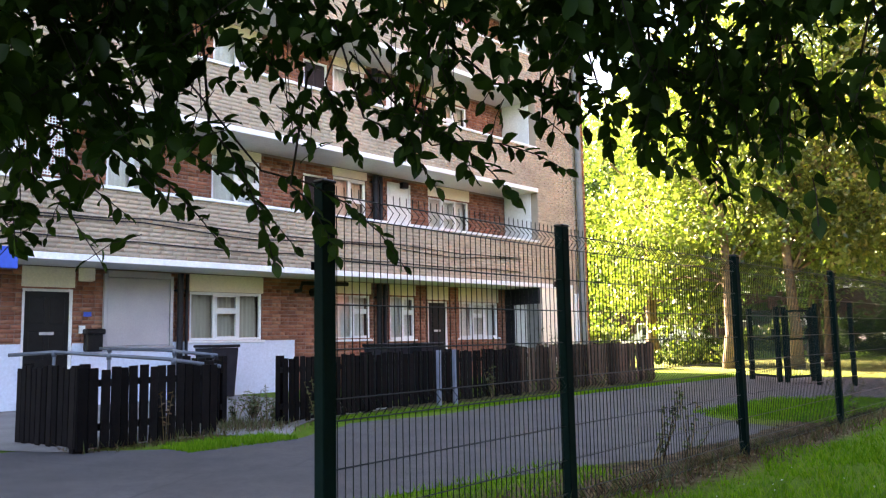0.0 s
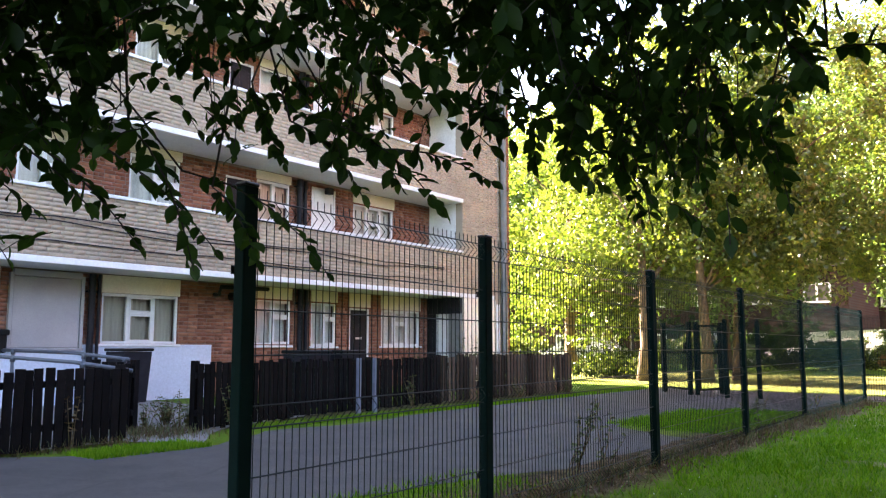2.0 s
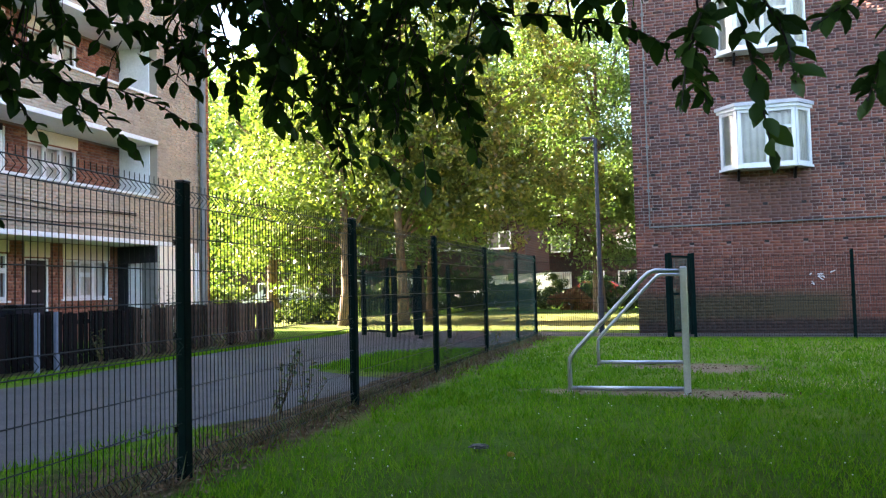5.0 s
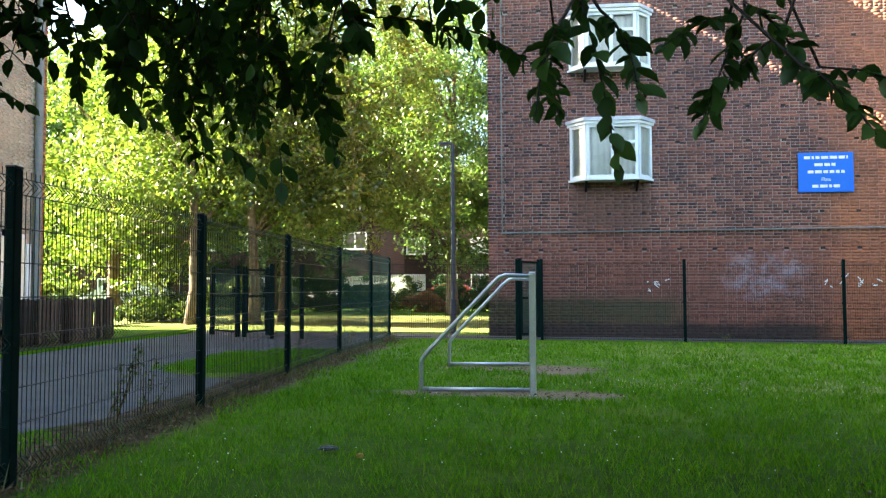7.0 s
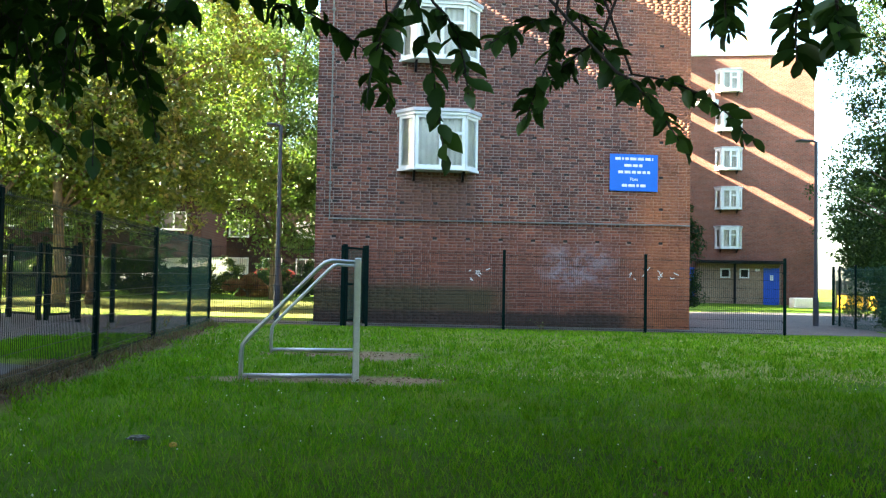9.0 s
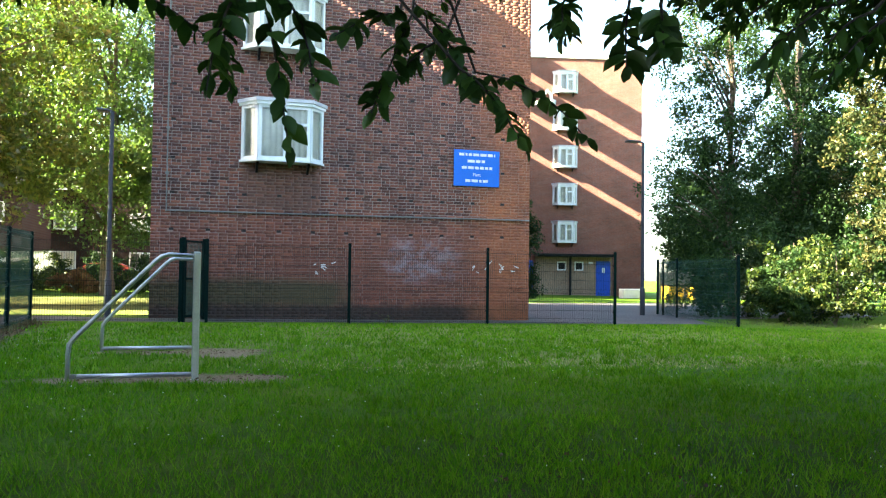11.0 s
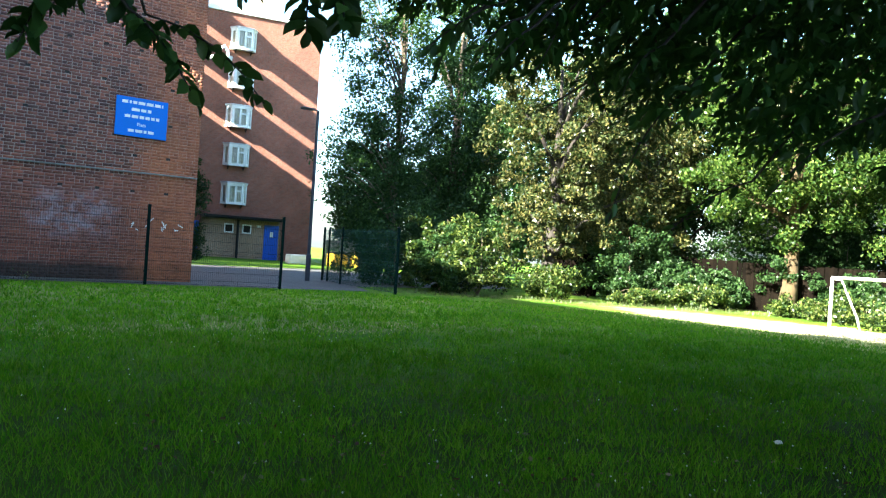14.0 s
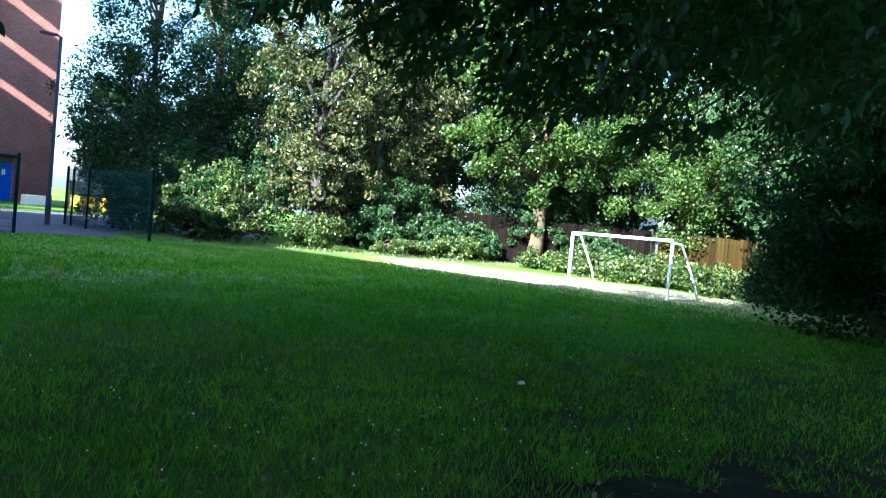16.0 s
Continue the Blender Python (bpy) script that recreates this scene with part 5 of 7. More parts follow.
for x, y, w in ((-9.95, 10.0, 0.62), (-9.98, 10.9, 0.62), (-13.2, 8.6, 0.62)):
    e = tagged(empty("wheelie_bin", Matrix.Translation((x - 0.6, y, gz(x, y)))), "dark plastic wheeled bin behind the fence", "bin", "bins")
    b = MB()
    b.add([(-0.24, -0.24, 0.06), (0.24, -0.24, 0.06), (0.24, 0.24, 0.06), (-0.24, 0.24, 0.06), (-0.29, -0.29, 0.98), (0.29, -0.29, 0.98), (0.29, 0.29, 0.98), (-0.29, 0.29, 0.98)],
          [(3, 2, 1, 0), (4, 5, 6, 7), (0, 1, 5, 4), (1, 2, 6, 5), (2, 3, 7, 6), (3, 0, 4, 7)])
    b.ob("body", M_PIPE, e)
    l = MB()
    l.box(-0.32, 0.32, -0.32, 0.32, 0.985, 1.04, 0.015)
    l.ob("lid", M_BLACK, e)
    for s in (-0.25, 0.25):
        q = MB()
        q.tube([(-0.3, s - 0.03, 0.1), (-0.3, s + 0.03, 0.1)], 0.1, 12)
        q.ob("wheel", M_TYRE, e)
for y in (10.05, 10.45):
    p = MB()
    p.box(-0.03, 0.03, -0.035, 0.035, 0.0, 0.92, 0.005)
    o = p.ob("pale_board", M_PALEBOARD)
    o.location = (-9.36, y, gz(-9.4, y))
    tagged(o, "pale painted upright board at the fence", "board", "pale boards")

# ramp handrail by the black door
hr = tagged(empty("handrail"), "grey tubular handrail on a ramp beside the door", "handrail")


def rail(pts, legs, r=0.024):
    mb = MB()
    mb.tube(pts, r, 8)
    mb.ob("rail", M_RAIL, hr, smooth=True)
    for x, y, z in legs:
        q = MB()
        q.tube([(x, y, gz(x, y) - 0.05), (x, y, z)], r * 0.9, 8)
        q.tube([(x, y, z - 0.05), (x, y, z + 0.02)], r * 1.35, 8)
        q.ob("leg", M_RAIL, hr, smooth=True)


rail([(-11.2, 3.95, 1.10), (-10.9, 4.4, 1.13), (-9.5, 5.2, 1.02), (-8.9, 5.6, 0.92)], [(-10.9, 4.4, 1.12), (-10.2, 4.8, 1.07), (-9.4, 5.25, 1.0)])
rail([(-12.2, 5.6, 1.16), (-10.9, 5.95, 1.12), (-9.88, 6.16, 1.04)], [(-12.0, 5.65, 1.15), (-10.7, 5.99, 1.09), (-9.95, 6.14, 1.04)])


# ---- goals ----
def goal_one():
    x0, y0, y1, h = 0.0, 9.27, 12.45, 1.37
    e = tagged(empty("football_goal"), "bare galvanised tube football goal with no net", "goal")
    for y in (y0, y1):
        g = gz(x0, y)
        p = MB()
        p.box(-0.038, 0.038, -0.038, 0.038, -0.05, h, 0.010)
        o = p.ob("post", M_ALU, e)
        o.location = (x0, y, g)
        s = MB()
        s.tube([(-0.02, y, g + h - 0.03), (-0.30, y, g + h - 0.015), (-0.37, y, g + h - 0.04), (-0.44, y, g + h - 0.10), (-1.20, y, g + 0.48), (-1.26, y, g + 0.40), (-1.27, y, g + 0.30), (-1.27, y, g + 0.0)], 0.026, 10)
        s.ob("side_stay", M_ALU, e, smooth=True)
        b = MB()
        b.tube([(-1.27, y, g + 0.06), (-0.03, y, g + 0.06)], 0.026, 10)
        b.ob("ground_bar", M_ALU, e, smooth=True)
    c = MB()
    c.box(-0.038, 0.038, y0 - 0.036, y1 + 0.036, h + 0.0, h + 0.07, 0.010)
    o = c.ob("crossbar", M_ALU, e)
    o.location = (x0, 0, gz(x0, 10.8) - 0.05)
    return e


goal_one()


def goal_two():
    a, b, h = Vector((21.7, 9.86)), Vector((18.5, 5.91)), 1.37
    d = (b - a).normalized()
    n = Vector((-d.y, d.x))
    if n.x < 0:
        n = -n
    e = tagged(empty("football_goal"), "sunlit white metal football goal with no net", "goal")
    for p in (a, b):
        g = gz(*p)
        q = MB()
        q.tube([(p.x, p.y, g - 0.05), (p.x, p.y, g + h)], 0.042, 10)
        q.ob("post", M_GOALWHITE, e, smooth=True)
        k = p + n * 0.72
        s = MB()
        s.tube([(p.x, p.y, g + h - 0.04), (p.x + n.x * 0.25, p.y + n.y * 0.25, g + h - 0.06), (k.x, k.y, g + 0.35), (k.x + n.x * 0.1, k.y + n.y * 0.1, g)], 0.028, 8)
        s.ob("side_stay", M_GOALWHITE, e, smooth=True)
        t = MB()
        t.tube([(p.x, p.y, g + 0.04), (k.x, k.y, g + 0.04)], 0.026, 8)
        t.ob("ground_bar", M_GOALWHITE, e, smooth=True)
    c = MB()
    c.tube([(a.x, a.y, gz(*a) + h), (b.x, b.y, gz(*b) + h)], 0.042, 10)
    c.ob("crossbar", M_GOALWHITE, e, smooth=True)


goal_two()


# ---- street lamps ----
def street_lamp(x, y, h, arm, label):
    e = tagged(empty("street_lamp", Matrix.Translation((x, y, gz(x, y)))), label, "street lamp")
    p = MB()
    p.tube([(0, 0, -0.1), (0, 0, 0.9), (0, 0, 0.92), (0, 0, h)], [0.085, 0.085, 0.062, 0.05], 12)
    p.ob("column", M_LAMP, e, smooth=False)
    d = MB()
    d.box(-0.035, 0.035, -0.095, -0.085, 0.35, 0.75, 0.004)
    d.ob("access_door", M_LAMP, e)
    a = MB()
    a.tube([(0, 0, h), (arm * 0.3, 0, h + 0.02)], 0.03, 8)
    a.ob("bracket", M_LAMP, e)
    k = MB()
    x0, x1 = sorted((arm * 0.25, arm))
    k.box(x0, x1, -0.13, 0.13, h - 0.02, h + 0.05, 0.02)
    k.ob("lamp_head", M_LAMP, e)
    return e


street_lamp(-2.03, 20.95, 4.95, -0.35, "dark grey street lamp column on the footpath")
street_lamp(14.15, 23.93, 5.75, -0.62, "dark grey street lamp column in the yard")
street_lamp(-12.3, 27.5, 5.6, 0.5, "pale grey street lamp column behind the trees")


# ---- parked cars ----
def car(x, y, turn, paint, label, van=False):
    e = tagged(empty("parked_car", Matrix.Translation((x, y, gz(x, y))) @ pose(0, 0, 0, 0, 0, turn)), label, "car")
    prof = [(-2.1, 0.35), (-2.1, 0.85), (-1.3, 0.95), (-0.6, 1.42), (0.9, 1.45), (1.75, 1.0), (2.1, 0.9), (2.1, 0.35)] if not van else \
           [(-2.3, 0.35), (-2.3, 0.95), (-1.6, 1.1), (-0.9, 1.85), (2.2, 1.95), (2.3, 1.8), (2.3, 0.35)]
    b = MB()
    n = len(prof)
    hw = [0.82 if z < 1.1 else 0.66 for _, z in prof]
    b.add([(u, -w, z) for (u, z), w in zip(prof, hw)] + [(u, w, z) for (u, z), w in zip(prof, hw)],
          [tuple(range(n)), tuple(reversed(range(n, 2 * n)))] + [(i, i + n, (i + 1) % n + n, (i + 1) % n) for i in range(n)])
    body = b.ob("body", paint, e)
    g = MB()
    g.box(-0.75, 0.85, -0.80, -0.69, 0.98, 1.36, 0.02)
    g.box(-0.75, 0.85, 0.69, 0.80, 0.98, 1.36, 0.02)
    g.ob("windows", M_BLACK, body)
    for u in (-1.35, 1.35):
        for s in (-0.78, 0.78):
            w = MB()
            w.tube([(u, s - 0.1, 0.31), (u, s + 0.1, 0.31)], 0.31, 16)
            t = w.ob("wheel", M_TYRE, e)
            r = MB()
            r.tube([(u, s - 0.105, 0.31), (u, s + 0.105, 0.31)], 0.19, 12)
            r.ob("rim", M_ALU, t)
    return e


car(-9.4, 46.2, 4, M_CARWHITE, "white parked van beyond the lawn", True)
car(-19.5, 37.5, 0, M_CARWHITE, "white parked car behind the hedge")
car(-14.3, 44.2, 0, M_CARDARK, "dark parked car beyond the lawn")
car(-4.9, 47.5, 0, M_CARRED, "dull red parked car beyond the lawn")


# ---- plants ----
def leaf_cloud(rng, centers, radii, per, size, flat=0.75, jitter=0.35, aspect=0.55):
    """Folded diamond leaves scattered in clumps: array (count, 4, 3) of corner points."""
    n = len(centers) * per
    c = np.repeat(centers, per, 0)
    r = np.repeat(radii, per)
    d = rng.normal(size=(n, 3))
    d /= np.linalg.norm(d, axis=1)[:, None]
    q = rng.uniform(0.15, 1.0, n) ** 0.6
    p = c + d * (r * q)[:, None] * np.array([1, 1, flat])
    ax = rng.normal(size=(n, 3))
    ax[:, 2] -= 0.35
    ax /= np.linalg.norm(ax, axis=1)[:, None]
    side = np.cross(ax, rng.normal(size=(n, 3)) + np.array([0, 0, 1.2]))
    side /= np.linalg.norm(side, axis=1)[:, None] + 1e-9
    s = size * rng.uniform(1 - jitter, 1 + jitter, n)
    nrm = np.cross(side, ax)
    V = np.zeros((n, 4, 3))
    V[:, 0] = p - ax * (s * 0.5)[:, None]
    V[:, 1] = p + side * (s * aspect * 0.5)[:, None] + nrm * (s * 0.10)[:, None]
    V[:, 2] = p + ax * (s * 0.5)[:, None]
    V[:, 3] = p - side * (s * aspect * 0.5)[:, None] + nrm * (s * 0.10)[:, None]
    return V


def crown_points(rng, n, center, rad, hollow=0.35):
    d = rng.normal(size=(n, 3))
    d /= np.linalg.norm(d, axis=1)[:, None]
    q = rng.uniform(hollow, 1.0, n) ** 0.7
    lump = 1 + 0.22 * np.sin(d[:, 0] * 5 + center[0]) * np.cos(d[:, 1] * 4 + d[:, 2] * 3)
    return np.array(center) + d * (q * lump)[:, None] * np.array(rad)


def tree(name, x, y, trunk_h, r0, crowns, clumps, per, leaf, mat, bark, label, clump_r=0.7, seed=1, lean=(0, 0), limbs=14):
    """Tapered trunk, limbs that reach into the crown, and clumps of leaves with gaps between."""
    rng = np.random.default_rng(seed)
    g = gz(x, y)
    e = tagged(empty(name, Matrix.Translation((x, y, g))), label, "tree" if "tree" in name else "shrub")
    tops = max(c[2] + r[2] * 0.5 for c, r in crowns)
    tr = MB()
    k = 9
    pts, rs = [], []
    for i in range(k):
        s = i / (k - 1)
        pts.append((lean[0] * s + 0.10 * math.sin(3 * s + seed) * (s > 0), lean[1] * s + 0.10 * math.cos(2.3 * s + seed) * (s > 0), -0.15 + (tops + 0.15) * s))
        rs.append(r0 * (1.25 if i == 0 else 1.0 - 0.85 * s))
    tr.tube(pts, rs, 10)
    tr.ob("trunk", bark, e, smooth=True)
    cs = np.concatenate([crown_points(rng, max(4, int(clumps * (r[0] * r[1] * r[2]) / sum(q[0] * q[1] * q[2] for _, q in crowns))), c, r) for c, r in crowns])
    for i in rng.choice(len(cs), min(limbs, len(cs)), replace=False):
        t = cs[i]
        s = min(0.9, max(trunk_h / tops, (t[2] - 1.2) / tops * 0.8))
        j = s * (k - 1)
        a = Vector(pts[int(j)]).lerp(Vector(pts[min(int(j) + 1, k - 1)]), j - int(j))
        T = Vector(t)
        m1 = a.lerp(T, 0.4) + Vector((0, 0, 0.35))
        m2 = a.lerp(T, 0.75) + Vector((rng.uniform(-0.2, 0.2), rng.uniform(-0.2, 0.2), 0.25))
        lm = MB()
        lm.tube([a, m1, m2, T], [r0 * 0.32, r0 * 0.22, r0 * 0.12, r0 * 0.04], 6)
        lm.ob("limb", bark, e, smooth=True)
    V = leaf_cloud(rng, cs, rng.uniform(0.6, 1.25, len(cs)) * clump_r, per, leaf)
    tagged(quad_mesh("crown", V, 4, mat, e), kind="stuff")
    return e


# plane trees beyond the end of the flats
tree("plane_tree", -10.8, 24.9, 2.8, 0.19, [((0.0, 1.2, 7.6), (3.3, 2.7, 5.2)), ((-1.6, 0.8, 4.0), (2.6, 2.0, 1.9)), ((-2.6, 1.6, 2.5), (2.2, 1.6, 1.5))], 350, 84, 0.165, M_LEAF_PLANE, M_PLANEBARK, "plane tree with sunlit yellow-green leaves and pale bark", 0.72, 1)
tree("plane_tree", -8.85, 25.3, 2.9, 0.18, [((0.4, 1.2, 8.2), (3.2, 2.7, 5.4)), ((1.4, 0.9, 4.4), (2.6, 1.9, 1.7)), ((1.6, 1.6, 3.3), (2.4, 1.7, 1.1))], 310, 84, 0.165, M_LEAF_PLANE, M_PLANEBARK, "plane tree with sunlit yellow-green leaves and pale bark", 0.72, 2, (-0.4, 0.2))
tree("plane_tree", -8.6, 27.6, 3.0, 0.20, [((1.8, 1.2, 8.6), (3.6, 3.2, 5.8)), ((3.2, 1.2, 4.9), (2.3, 2.0, 1.8)), ((3.4, 2.2, 4.7), (3.0, 2.0, 1.4))], 310, 84, 0.165, M_LEAF_PLANE, M_PLANEBARK, "plane tree with sunlit yellow-green leaves and pale bark", 0.76, 3, (0.6, 0.3))
tree("plane_tree", -15.5, 29.0, 2.4, 0.25, [((0, 0, 6.8), (4.6, 4.0, 5.0))], 190, 80, 0.19, M_LEAF_PLANE, M_PLANEBARK, "plane tree with sunlit yellow-green leaves and pale bark", 1.0, 4)
tree("lime_tree", -3.6, 37.0, 2.6, 0.28, [((0, 0, 9.0), (4.4, 4.0, 7.0)), ((1.0, -1, 5.8), (3.2, 2.6, 2.2)), ((2.0, -0.6, 3.6), (2.0, 2.0, 1.4))], 420, 170, 0.16, M_LEAF_LIME, M_BARK, "tall lime tree with bright green leaves", 1.0, 5)
tree("lime_tree", -12.5, 38.0, 2.6, 0.3, [((0, 0, 8.5), (5.5, 4.0, 6.5))], 260, 110, 0.25, M_LEAF_LIME, M_BARK, "tall lime tree with bright green leaves", 1.2, 6)
tree("lime_tree", -18.5, 38.5, 2.4, 0.3, [((0, 0, 9.0), (4.6, 3.6, 7.0))], 240, 100, 0.25, M_LEAF_LIME, M_BARK, "tall lime tree with bright green leaves", 1.2, 9)
tree("lime_tree", -24.0, 36.0, 2.0, 0.3, [((0, 0, 7.0), (6.0, 4.0, 6.5))], 240, 100, 0.28, M_LEAF_LIME, M_BARK, "tall lime tree with bright green leaves", 1.3, 7)
tree("lime_tree", 2.0, 44.0, 2.6, 0.3, [((0, 0, 8.0), (5.0, 4.0, 6.5))], 200, 100, 0.28, M_LEAF_LIME, M_BARK, "tall lime tree with bright green leaves", 1.3, 8)
# trees and shrubs along the far side of the field
tree("ash_tree", 19.6, 26.6, 2.5, 0.17, [((-0.7, 0, 9.6), (2.0, 2.2, 6.2)), ((-1.3, 0, 4.4), (2.5, 2.2, 2.8))], 340, 95, 0.13, M_LEAF_DARK, M_BARK, "slender ash tree with dark green leaves", 0.62, 11, limbs=34)
tree("sycamore_tree", 23.4, 27.6, 2.5, 0.3, [((0.2, 0, 6.4), (2.3, 2.4, 3.9)), ((1.4, 1, 11.4), (2.2, 2.4, 2.6)), ((-0.4, 0, 3.2), (2.2, 2.2, 2.0))], 330, 150, 0.14, M_LEAF_DARK, M_BARK, "shady sycamore tree with dark leaves", 0.8, 12)
tree("ivy_clad_tree", 21.3, 19.6, 1.2, 0.3, [((0, 0, 5.9), (2.8, 2.4, 4.2)), ((-0.6, 0, 2.6), (2.2, 1.8, 1.9)), ((2.2, -0.4, 4.4), (2.6, 2.2, 3.2))], 480, 95, 0.125, M_LEAF_IVY, M_TWIG, "ivy-clad tree with glossy sunlit leaves", 0.36, 13)
tree("ivy_clad_tree", 26.0, 19.4, 1.4, 0.3, [((0, 0, 6.4), (3.0, 2.8, 5.0)), ((0, 0, 2.6), (2.6, 2.2, 2.0))], 440, 95, 0.13, M_LEAF_IVY, M_TWIG, "ivy-clad tree with glossy sunlit leaves", 0.46, 14)
tree("maple_tree", 28.2, 14.4, 2.9, 0.30, [((0, 0, 7.2), (4.4, 4.2, 4.8)), ((-2.4, 0.5, 4.6), (2.4, 2.2, 1.4))], 430, 150, 0.14, M_LEAF_MAPLE, M_GOLDBARK, "maple tree with bright green leaves and sunlit trunk", 0.52, 15)
tree("maple_tree", 32.0, 9.6, 2.4, 0.24, [((0, 0, 7.2), (4.4, 4.4, 5.2)), ((-1.5, 0, 3.6), (2.6, 3.2, 1.6))], 420, 140, 0.14, M_LEAF_MAPLE, M_BARK, "maple tree with bright green leaves", 0.6, 16)
tree("maple_tree", 27.5, 3.6, 2.2, 0.24, [((0, 0, 6.6), (4.6, 4.4, 5.2)), ((-0.5, 0, 3.0), (3.0, 3.0, 1.8))], 460, 140, 0.14, M_LEAF_DARK, M_BARK, "maple tree with dark leaves", 0.6, 17)
tree("sycamore_tree", 33.0, 22.0, 2.4, 0.28, [((0, 0, 7.4), (5.5, 5.0, 5.5))], 280, 90, 0.26, M_LEAF_DARK, M_BARK, "shady sycamore tree with dark leaves", 1.1, 18)
tree("cypress_tree", 9.6, 23.2, 0.3, 0.1, [((0, 0, 2.0), (0.55, 0.55, 1.9))], 70, 120, 0.07, M_LEAF_DARK, M_BARK, "narrow dark green cypress beside the gable", 0.28, 19)


def shrub(x, y, rx, ry, h, leaf, mat, label, n=60, per=90, seed=1, name="bush"):
    """Several unequal shoots of leaves, none of them round."""
    q = random.Random(seed * 7 + 1)
    lobes = [((0, 0, h * 0.36), (rx, ry, h * 0.40))]
    for k in range(5):
        t = q.uniform(0.35, 1.0)
        lobes.append(((q.uniform(-0.9, 0.9) * rx, q.uniform(-0.9, 0.9) * ry, h * t * 0.55), (rx * q.uniform(0.25, 0.5), ry * q.uniform(0.25, 0.5), h * t * 0.5)))
    return tree(name, x, y, 0.15, 0.05, lobes, n, per, leaf, mat, M_BARK, label, min(rx, ry) * 0.27, seed, limbs=8)


# The shaded bush takes the dark leaf, its shade put into the colour.
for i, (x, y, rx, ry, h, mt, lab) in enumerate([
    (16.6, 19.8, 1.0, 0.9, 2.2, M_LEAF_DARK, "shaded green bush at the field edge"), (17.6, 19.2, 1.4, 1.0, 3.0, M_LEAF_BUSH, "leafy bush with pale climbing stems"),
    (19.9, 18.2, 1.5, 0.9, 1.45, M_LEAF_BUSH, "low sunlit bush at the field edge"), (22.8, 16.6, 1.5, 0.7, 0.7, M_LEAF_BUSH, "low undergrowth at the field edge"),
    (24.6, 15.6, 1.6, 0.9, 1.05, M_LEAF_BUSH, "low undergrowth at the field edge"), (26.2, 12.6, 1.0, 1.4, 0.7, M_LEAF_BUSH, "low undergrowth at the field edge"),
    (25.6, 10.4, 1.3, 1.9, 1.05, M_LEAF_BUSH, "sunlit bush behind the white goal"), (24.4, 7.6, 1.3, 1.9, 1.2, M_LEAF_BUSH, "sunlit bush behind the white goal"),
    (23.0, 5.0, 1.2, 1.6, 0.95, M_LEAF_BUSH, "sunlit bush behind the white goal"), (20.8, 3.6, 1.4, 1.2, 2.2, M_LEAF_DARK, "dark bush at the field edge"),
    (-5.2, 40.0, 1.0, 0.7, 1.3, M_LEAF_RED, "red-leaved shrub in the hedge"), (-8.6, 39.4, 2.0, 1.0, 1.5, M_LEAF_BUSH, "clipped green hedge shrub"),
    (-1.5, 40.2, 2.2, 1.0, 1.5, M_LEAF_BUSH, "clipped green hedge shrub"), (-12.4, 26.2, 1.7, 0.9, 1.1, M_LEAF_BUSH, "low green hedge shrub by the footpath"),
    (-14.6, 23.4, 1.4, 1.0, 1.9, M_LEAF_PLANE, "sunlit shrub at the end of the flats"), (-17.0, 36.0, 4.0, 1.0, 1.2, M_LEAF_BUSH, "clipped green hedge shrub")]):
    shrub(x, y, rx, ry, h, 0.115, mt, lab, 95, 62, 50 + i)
# taller understorey that closes the view below the crowns; its dark leaf colour carries shade
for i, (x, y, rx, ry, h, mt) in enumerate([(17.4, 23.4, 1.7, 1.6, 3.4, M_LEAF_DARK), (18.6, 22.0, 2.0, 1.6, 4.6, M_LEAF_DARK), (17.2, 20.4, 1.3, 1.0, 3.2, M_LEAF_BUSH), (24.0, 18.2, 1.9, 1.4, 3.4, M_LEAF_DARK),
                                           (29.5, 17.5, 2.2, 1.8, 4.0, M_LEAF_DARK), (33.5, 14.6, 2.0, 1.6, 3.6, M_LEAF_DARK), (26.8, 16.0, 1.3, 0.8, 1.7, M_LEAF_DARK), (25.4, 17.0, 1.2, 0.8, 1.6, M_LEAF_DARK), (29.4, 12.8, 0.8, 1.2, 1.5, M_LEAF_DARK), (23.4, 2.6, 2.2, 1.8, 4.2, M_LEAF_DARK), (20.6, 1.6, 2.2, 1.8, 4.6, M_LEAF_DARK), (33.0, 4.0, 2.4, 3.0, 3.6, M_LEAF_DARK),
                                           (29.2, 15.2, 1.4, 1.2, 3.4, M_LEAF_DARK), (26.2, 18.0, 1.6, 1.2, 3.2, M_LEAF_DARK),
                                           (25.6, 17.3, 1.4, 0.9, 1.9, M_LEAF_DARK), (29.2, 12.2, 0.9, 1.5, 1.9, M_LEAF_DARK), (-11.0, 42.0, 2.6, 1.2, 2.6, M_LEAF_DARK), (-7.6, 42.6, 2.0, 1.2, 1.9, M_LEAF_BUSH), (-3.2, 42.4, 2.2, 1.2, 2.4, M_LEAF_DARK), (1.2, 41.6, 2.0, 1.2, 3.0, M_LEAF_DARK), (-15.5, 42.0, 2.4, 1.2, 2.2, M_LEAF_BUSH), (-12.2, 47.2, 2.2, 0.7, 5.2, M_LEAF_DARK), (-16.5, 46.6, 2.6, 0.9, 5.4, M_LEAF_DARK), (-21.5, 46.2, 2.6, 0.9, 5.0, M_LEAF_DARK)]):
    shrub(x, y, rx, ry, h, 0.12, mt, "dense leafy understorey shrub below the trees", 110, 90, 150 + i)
# The next two lime trees are added to shade the distant houses.
tree("lime_tree", -33.0, 50.0, 2.6, 0.35, [((0, 0, 9.5), (7.0, 5.5, 8.0))], 260, 80, 0.35, M_LEAF_LIME, M_BARK, "tall lime tree with bright green leaves", 1.5, 171)
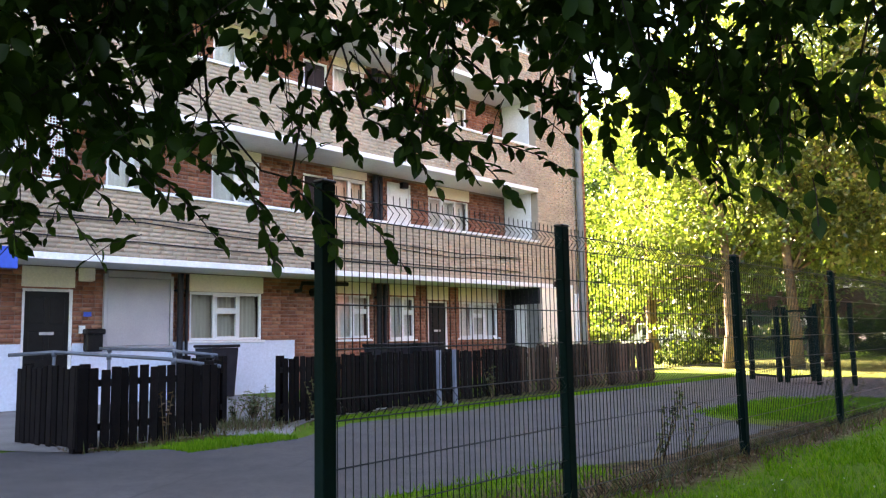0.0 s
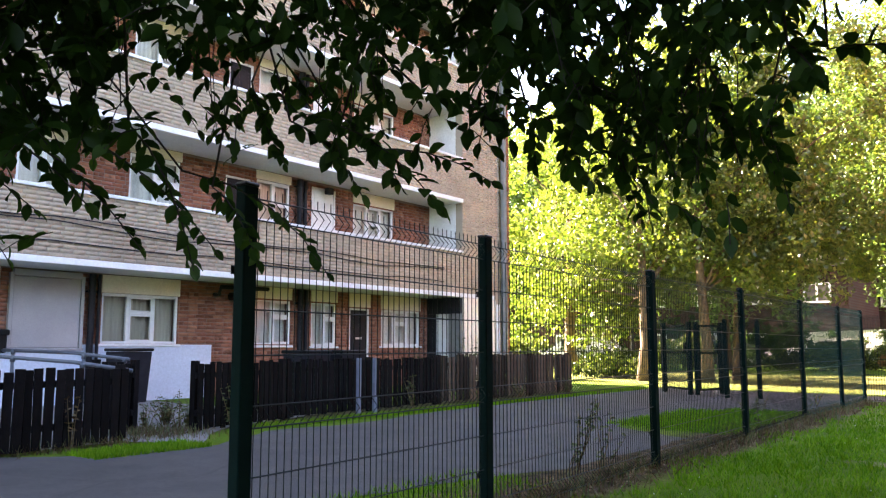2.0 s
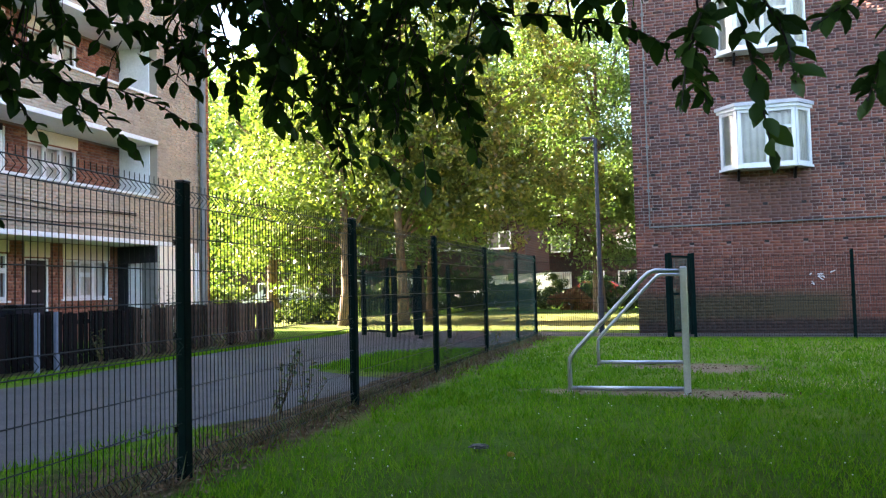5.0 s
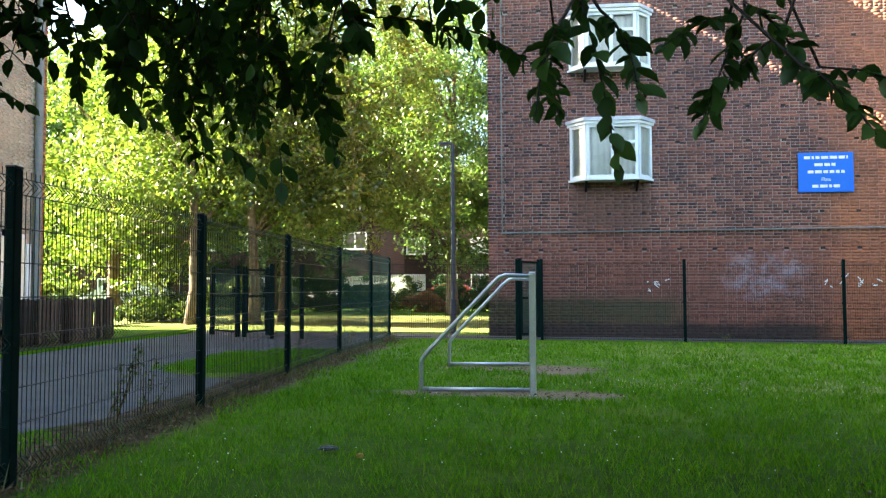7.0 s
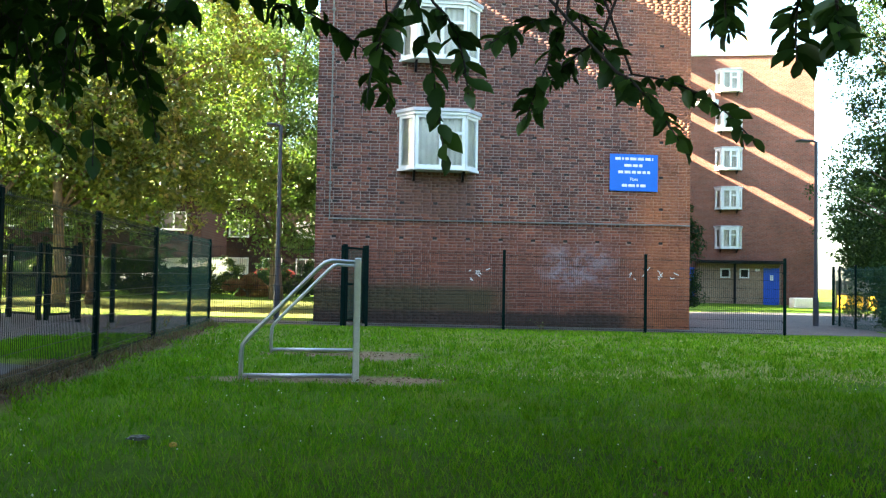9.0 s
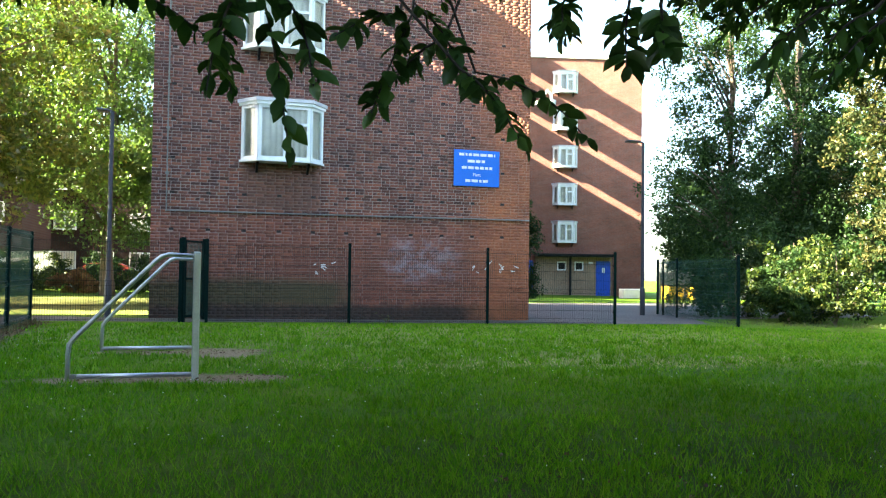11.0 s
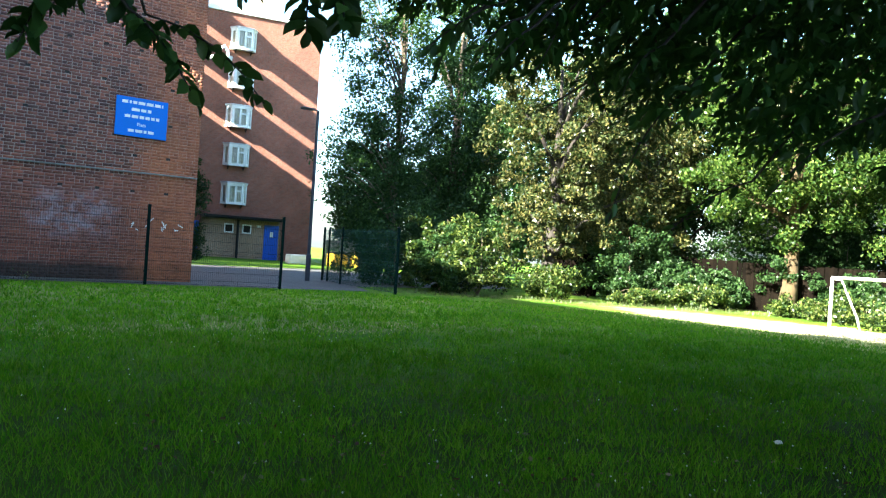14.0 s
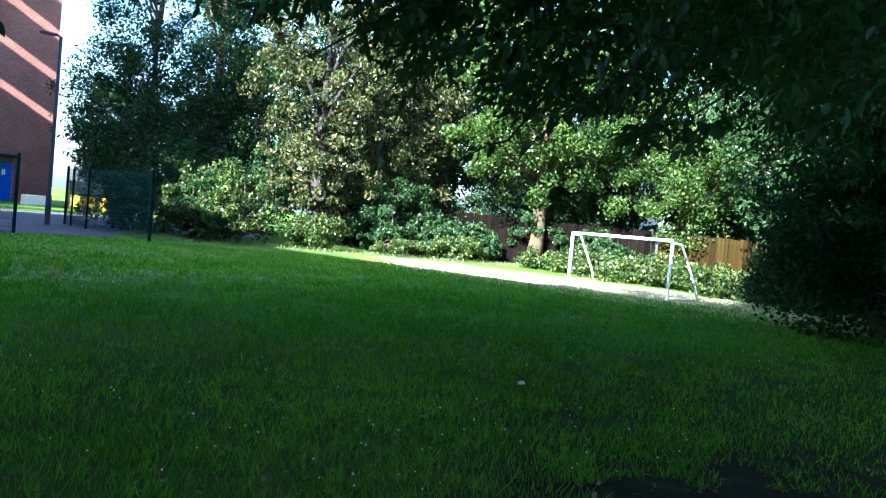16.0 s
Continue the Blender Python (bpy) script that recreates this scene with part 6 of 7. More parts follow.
tree("lime_tree", -30.0, 60.0, 2.6, 0.35, [((0, 0, 9.5), (7.0, 5.5, 8.0))], 260, 80, 0.35, M_LEAF_LIME, M_BARK, "tall lime tree with bright green leaves", 1.5, 172)
tree("lime_tree", -20.0, 53.5, 2.6, 0.35, [((0, 0, 9.0), (6.0, 3.5, 7.5))], 260, 80, 0.32, M_LEAF_LIME, M_BARK, "tall lime tree with bright green leaves", 1.4, 173)
tree("lime_tree", -9.5, 52.5, 2.6, 0.35, [((0, 0, 12.0), (6.0, 3.0, 6.0))], 240, 80, 0.32, M_LEAF_LIME, M_BARK, "tall lime tree with bright green leaves", 1.4, 174)
for i, (x, y) in enumerate(((37.0, 17.0), (38.5, 9.0), (36.0, 0.5), (30.0, 24.5), (34.5, 36.0))):
    tree("sycamore_tree", x, y, 2.0, 0.3, [((0, 0, 6.0), (3.0, 4.6, 5.6)), ((0, 0, 2.6), (2.6, 4.0, 2.2))], 220, 80, 0.3, M_LEAF_DARK, M_BARK, "shady sycamore tree with dark leaves", 1.1, 190 + i)
for i, (x, y) in enumerate(((33.6, 48.0), (38.0, 45.0))):
    tree("lime_tree", x, y, 1.6, 0.3, [((0, 0, 5.0), (3.6, 3.0, 4.2)), ((0, 0, 2.4), (3.2, 2.6, 2.0))], 220, 110, 0.24, M_LEAF_DARK, M_BARK, "dark green lime tree behind the yard", 1.0, 230 + i)
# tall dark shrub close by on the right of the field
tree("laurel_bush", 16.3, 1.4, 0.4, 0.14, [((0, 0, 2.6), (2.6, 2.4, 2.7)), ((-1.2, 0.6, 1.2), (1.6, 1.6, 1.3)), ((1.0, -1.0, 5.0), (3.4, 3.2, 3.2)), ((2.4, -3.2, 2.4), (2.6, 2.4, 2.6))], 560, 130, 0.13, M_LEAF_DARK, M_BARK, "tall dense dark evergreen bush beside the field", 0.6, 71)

# unseen shrubs added behind and beside the viewpoint to darken the foreground
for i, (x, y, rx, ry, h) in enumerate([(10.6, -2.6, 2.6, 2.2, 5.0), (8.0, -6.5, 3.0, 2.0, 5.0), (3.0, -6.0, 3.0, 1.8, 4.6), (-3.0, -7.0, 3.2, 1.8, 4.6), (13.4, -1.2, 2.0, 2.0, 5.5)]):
    shrub(x, y, rx, ry, h, 0.2, M_LEAF_DARK, "dense dark evergreen shrub, unseen and added to darken the foreground", 120, 110, 250 + i)

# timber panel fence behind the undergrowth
# This stretch takes the boards darkened for shade; the next is the golden one.
board_fence([(23.0, 21.5), (27.6, 16.0), (30.8, 10.5)], 1.75, M_SHADEWOOD, "weathered brown timber panel fence behind the trees, shade put into its colour", 0.004, 0.14, seed=8)
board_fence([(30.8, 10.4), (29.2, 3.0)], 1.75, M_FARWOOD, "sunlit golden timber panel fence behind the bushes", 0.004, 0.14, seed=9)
board_fence([(29.6, 48.2), (36.0, 43.6)], 1.7, M_SLAB, "grey timber panel fence behind the yard bins", 0.004, 0.14, seed=10)
for x, y in ((25.8, 40.4), (27.1, 39.9)):
    e = tagged(empty("recycling_bin", Matrix.Translation((x, y, gz(x, y)))), "yellow plastic recycling bin in the yard", "bin", "recycling bins")
    b = MB()
    b.box(-0.5, 0.5, -0.4, 0.4, 0.1, 0.85, 0.05)
    b.ob("body", M_YELLOW, e)
    l = MB()
    l.box(-0.54, 0.54, -0.44, 0.44, 0.85, 0.95, 0.04)
    l.ob("lid", M_BLACK, e)
bn = tagged(empty("yard_bench", Matrix.Translation((25.2, 44.0, gz(25.2, 44)))), "pale concrete block bench by the far wall", "bench")
b = MB()
b.box(-0.65, 0.65, -0.3, 0.3, 0.0, 0.6, 0.05)
b.ob("body", M_PALE, bn)

# ---- brick by brick: the stretch of gable seen closest ----
unit = {}
rng = random.Random(77)
for a, b, c, d in near_r:
    key = (round(b - a, 3), round(d - c, 3))
    if key not in unit:
        m = MB()
        m.box(0, key[0], 0, key[1], -0.022, 0.0)
        me = bpy.data.meshes.new("brick")
        me.from_pydata(m.v, [], m.f)
        me.materials.append(M_RED_ONE)
        me.update()
        unit[key] = me
    ob = new("brick", unit[key])
    ob.parent = gable
    ob.location = (a, c, rng.uniform(-0.0106, -0.0098))

cam_arm = MB()
cam_arm.tube([(8.70, 5.85, 0.02), (8.85, 5.9, 0.25), (8.95, 6.1, 0.3), (9.05, 6.2, 0.3), (9.15, 6.1, 0.3), (9.17, 5.92, 0.3)], 0.045, 8)
cam_arm.tube([(9.17, 5.95, 0.3), (9.17, 5.72, 0.3)], [0.13, 0.10], 10)
cam_arm.ob("security_camera", M_WHITE, block_b, "white swan-neck security camera on the corner")

# unseen screen added behind the gable block; its gaps let sun stripes through
scr = tagged(empty("stripe_screen"), "unseen slotted screen added to cast sun stripes", "building")
prev = -0.5
for k, (lo, hi) in enumerate(((11.7, 12.3), (14.35, 15.0), (17.0, 17.7), (19.3, 19.31))):
    m = MB()
    m.box(17.6, 17.8, 43.0, 56.0, prev, lo)
    m.ob("screen_slab", M_FARBRICK, scr)
    prev = hi
for y in (43.0, 55.8):
    m = MB()
    m.box(17.8, 18.0, y, y + 0.2, -0.5, 19.3)
    m.ob("pier", M_FARBRICK, scr)

# ---- overhanging tree over the viewpoint ----
LEAF_TRI = [(0, 4, 1), (1, 4, 5), (1, 5, 2), (2, 5, 6), (2, 6, 3), (0, 1, 7), (1, 8, 7), (1, 2, 8), (2, 9, 8), (2, 3, 9)]
LEAF_U = np.array([0, 0.36, 0.7, 1.0, 0.17, 0.46, 0.78, 0.17, 0.46, 0.78])
LEAF_S = np.array([0, 0, 0, 0, 0.19, 0.29, 0.19, -0.19, -0.29, -0.19])
LEAF_Z = np.array([0, -0.02, -0.07, -0.17, 0.05, 0.05, 0.0, 0.05, 0.05, 0.0])


def leaf_frame(rg, at_, way):
    """Axes of a hanging leaf: along, across, face."""
    w = Vector(way).normalized()
    s = w.cross(Vector((rg.gauss(0, 0.6), rg.gauss(0, 0.6), 1)))
    s.normalize()
    return w, s, s.cross(w)


def spray(rg, a, b, n, size, narrow=1.0):
    """A drooping twig from a to b and the leaves along it: twig points, then (place, along, across, face, length)."""
    A, B = Vector(a), Vector(b)
    L_ = (B - A).length
    bow = Vector((rg.uniform(-0.06, 0.06), rg.uniform(-0.06, 0.06), 0.10)) * L_ * 2
    pts = [A.lerp(B, s) + bow * (4 * s * (1 - s)) * 0.5 for s in (0, 0.25, 0.5, 0.75, 1.0)]
    d = (B - A).normalized()
    side = d.cross(Vector((0, 0, 1)))
    side = side.normalized() if side.length > 0.15 else Vector((rg.uniform(-1, 1), rg.uniform(-1, 1), 0)).normalized()
    out = []
    for i in range(n):
        s = 0.1 + 0.9 * (i + rg.uniform(-0.3, 0.3)) / n
        s = min(max(s, 0.02), 1.0)
        j = min(int(s * 4), 3)
        p = pts[j].lerp(pts[j + 1], s * 4 - j)
        sg_ = 1 if i % 2 else -1
        sd0 = Matrix.Rotation(rg.uniform(-1.1, 1.1), 3, d) @ side
        way = sd0 * sg_ * rg.uniform(0.6, 1.2) + d * rg.uniform(0.1, 0.8) + Vector((rg.gauss(0, 0.3), rg.gauss(0, 0.3), -rg.uniform(0.0, 0.7)))
        if i == n - 1:
            way = d + Vector((0, 0, -0.3))
        w, sd, f = leaf_frame(rg, p, way)
        out.append((p, w, sd, f, size * rg.uniform(0.7, 1.2) * (0.75 if i > n - 3 else 1.0)))
    return pts, out


def leaves_mesh(name, items, mat, parent, narrow=1.0):
    P = np.array([i[0] for i in items])
    W = np.array([i[1] for i in items])
    S = np.array([i[2] for i in items])
    F = np.array([i[3] for i in items])
    s = np.array([i[4] for i in items])
    V = P[:, None] + (W[:, None] * LEAF_U[None, :, None] + S[:, None] * (LEAF_S * narrow)[None, :, None] + F[:, None] * LEAF_Z[None, :, None]) * s[:, None, None]
    return tagged(strip_mesh(name, V, LEAF_TRI, mat, parent), kind="stuff")


near_tree = tagged(empty("cherry_tree", Matrix.Translation((0, 0, 0))), "cherry tree with drooping dark green leaves overhead", "tree")
tr = MB()
tr.tube([(-1.6, -2.6, -0.1), (-1.5, -2.5, 0.6), (-1.45, -2.4, 1.6), (-1.35, -2.2, 2.6), (-1.3, -2.0, 3.6), (-1.2, -1.8, 4.6)], [0.26, 0.2, 0.18, 0.16, 0.12, 0.07], 12)
tr.ob("trunk", M_BARK, near_tree, smooth=True)
for x, y, z in ((-3.2, 0.9, 3.0), (-2.4, 1.9, 3.0), (-1.4, 2.6, 3.05), (-0.3, 2.7, 3.05), (0.6, 2.2, 2.9), (-0.9, 0.8, 3.6), (1.4, 1.4, 3.1), (-3.8, -0.8, 3.2), (0.8, -0.6, 3.5)):
    lm = MB()
    A, B = Vector((-1.35, -2.15, 2.7)), Vector((x, y, z))
    lm.tube([A, A.lerp(B, 0.35) + Vector((0, 0, 0.5)), A.lerp(B, 0.7) + Vector((0, 0, 0.45)), B], [0.08, 0.055, 0.035, 0.012], 8)
    lm.ob("limb", M_BARK, near_tree, smooth=True)

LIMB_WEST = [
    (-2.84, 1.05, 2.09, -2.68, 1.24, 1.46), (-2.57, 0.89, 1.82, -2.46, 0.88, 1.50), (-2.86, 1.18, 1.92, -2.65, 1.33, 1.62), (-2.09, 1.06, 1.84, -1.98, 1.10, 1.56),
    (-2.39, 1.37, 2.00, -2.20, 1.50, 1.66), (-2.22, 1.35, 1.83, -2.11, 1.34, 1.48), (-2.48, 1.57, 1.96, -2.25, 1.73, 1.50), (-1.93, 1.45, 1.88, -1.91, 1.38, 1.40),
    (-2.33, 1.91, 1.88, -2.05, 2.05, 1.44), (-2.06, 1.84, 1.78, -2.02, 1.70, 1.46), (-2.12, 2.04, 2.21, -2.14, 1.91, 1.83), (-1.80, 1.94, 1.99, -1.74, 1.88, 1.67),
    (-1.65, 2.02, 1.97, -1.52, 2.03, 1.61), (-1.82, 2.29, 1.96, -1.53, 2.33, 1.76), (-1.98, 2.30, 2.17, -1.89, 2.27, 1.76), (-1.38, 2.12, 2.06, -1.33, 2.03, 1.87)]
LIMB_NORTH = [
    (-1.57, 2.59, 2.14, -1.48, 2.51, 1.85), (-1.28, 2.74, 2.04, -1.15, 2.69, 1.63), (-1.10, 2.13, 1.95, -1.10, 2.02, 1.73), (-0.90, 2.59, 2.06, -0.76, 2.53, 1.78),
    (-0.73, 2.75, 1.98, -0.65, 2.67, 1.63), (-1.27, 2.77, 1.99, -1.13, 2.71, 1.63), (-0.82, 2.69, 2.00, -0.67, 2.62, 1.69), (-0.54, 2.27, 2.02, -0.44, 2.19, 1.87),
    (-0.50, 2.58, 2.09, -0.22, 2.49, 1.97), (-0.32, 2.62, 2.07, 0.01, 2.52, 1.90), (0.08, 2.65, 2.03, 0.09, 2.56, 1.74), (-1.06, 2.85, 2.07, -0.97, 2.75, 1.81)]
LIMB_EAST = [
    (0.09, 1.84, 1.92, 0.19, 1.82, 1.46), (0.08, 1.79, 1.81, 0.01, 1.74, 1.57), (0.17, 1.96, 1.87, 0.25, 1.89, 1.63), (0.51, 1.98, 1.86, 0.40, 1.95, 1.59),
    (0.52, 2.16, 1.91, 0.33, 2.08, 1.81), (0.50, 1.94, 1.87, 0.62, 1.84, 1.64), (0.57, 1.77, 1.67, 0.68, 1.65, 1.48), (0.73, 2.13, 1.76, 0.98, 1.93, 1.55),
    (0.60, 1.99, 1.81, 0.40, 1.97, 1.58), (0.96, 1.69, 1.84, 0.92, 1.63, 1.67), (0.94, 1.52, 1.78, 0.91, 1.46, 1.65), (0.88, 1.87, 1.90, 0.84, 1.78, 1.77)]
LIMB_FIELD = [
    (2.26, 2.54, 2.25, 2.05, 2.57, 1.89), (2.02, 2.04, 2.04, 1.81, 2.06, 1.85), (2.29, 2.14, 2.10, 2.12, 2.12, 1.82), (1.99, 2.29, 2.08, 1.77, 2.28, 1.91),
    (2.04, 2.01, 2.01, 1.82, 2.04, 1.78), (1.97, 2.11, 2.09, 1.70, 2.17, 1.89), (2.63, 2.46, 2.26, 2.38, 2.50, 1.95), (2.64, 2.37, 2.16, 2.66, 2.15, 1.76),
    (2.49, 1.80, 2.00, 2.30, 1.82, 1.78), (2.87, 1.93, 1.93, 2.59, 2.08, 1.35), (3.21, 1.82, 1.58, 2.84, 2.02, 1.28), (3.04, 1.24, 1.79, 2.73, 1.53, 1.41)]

rg = random.Random(5)
leaf_me = bpy.data.meshes.new("leaf")
lv = np.stack([LEAF_U, LEAF_S, LEAF_Z], 1)
leaf_me.from_pydata([tuple(p) for p in lv], [], LEAF_TRI)
leaf_me.materials.append(M_LEAF_ONE)
leaf_me.polygons.foreach_set("use_smooth", [True] * len(leaf_me.polygons))
leaf_me.update()
joined, singles = [], 0
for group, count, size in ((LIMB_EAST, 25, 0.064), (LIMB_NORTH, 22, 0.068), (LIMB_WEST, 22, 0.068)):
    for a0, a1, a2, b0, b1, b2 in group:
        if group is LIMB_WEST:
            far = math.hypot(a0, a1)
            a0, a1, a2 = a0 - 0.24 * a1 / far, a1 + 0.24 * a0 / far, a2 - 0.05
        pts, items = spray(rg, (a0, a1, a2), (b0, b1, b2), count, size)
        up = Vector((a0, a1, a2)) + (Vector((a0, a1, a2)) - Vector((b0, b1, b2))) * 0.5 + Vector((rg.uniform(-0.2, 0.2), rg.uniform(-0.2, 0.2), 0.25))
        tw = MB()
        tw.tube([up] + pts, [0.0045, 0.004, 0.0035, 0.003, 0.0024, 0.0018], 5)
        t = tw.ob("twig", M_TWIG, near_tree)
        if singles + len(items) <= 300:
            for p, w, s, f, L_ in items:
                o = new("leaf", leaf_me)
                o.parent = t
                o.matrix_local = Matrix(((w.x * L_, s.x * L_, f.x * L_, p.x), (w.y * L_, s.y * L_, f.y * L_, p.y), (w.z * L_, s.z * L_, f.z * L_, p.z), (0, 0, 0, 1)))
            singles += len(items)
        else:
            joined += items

# height of the canopy's lower edge, seen round from the viewpoint: bearing and rise, in degrees
SKIRT = [(-95, 10), (-71, 10.5), (-65, 15), (-58, 18), (-52, 18.5), (-46, 19), (-38, 19), (-31, 16.5), (-26, 13.8), (-18, 13.8), (-14, 16.5), (-8, 18.5), (-3, 19.5), (2, 18.5), (6, 20), (12, 20), (20, 20.5), (30, 19.5)]


def skirt(b):
    return float(np.interp(b, [p for p, _ in SKIRT], [q for _, q in SKIRT]))


twigs = MB()
for i in range(5200):
    b = rg.uniform(-76, -57) if i % 11 == 0 else rg.uniform(-35, -21) if i % 14 == 1 else rg.uniform(-96, 32)
    ragged = 1.8 * math.sin(b * 0.62 + 1) + 1.3 * math.sin(b * 1.37) + 0.8 * math.sin(b * 2.9)
    e = skirt(b) + ragged + 27 * rg.random() ** 0.95
    lump = math.sin(b * 0.43 + e * 0.31) * math.cos(e * 0.52 - b * 0.17 + 1) + 0.5 * math.sin(b * 1.1 - e * 0.7)
    if lump < -0.5 and e < skirt(b) + (15 if b < -36 else 6) or b > -34 and rg.random() < 0.25:
        continue
    d = rg.uniform(2.0, 4.0)
    ch = math.cos(radians(e)) * d
    tip = Vector((math.sin(radians(b)) * ch, math.cos(radians(b)) * ch, 1.2 + math.sin(radians(e)) * d))
    sway = rg.uniform(0, 2 * math.pi)
    top = tip + Vector((math.cos(sway) * rg.uniform(0.05, 0.32), math.sin(sway) * rg.uniform(0.05, 0.32), rg.uniform(0.08, 0.34)))
    pts, items = spray(rg, top, tip, rg.randint(8, 11), rg.uniform(0.054, 0.078))
    joined += items
    if rg.random() < 0.3:
        twigs.tube(pts[::2], 0.0018, 3, False)
# ragged clusters that hang below the main mass
for i in range(30):
    bc = rg.uniform(-75, -38) if i < 18 else rg.uniform(-38, -12)
    ec = skirt(bc) - rg.uniform(0.5, 6.0 if i < 18 else 4.5)
    dc = rg.uniform(2.3, 3.4)
    for k in range(rg.randint(3, 7)):
        b, e, d = bc + rg.gauss(0, 1.6), ec + rg.gauss(0, 1.3), dc + rg.gauss(0, 0.15)
        ch = math.cos(radians(e)) * d
        tip = Vector((math.sin(radians(b)) * ch, math.cos(radians(b)) * ch, 1.2 + math.sin(radians(e)) * d))
        top = tip + Vector((rg.uniform(-0.16, 0.16), rg.uniform(-0.16, 0.16), rg.uniform(0.05, 0.22)))
        pts, items = spray(rg, top, tip, rg.randint(4, 7), rg.uniform(0.06, 0.085))
        joined += items
        twigs.tube(pts[::2], 0.0018, 3, False)
    stem = Vector((math.sin(radians(bc)) * dc, math.cos(radians(bc)) * dc, 1.2 + math.tan(radians(ec)) * dc))
    twigs.tube([stem + Vector((rg.uniform(-0.2, 0.2), rg.uniform(-0.2, 0.2), 0.75)), stem + Vector((rg.uniform(-0.06, 0.06), rg.uniform(-0.06, 0.06), 0.35)), stem], 0.0022, 3, False)
tagged(twigs.ob("twig_rest", M_TWIG, near_tree), kind="stuff")
leaves_mesh("leaves", joined, M_LEAF_NEAR, near_tree)
# upper crown overhead, coarser
rngn = np.random.default_rng(21)
cs = crown_points(rngn, 380, (-1.3, -0.6, 4.9), (4.6, 4.4, 1.9), 0.2)
cs = cs[cs[:, 2] > 3.6]
tagged(quad_mesh("crown", leaf_cloud(rngn, cs, rngn.uniform(0.5, 0.9, len(cs)), 60, 0.12), 4, M_LEAF_NEAR, near_tree), kind="stuff")

# Unseen leaf layer added above the view to shade the near grass.
cs = crown_points(rngn, 620, (3.5, 3.4, 5.6), (9.0, 4.6, 0.9), 0.0)
tagged(quad_mesh("shade_crown", leaf_cloud(rngn, cs, rngn.uniform(0.5, 0.9, len(cs)), 115, 0.13), 4, M_LEAF_NEAR, near_tree), kind="stuff")

# Another unseen layer, added to cut open sky off the near grass.
cs = crown_points(rngn, 380, (4.5, 6.4, 5.1), (7.5, 2.8, 0.6), 0.0)
tagged(quad_mesh("shade_crown_edge", leaf_cloud(rngn, cs, rngn.uniform(0.5, 0.8, len(cs)), 120, 0.13, 0.6), 4, M_LEAF_NEAR, near_tree), kind="stuff")

# second tree on the field side, with long narrow leaves on sloping boughs
field_tree = tagged(empty("hornbeam_tree", Matrix.Translation((0, 0, 0))), "shady tree with narrow drooping leaves over the field", "tree")
tr = MB()
tr.tube([(7.0, -4.2, -0.2), (6.9, -4.1, 1.0), (6.8, -3.9, 3.0), (6.6, -3.6, 5.5), (6.5, -3.4, 8.0)], [0.34, 0.27, 0.23, 0.16, 0.06], 12)
tr.ob("trunk", M_BARK, field_tree, smooth=True)
items_all = []
for i, (x, y, z, zz) in enumerate(((2.6, 3.4, 2.5, 4.4), (4.4, 4.2, 2.3, 4.3), (5.6, 3.2, 2.2, 4.0), (3.4, 2.2, 2.6, 4.4), (6.8, 3.2, 2.3, 3.9), (8.2, 2.2, 2.0, 3.6), (4.6, 1.8, 2.6, 4.2), (6.2, 1.6, 2.2, 3.8),
                                 (2.2, 2.2, 3.0, 4.8), (7.6, 4.4, 2.6, 4.2), (3.2, 4.6, 3.0, 4.8), (5.2, 5.2, 3.0, 4.6), (8.8, 0.8, 1.9, 3.6), (9.6, 3.4, 2.4, 4.2))):
    A, B = Vector((6.75, -3.8, 3.6)), Vector((x, y, z))
    mid1, mid2 = A.lerp(B, 0.4), A.lerp(B, 0.75)
    mid1.z, mid2.z = zz, zz * 0.55 + z * 0.45
    bo = MB()
    bo.tube([A, mid1, mid2, B], [0.07, 0.045, 0.025, 0.007], 6)
    bo.ob("bough", M_BARK, field_tree, smooth=True)
    for k in range(170):
        s = rg.uniform(0.35, 1.0)
        c = (mid1.lerp(mid2, (s - 0.4) / 0.35) if s < 0.75 else mid2.lerp(B, (s - 0.75) / 0.25))
        c = c + Vector((rg.gauss(0, 0.6), rg.gauss(0, 0.6), rg.gauss(0.15, 0.4)))
        tip = c + Vector((rg.uniform(-0.45, 0.15), rg.uniform(-0.2, 0.3), -rg.uniform(0.12, 0.45)))
        bear = math.degrees(math.atan2(tip.x, tip.y))
        rise = math.degrees(math.atan2(tip.z - 1.2, math.hypot(tip.x, tip.y)))
        if bear < 38 or rise < float(np.interp(bear, [38, 50, 58, 64, 72, 84], [18, 14, 10.5, 8, 6.5, 3.5])):
            continue
        items_all += spray(rg, c, tip, 11, 0.082)[1]
EAVES = [(30, 19), (36, 16.5), (44, 13), (50, 10.5), (56, 8.5), (62, 7.2), (70, 6.8), (80, 6), (96, 5)]
for i in range(4300):
    b = rg.uniform(31, 96)
    low = float(np.interp(b, [q for q, _ in EAVES], [q for _, q in EAVES])) + 1.5 * math.sin(b * 0.7) + 1.2 * math.sin(b * 1.9)
    e = low + 24 * rg.random() ** 1.1
    if b > 68 and rg.random() < 0.4 or math.sin(b * 0.5 + e * 0.35) * math.cos(e * 0.6 - b * 0.2) < -0.55 and e < low + 12:
        continue
    d = rg.uniform(3.0, 6.5)
    ch = math.cos(radians(e)) * d
    tip = Vector((math.sin(radians(b)) * ch, math.cos(radians(b)) * ch, 1.2 + math.sin(radians(e)) * d))
    top = tip + Vector((rg.uniform(0.0, 0.5), -rg.uniform(0.0, 0.35), rg.uniform(0.05, 0.35)))
    items_all += spray(rg, top, tip, 10, rg.uniform(0.065, 0.09))[1]
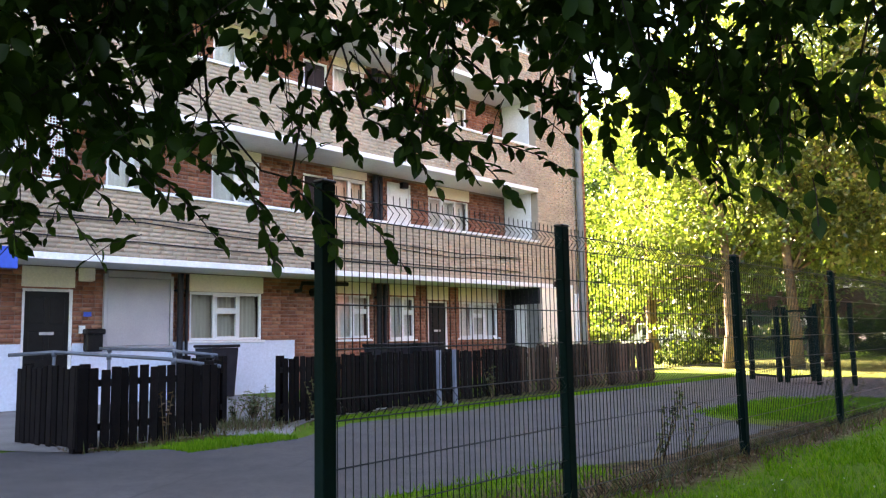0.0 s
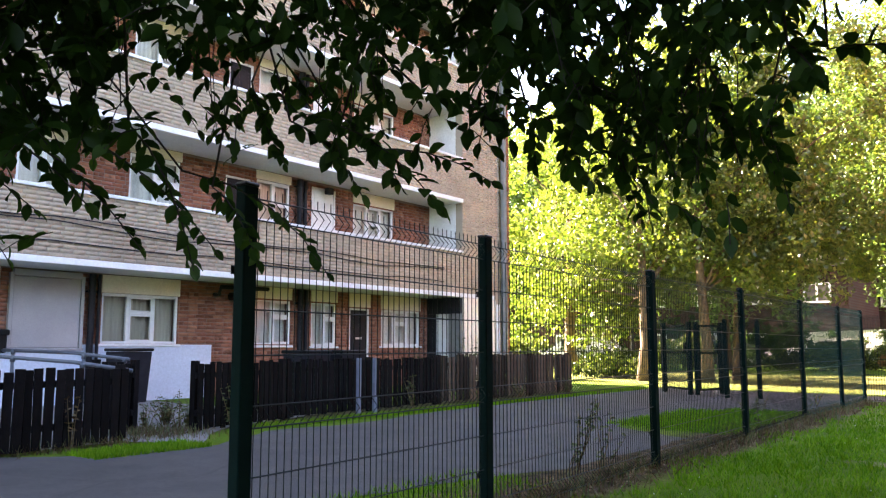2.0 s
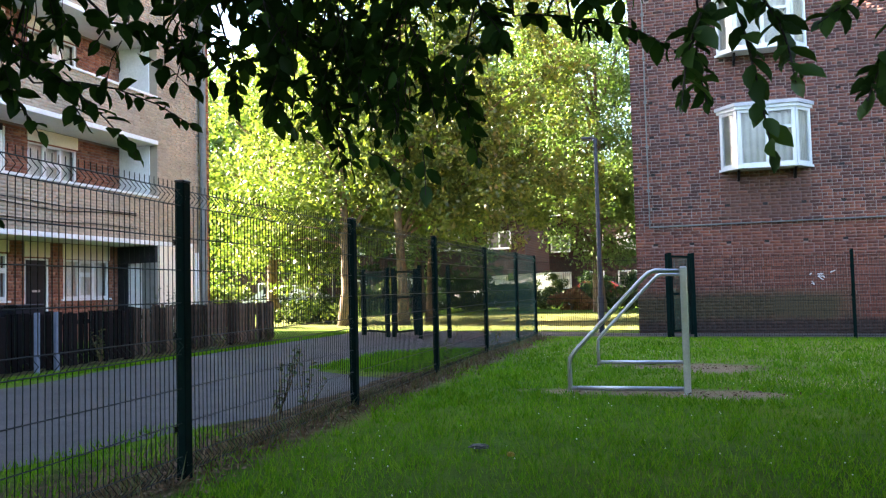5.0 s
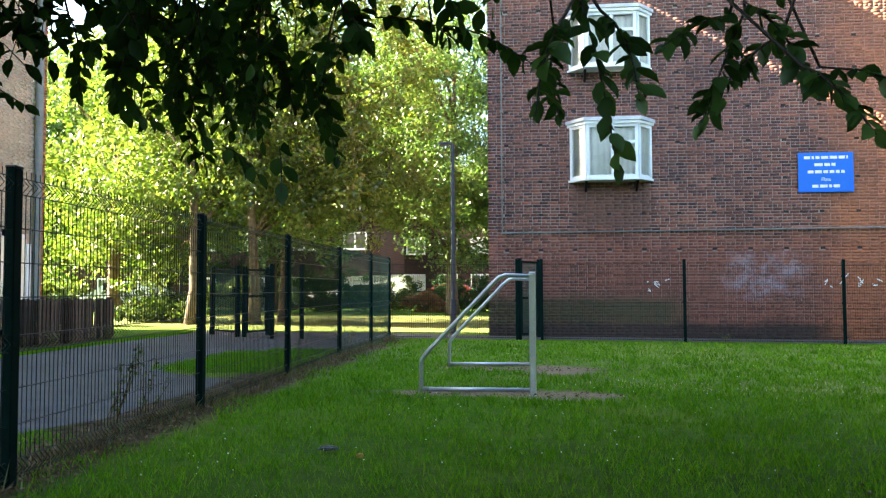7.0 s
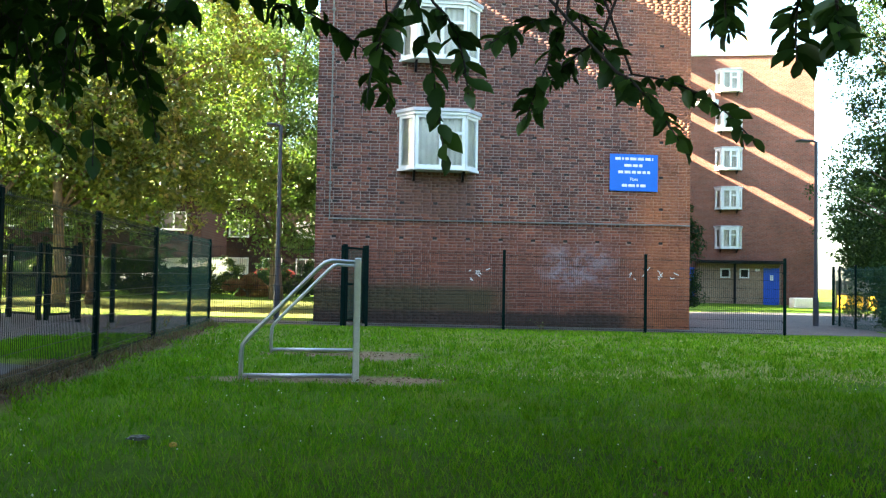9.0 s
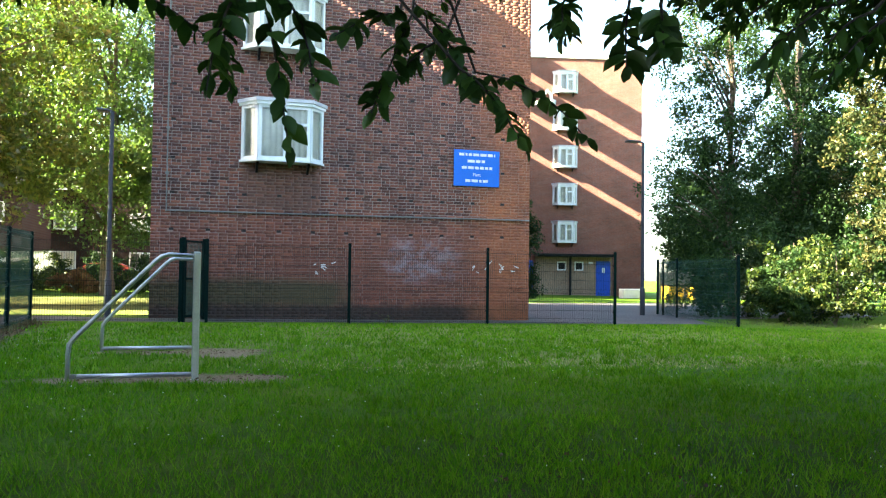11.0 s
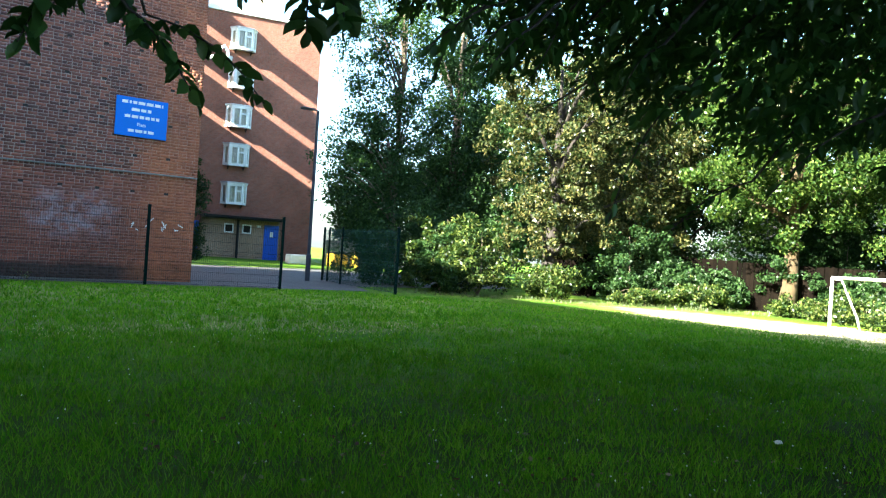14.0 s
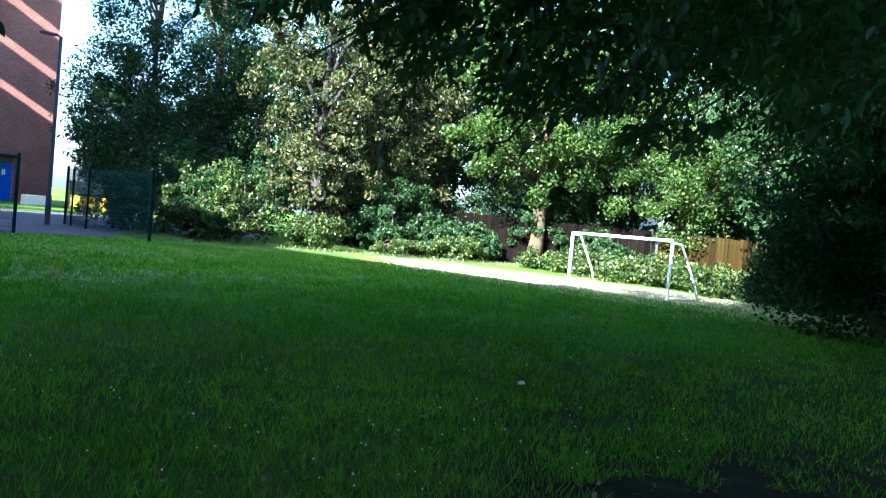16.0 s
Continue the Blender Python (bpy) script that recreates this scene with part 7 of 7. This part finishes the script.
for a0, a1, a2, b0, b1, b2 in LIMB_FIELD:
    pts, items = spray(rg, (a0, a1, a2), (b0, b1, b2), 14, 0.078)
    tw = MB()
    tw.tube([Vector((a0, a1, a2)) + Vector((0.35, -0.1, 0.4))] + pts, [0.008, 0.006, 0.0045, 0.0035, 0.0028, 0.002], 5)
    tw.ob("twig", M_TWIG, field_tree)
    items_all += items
leaves_mesh("leaves", items_all, M_LEAF_FIELD, field_tree, 0.72)
cs = crown_points(rngn, 300, (5.5, -0.5, 5.6), (5.2, 5.0, 2.4), 0.2)
cs = cs[cs[:, 2] > 4.0]
tagged(quad_mesh("crown", leaf_cloud(rngn, cs, rngn.uniform(0.6, 1.0, len(cs)), 70, 0.13), 4, M_LEAF_FIELD, field_tree), kind="stuff")

# Layer added overhead to darken the grass at the right.
cs = crown_points(rngn, 260, (9.0, 0.4, 5.3), (5.6, 4.0, 1.0), 0.0)
tagged(quad_mesh("shade_crown", leaf_cloud(rngn, cs, rngn.uniform(0.5, 0.9, len(cs)), 150, 0.14), 4, M_LEAF_FIELD, field_tree), kind="stuff")

# Side layer added to shade the same grass.
cs = crown_points(rngn, 210, (11.5, 1.8, 4.4), (4.0, 2.6, 0.8), 0.0)
tagged(quad_mesh("shade_crown_side", leaf_cloud(rngn, cs, rngn.uniform(0.5, 0.9, len(cs)), 120, 0.12), 4, M_LEAF_FIELD, field_tree), kind="stuff")

# ---- grass, weeds and litter ----
def bare(x, y):
    e = lambda cx, cy, rx, ry: ((x - cx) / rx) ** 2 + ((y - cy) / ry) ** 2 < 1
    return e(-0.5, 9.35, 1.45, 0.24) | e(0.35, 9.3, 0.65, 0.45) | e(0.35, 12.2, 0.65, 0.7) | e(-0.5, 12.3, 0.9, 0.25) | (((x - 1.9) / 3.2) ** 2 + ((y - 0.6) / 1.15) ** 2 + 0.5 * np.sin(x * 7 + np.sin(y * 9)) * np.cos(y * 8 + x * 3) < 0.85)


def blades(name, x, y, hgt, wid, mat, label, lean=0.5, seed=1):
    r = np.random.default_rng(seed)
    n = len(x)
    z = -0.00996 * x + 0.00075 * y
    a = r.uniform(0, 2 * np.pi, n)
    b = r.uniform(0, 2 * np.pi, n)
    hh = hgt * r.uniform(0.55, 1.25, n)
    ww = wid * r.uniform(0.7, 1.3, n)
    ln = hh * r.uniform(0.1, 1.0, n) * lean
    V = np.zeros((n, 4, 3))
    base = np.stack([x, y, z], 1)
    sx = np.stack([np.cos(a), np.sin(a), np.zeros(n)], 1)
    tipv = np.stack([np.cos(b) * ln, np.sin(b) * ln, hh], 1)
    V[:, 0] = base - sx * ww[:, None] * 0.5
    V[:, 1] = base + sx * ww[:, None] * 0.5
    V[:, 2] = base + sx * ww[:, None] * 0.32 + tipv * 0.62
    V[:, 3] = base + tipv
    return tagged(quad_mesh(name, V, 4, mat), label, "grass", kind="stuff")


r = np.random.default_rng(8)
n = 345000
dist = 2.6 + 20.0 * r.uniform(0, 1, n) ** 1.3
bear = np.radians(r.uniform(-42, 99, n))
x, y = np.sin(bear) * dist, np.cos(bear) * dist
clump = np.sin(x * 2.3 + np.sin(y * 1.7) * 2) * np.cos(y * 2.9 + np.sin(x * 1.3) * 2)
keep = (x > -3.0 + 0.25 * np.sin(y * 2.1)) & (y < 18.75) & (y > -1.2) & ~bare(x, y) & (x < 21.5) & (clump > r.uniform(-1.6, 0.6, n)) & ((x < 15.5) | (r.uniform(0, 1, n) < 0.8)) & ((((x - 7.2) / 4.8) ** 2 + ((y - 0.7) / 2.1) ** 2 > 1) | (r.uniform(0, 1, n) < 0.8))
x, y, dist = x[keep], y[keep], dist[keep]
# Blades in the sunlit strip take a pale colour that holds the glare.
sun_strip = x > 15.8 + 0.12 * y + r.normal(0, 0.7, len(x))
worn = ~sun_strip & (((x - 4.8) / 4.4) ** 2 + ((y - 10.3 - 0.3 * np.sin(x * 1.7)) / 0.75) ** 2 < r.uniform(0.1, 1.5, len(x))) & (r.uniform(0, 1, len(x)) < 0.4)
blades("worn_grass", x[worn], y[worn], 0.036, 0.010, M_STRAW_SUNLIT, "worn yellowed grass across the field", 1.0, 24)
stay = ~worn
x, y, dist, sun_strip = x[stay], y[stay], dist[stay], sun_strip[stay]
blades("sunlit_grass", x[sun_strip], y[sun_strip], 0.04, 0.026, M_STRAW_SUNLIT, "pale grass at the far side of the field, sunlight put into its colour", 1.0, 22)
x, y, dist = x[~sun_strip], y[~sun_strip], dist[~sun_strip]
blades("field_grass", x, y, 0.042 + 0.014 * r.uniform(0, 1, len(x)), 0.0042 * np.maximum(1, dist / 3.2), M_GRASSBLADE, "short mown green grass of the field", 0.9, 2)
# taller tufts
tn = 3600
td = 3.0 + 14.0 * r.uniform(0, 1, tn) ** 1.2
tb = np.radians(r.uniform(-40, 88, tn))
tx, ty = np.sin(tb) * td, np.cos(tb) * td
lush = np.sin(tx * 0.8 + 2) * np.cos(ty * 0.7 + tx * 0.4)
ok = (tx > -2.8) & (ty > 1.2) & (ty < 18.5) & ~bare(tx, ty) & (lush > r.uniform(-1.2, 0.8, tn))
tx, ty, td = tx[ok], ty[ok], td[ok]
tx, ty, td = np.repeat(tx, 16), np.repeat(ty, 16), np.repeat(td, 16)
tx, ty = tx + r.normal(0, 0.05, len(tx)), ty + r.normal(0, 0.05, len(ty))
blades("grass_tufts", tx, ty, 0.085, 0.006 * np.maximum(1, td / 4), M_GRASSBLADE, "longer green tufts in the field grass", 1.1, 12)
# verges beside the path
vx = np.concatenate([r.uniform(-9.1, -8.7, 6000), r.uniform(-5.5, -3.55, 7000), r.uniform(-4.5, -3.5, 1600), r.uniform(-8.3, -7.7, 2500)])
vy = np.concatenate([r.uniform(7.6, 20.5, 6000), r.uniform(11.0, 15.2, 7000), r.uniform(2.0, 6.2, 1600), r.uniform(4.5, 5.9, 2500)])
ok = ~((vx > -5.5) & (vx < -4.6) & (vy < 6.3)) & ~((vx < -4.9) & (vx > -6) & ((vy > 14.5) | (vy < 11.2)))
blades("verge_grass", vx[ok], vy[ok], 0.07, 0.013, M_GRASSBLADE, "grass verge along the footpath", 0.8, 3)
# longer rough growth at the fence foot and by the garden fences
fx = np.concatenate([r.normal(-3.25, 0.16, 5200), r.normal(-8.75, 0.15, 900), r.normal(-9.2, 0.35, 1500), r.uniform(14, 26, 4500)])
fy = np.concatenate([r.uniform(2.2, 19.0, 5200), r.uniform(3.7, 5.6, 900), r.normal(6.2, 0.3, 1500), np.zeros(4500)])
fy[-4500:] = 19.6 - (fx[-4500:] - 14) * 0.52 + r.normal(0, 0.35, 4500)
sel = r.uniform(0, 1, len(fx))
thin = (sel < 0.2) | (sel < 0.45) & (fx > 0)
blades("rough_grass", fx[thin], fy[thin], 0.15, 0.010, M_WEED, "rough weeds along fence foot and field edge", 0.8, 4)
blades("dry_stalk_growth", fx[(sel > 0.45) & (fx < -2)], fy[(sel > 0.45) & (fx < -2)], 0.11, 0.009, M_DRY, "dry brown stalks and litter along the fence foot", 1.4, 5)


def weed(x, y, h, stems, label, seed, mat=M_WEED, leaf=0.05):
    rg_ = random.Random(seed)
    e = tagged(empty("weed", Matrix.Translation((x, y, gz(x, y)))), label, "weed", "weeds")
    st, items = MB(), []
    for i in range(stems):
        t = Vector((rg_.gauss(0, 0.13), rg_.gauss(0, 0.13), h * rg_.uniform(0.6, 1.05)))
        st.tube([(rg_.gauss(0, 0.03), rg_.gauss(0, 0.03), -0.02), t * 0.5 + Vector((0.02, 0, 0)), t], [0.005, 0.004, 0.002], 4)
        for k in range(int(h * 26)):
            s = rg_.uniform(0.2, 1.0)
            w = Vector((rg_.gauss(0, 1), rg_.gauss(0, 1), rg_.uniform(-0.3, 0.6)))
            w_, s_, f_ = leaf_frame(rg_, t, w)
            items.append((t * s, w_, s_, f_, leaf * rg_.uniform(0.6, 1.3)))
    tagged(st.ob("stalk", M_DRY, e), kind="stuff")
    leaves_mesh("leaves", items, mat, e)


weed(-3.62, 6.75, 0.80, 6, "tall leggy weed growing by the mesh fence", 1)
weed(-3.55, 7.15, 0.55, 4, "leggy weed growing by the mesh fence", 2)
weed(-3.6, 12.2, 0.55, 4, "leggy weed growing by the mesh fence", 3)
weed(-3.5, 14.9, 0.6, 4, "leggy weed growing by the mesh fence", 4)
weed(-8.72, 4.75, 0.6, 6, "brown-leaved weed against the black fence", 5, M_DRY)
weed(-9.0, 6.35, 0.55, 8, "leafy weed beside the garden path", 6)
weed(-9.7, 6.3, 0.4, 8, "leafy weed beside the garden path", 7)
weed(-11.6, 6.7, 0.8, 5, "thin shrub against the whitewashed wall", 8)
weed(-8.9, 7.1, 0.7, 6, "leggy weed against the black fence", 9)
weed(-9.3, 13.6, 0.6, 7, "green weed against the timber fence", 10)
for i, (x, y, h) in enumerate(((-10.0, 12.4, 1.15), (-10.1, 14.3, 1.3), (-10.2, 16.9, 1.2), (-10.1, 15.6, 1.0), (-9.35, 15.1, 0.5), (-9.4, 11.5, 0.6), (-9.35, 17.2, 0.45))):
    weed(x, y, h, 9, "leafy green plant growing at the garden fence", 20 + i)
for i, (x, y) in enumerate(((-10.1, 6.9), (-9.75, 7.1), (-10.5, 7.2), (-9.4, 6.75))):
    weed(x, y, 0.38, 16, "bushy grey-green weed on the forecourt", 40 + i)
weed(4.4, 19.1, 0.25, 5, "small weed at the fence foot", 11)

# fallen leaves and crumbs on the bare soil under the trees
fl = random.Random(31)
fallen = []
for i in range(900):
    a, d = radians(fl.uniform(20, 92)), 2.4 + 3.4 * fl.random() ** 1.6
    px, py = math.sin(a) * d, math.cos(a) * d
    way, side_, face = leaf_frame(fl, None, (fl.gauss(0, 1), fl.gauss(0, 1), fl.uniform(0, 0.5)))
    fallen.append((Vector((px, py, gz(px, py) + 0.012)), way, side_, face, fl.uniform(0.02, 0.05)))
for i in range(5200):
    py = fl.uniform(2.4, 18.8)
    px = -3.35 + fl.gauss(0, 0.2) + (0.25 if py < 5 else 0)
    if i % 8 == 0:
        px, py = fl.choice(((-0.5, 9.35), (0.4, 9.3), (0.35, 12.2), (-0.5, 12.3)))
        px, py = px + fl.gauss(0, 0.6), py + fl.gauss(0, 0.22)
    way, side_, face = leaf_frame(fl, None, (fl.gauss(0, 1), fl.gauss(0, 1), fl.uniform(0, 0.6)))
    fallen.append((Vector((px, py, gz(px, py) + 0.012)), way, side_, face, fl.uniform(0.015, 0.045)))
tagged(leaves_mesh("fallen_leaves", fallen, M_DEADLEAF, None), "dry fallen leaves on bare shaded soil", "leaves", kind="stuff")

# clover heads scattered in the turf
n = 650
cd_ = 3.2 + 12 * r.uniform(0, 1, n) ** 1.1
cb_ = np.radians(r.uniform(-30, 80, n))
cx, cy = np.sin(cb_) * cd_, np.cos(cb_) * cd_
spot = np.sin(cx * 0.9 + 1) * np.cos(cy * 0.8 + cx * 0.3) > -0.25
cx, cy = cx[spot & (cx > -2.7) & (cy > 1.2)], cy[spot & (cx > -2.7) & (cy > 1.2)]
s = r.uniform(0.004, 0.008, len(cx))
c = np.stack([cx, cy, -0.00996 * cx + 0.00075 * cy + r.uniform(0.04, 0.065, len(cx))], 1)
o6 = np.array([(1, 0, 0), (0, 1, 0), (-1, 0, 0), (0, -1, 0), (0, 0, 1), (0, 0, -1)])
tagged(strip_mesh("clover", c[:, None] + o6[None] * s[:, None, None], [(0, 1, 4), (1, 2, 4), (2, 3, 4), (3, 0, 4), (1, 0, 5), (2, 1, 5), (3, 2, 5), (0, 3, 5)], M_FLOWER), "tiny white clover heads in the grass", "flowers", kind="stuff")


def crumple(x, y, sx, sy, sz, mat, label, seed):
    bm = bmesh.new()
    bmesh.ops.create_icosphere(bm, subdivisions=3, radius=1.0)
    for p in bm.verts:
        k = 1 + 0.45 * noise.noise(p.co * 2.1 + Vector((seed, 0, 0))) + 0.25 * noise.noise(p.co * 5 + Vector((0, seed, 0)))
        p.co = (p.co.x * sx * k, p.co.y * sy * k, max(p.co.z * sz * k + sz * 0.6, 0.0))
    me = bpy.data.meshes.new("litter")
    bm.to_mesh(me)
    bm.free()
    me.materials.append(mat)
    ob = new("litter", me)
    ob.location = (x, y, gz(x, y) + 0.02)
    return tagged(ob, label, "litter")


crumple(-1.49, 5.85, 0.07, 0.04, 0.02, M_LITTER, "crumpled grey plastic bag on the grass", 3)
crumple(-1.2, 5.62, 0.025, 0.02, 0.02, M_YELLOW, "small yellow scrap on the grass", 7)
crumple(5.7, 2.9, 0.03, 0.025, 0.015, M_WHITE, "small white paper scrap on the grass", 9)
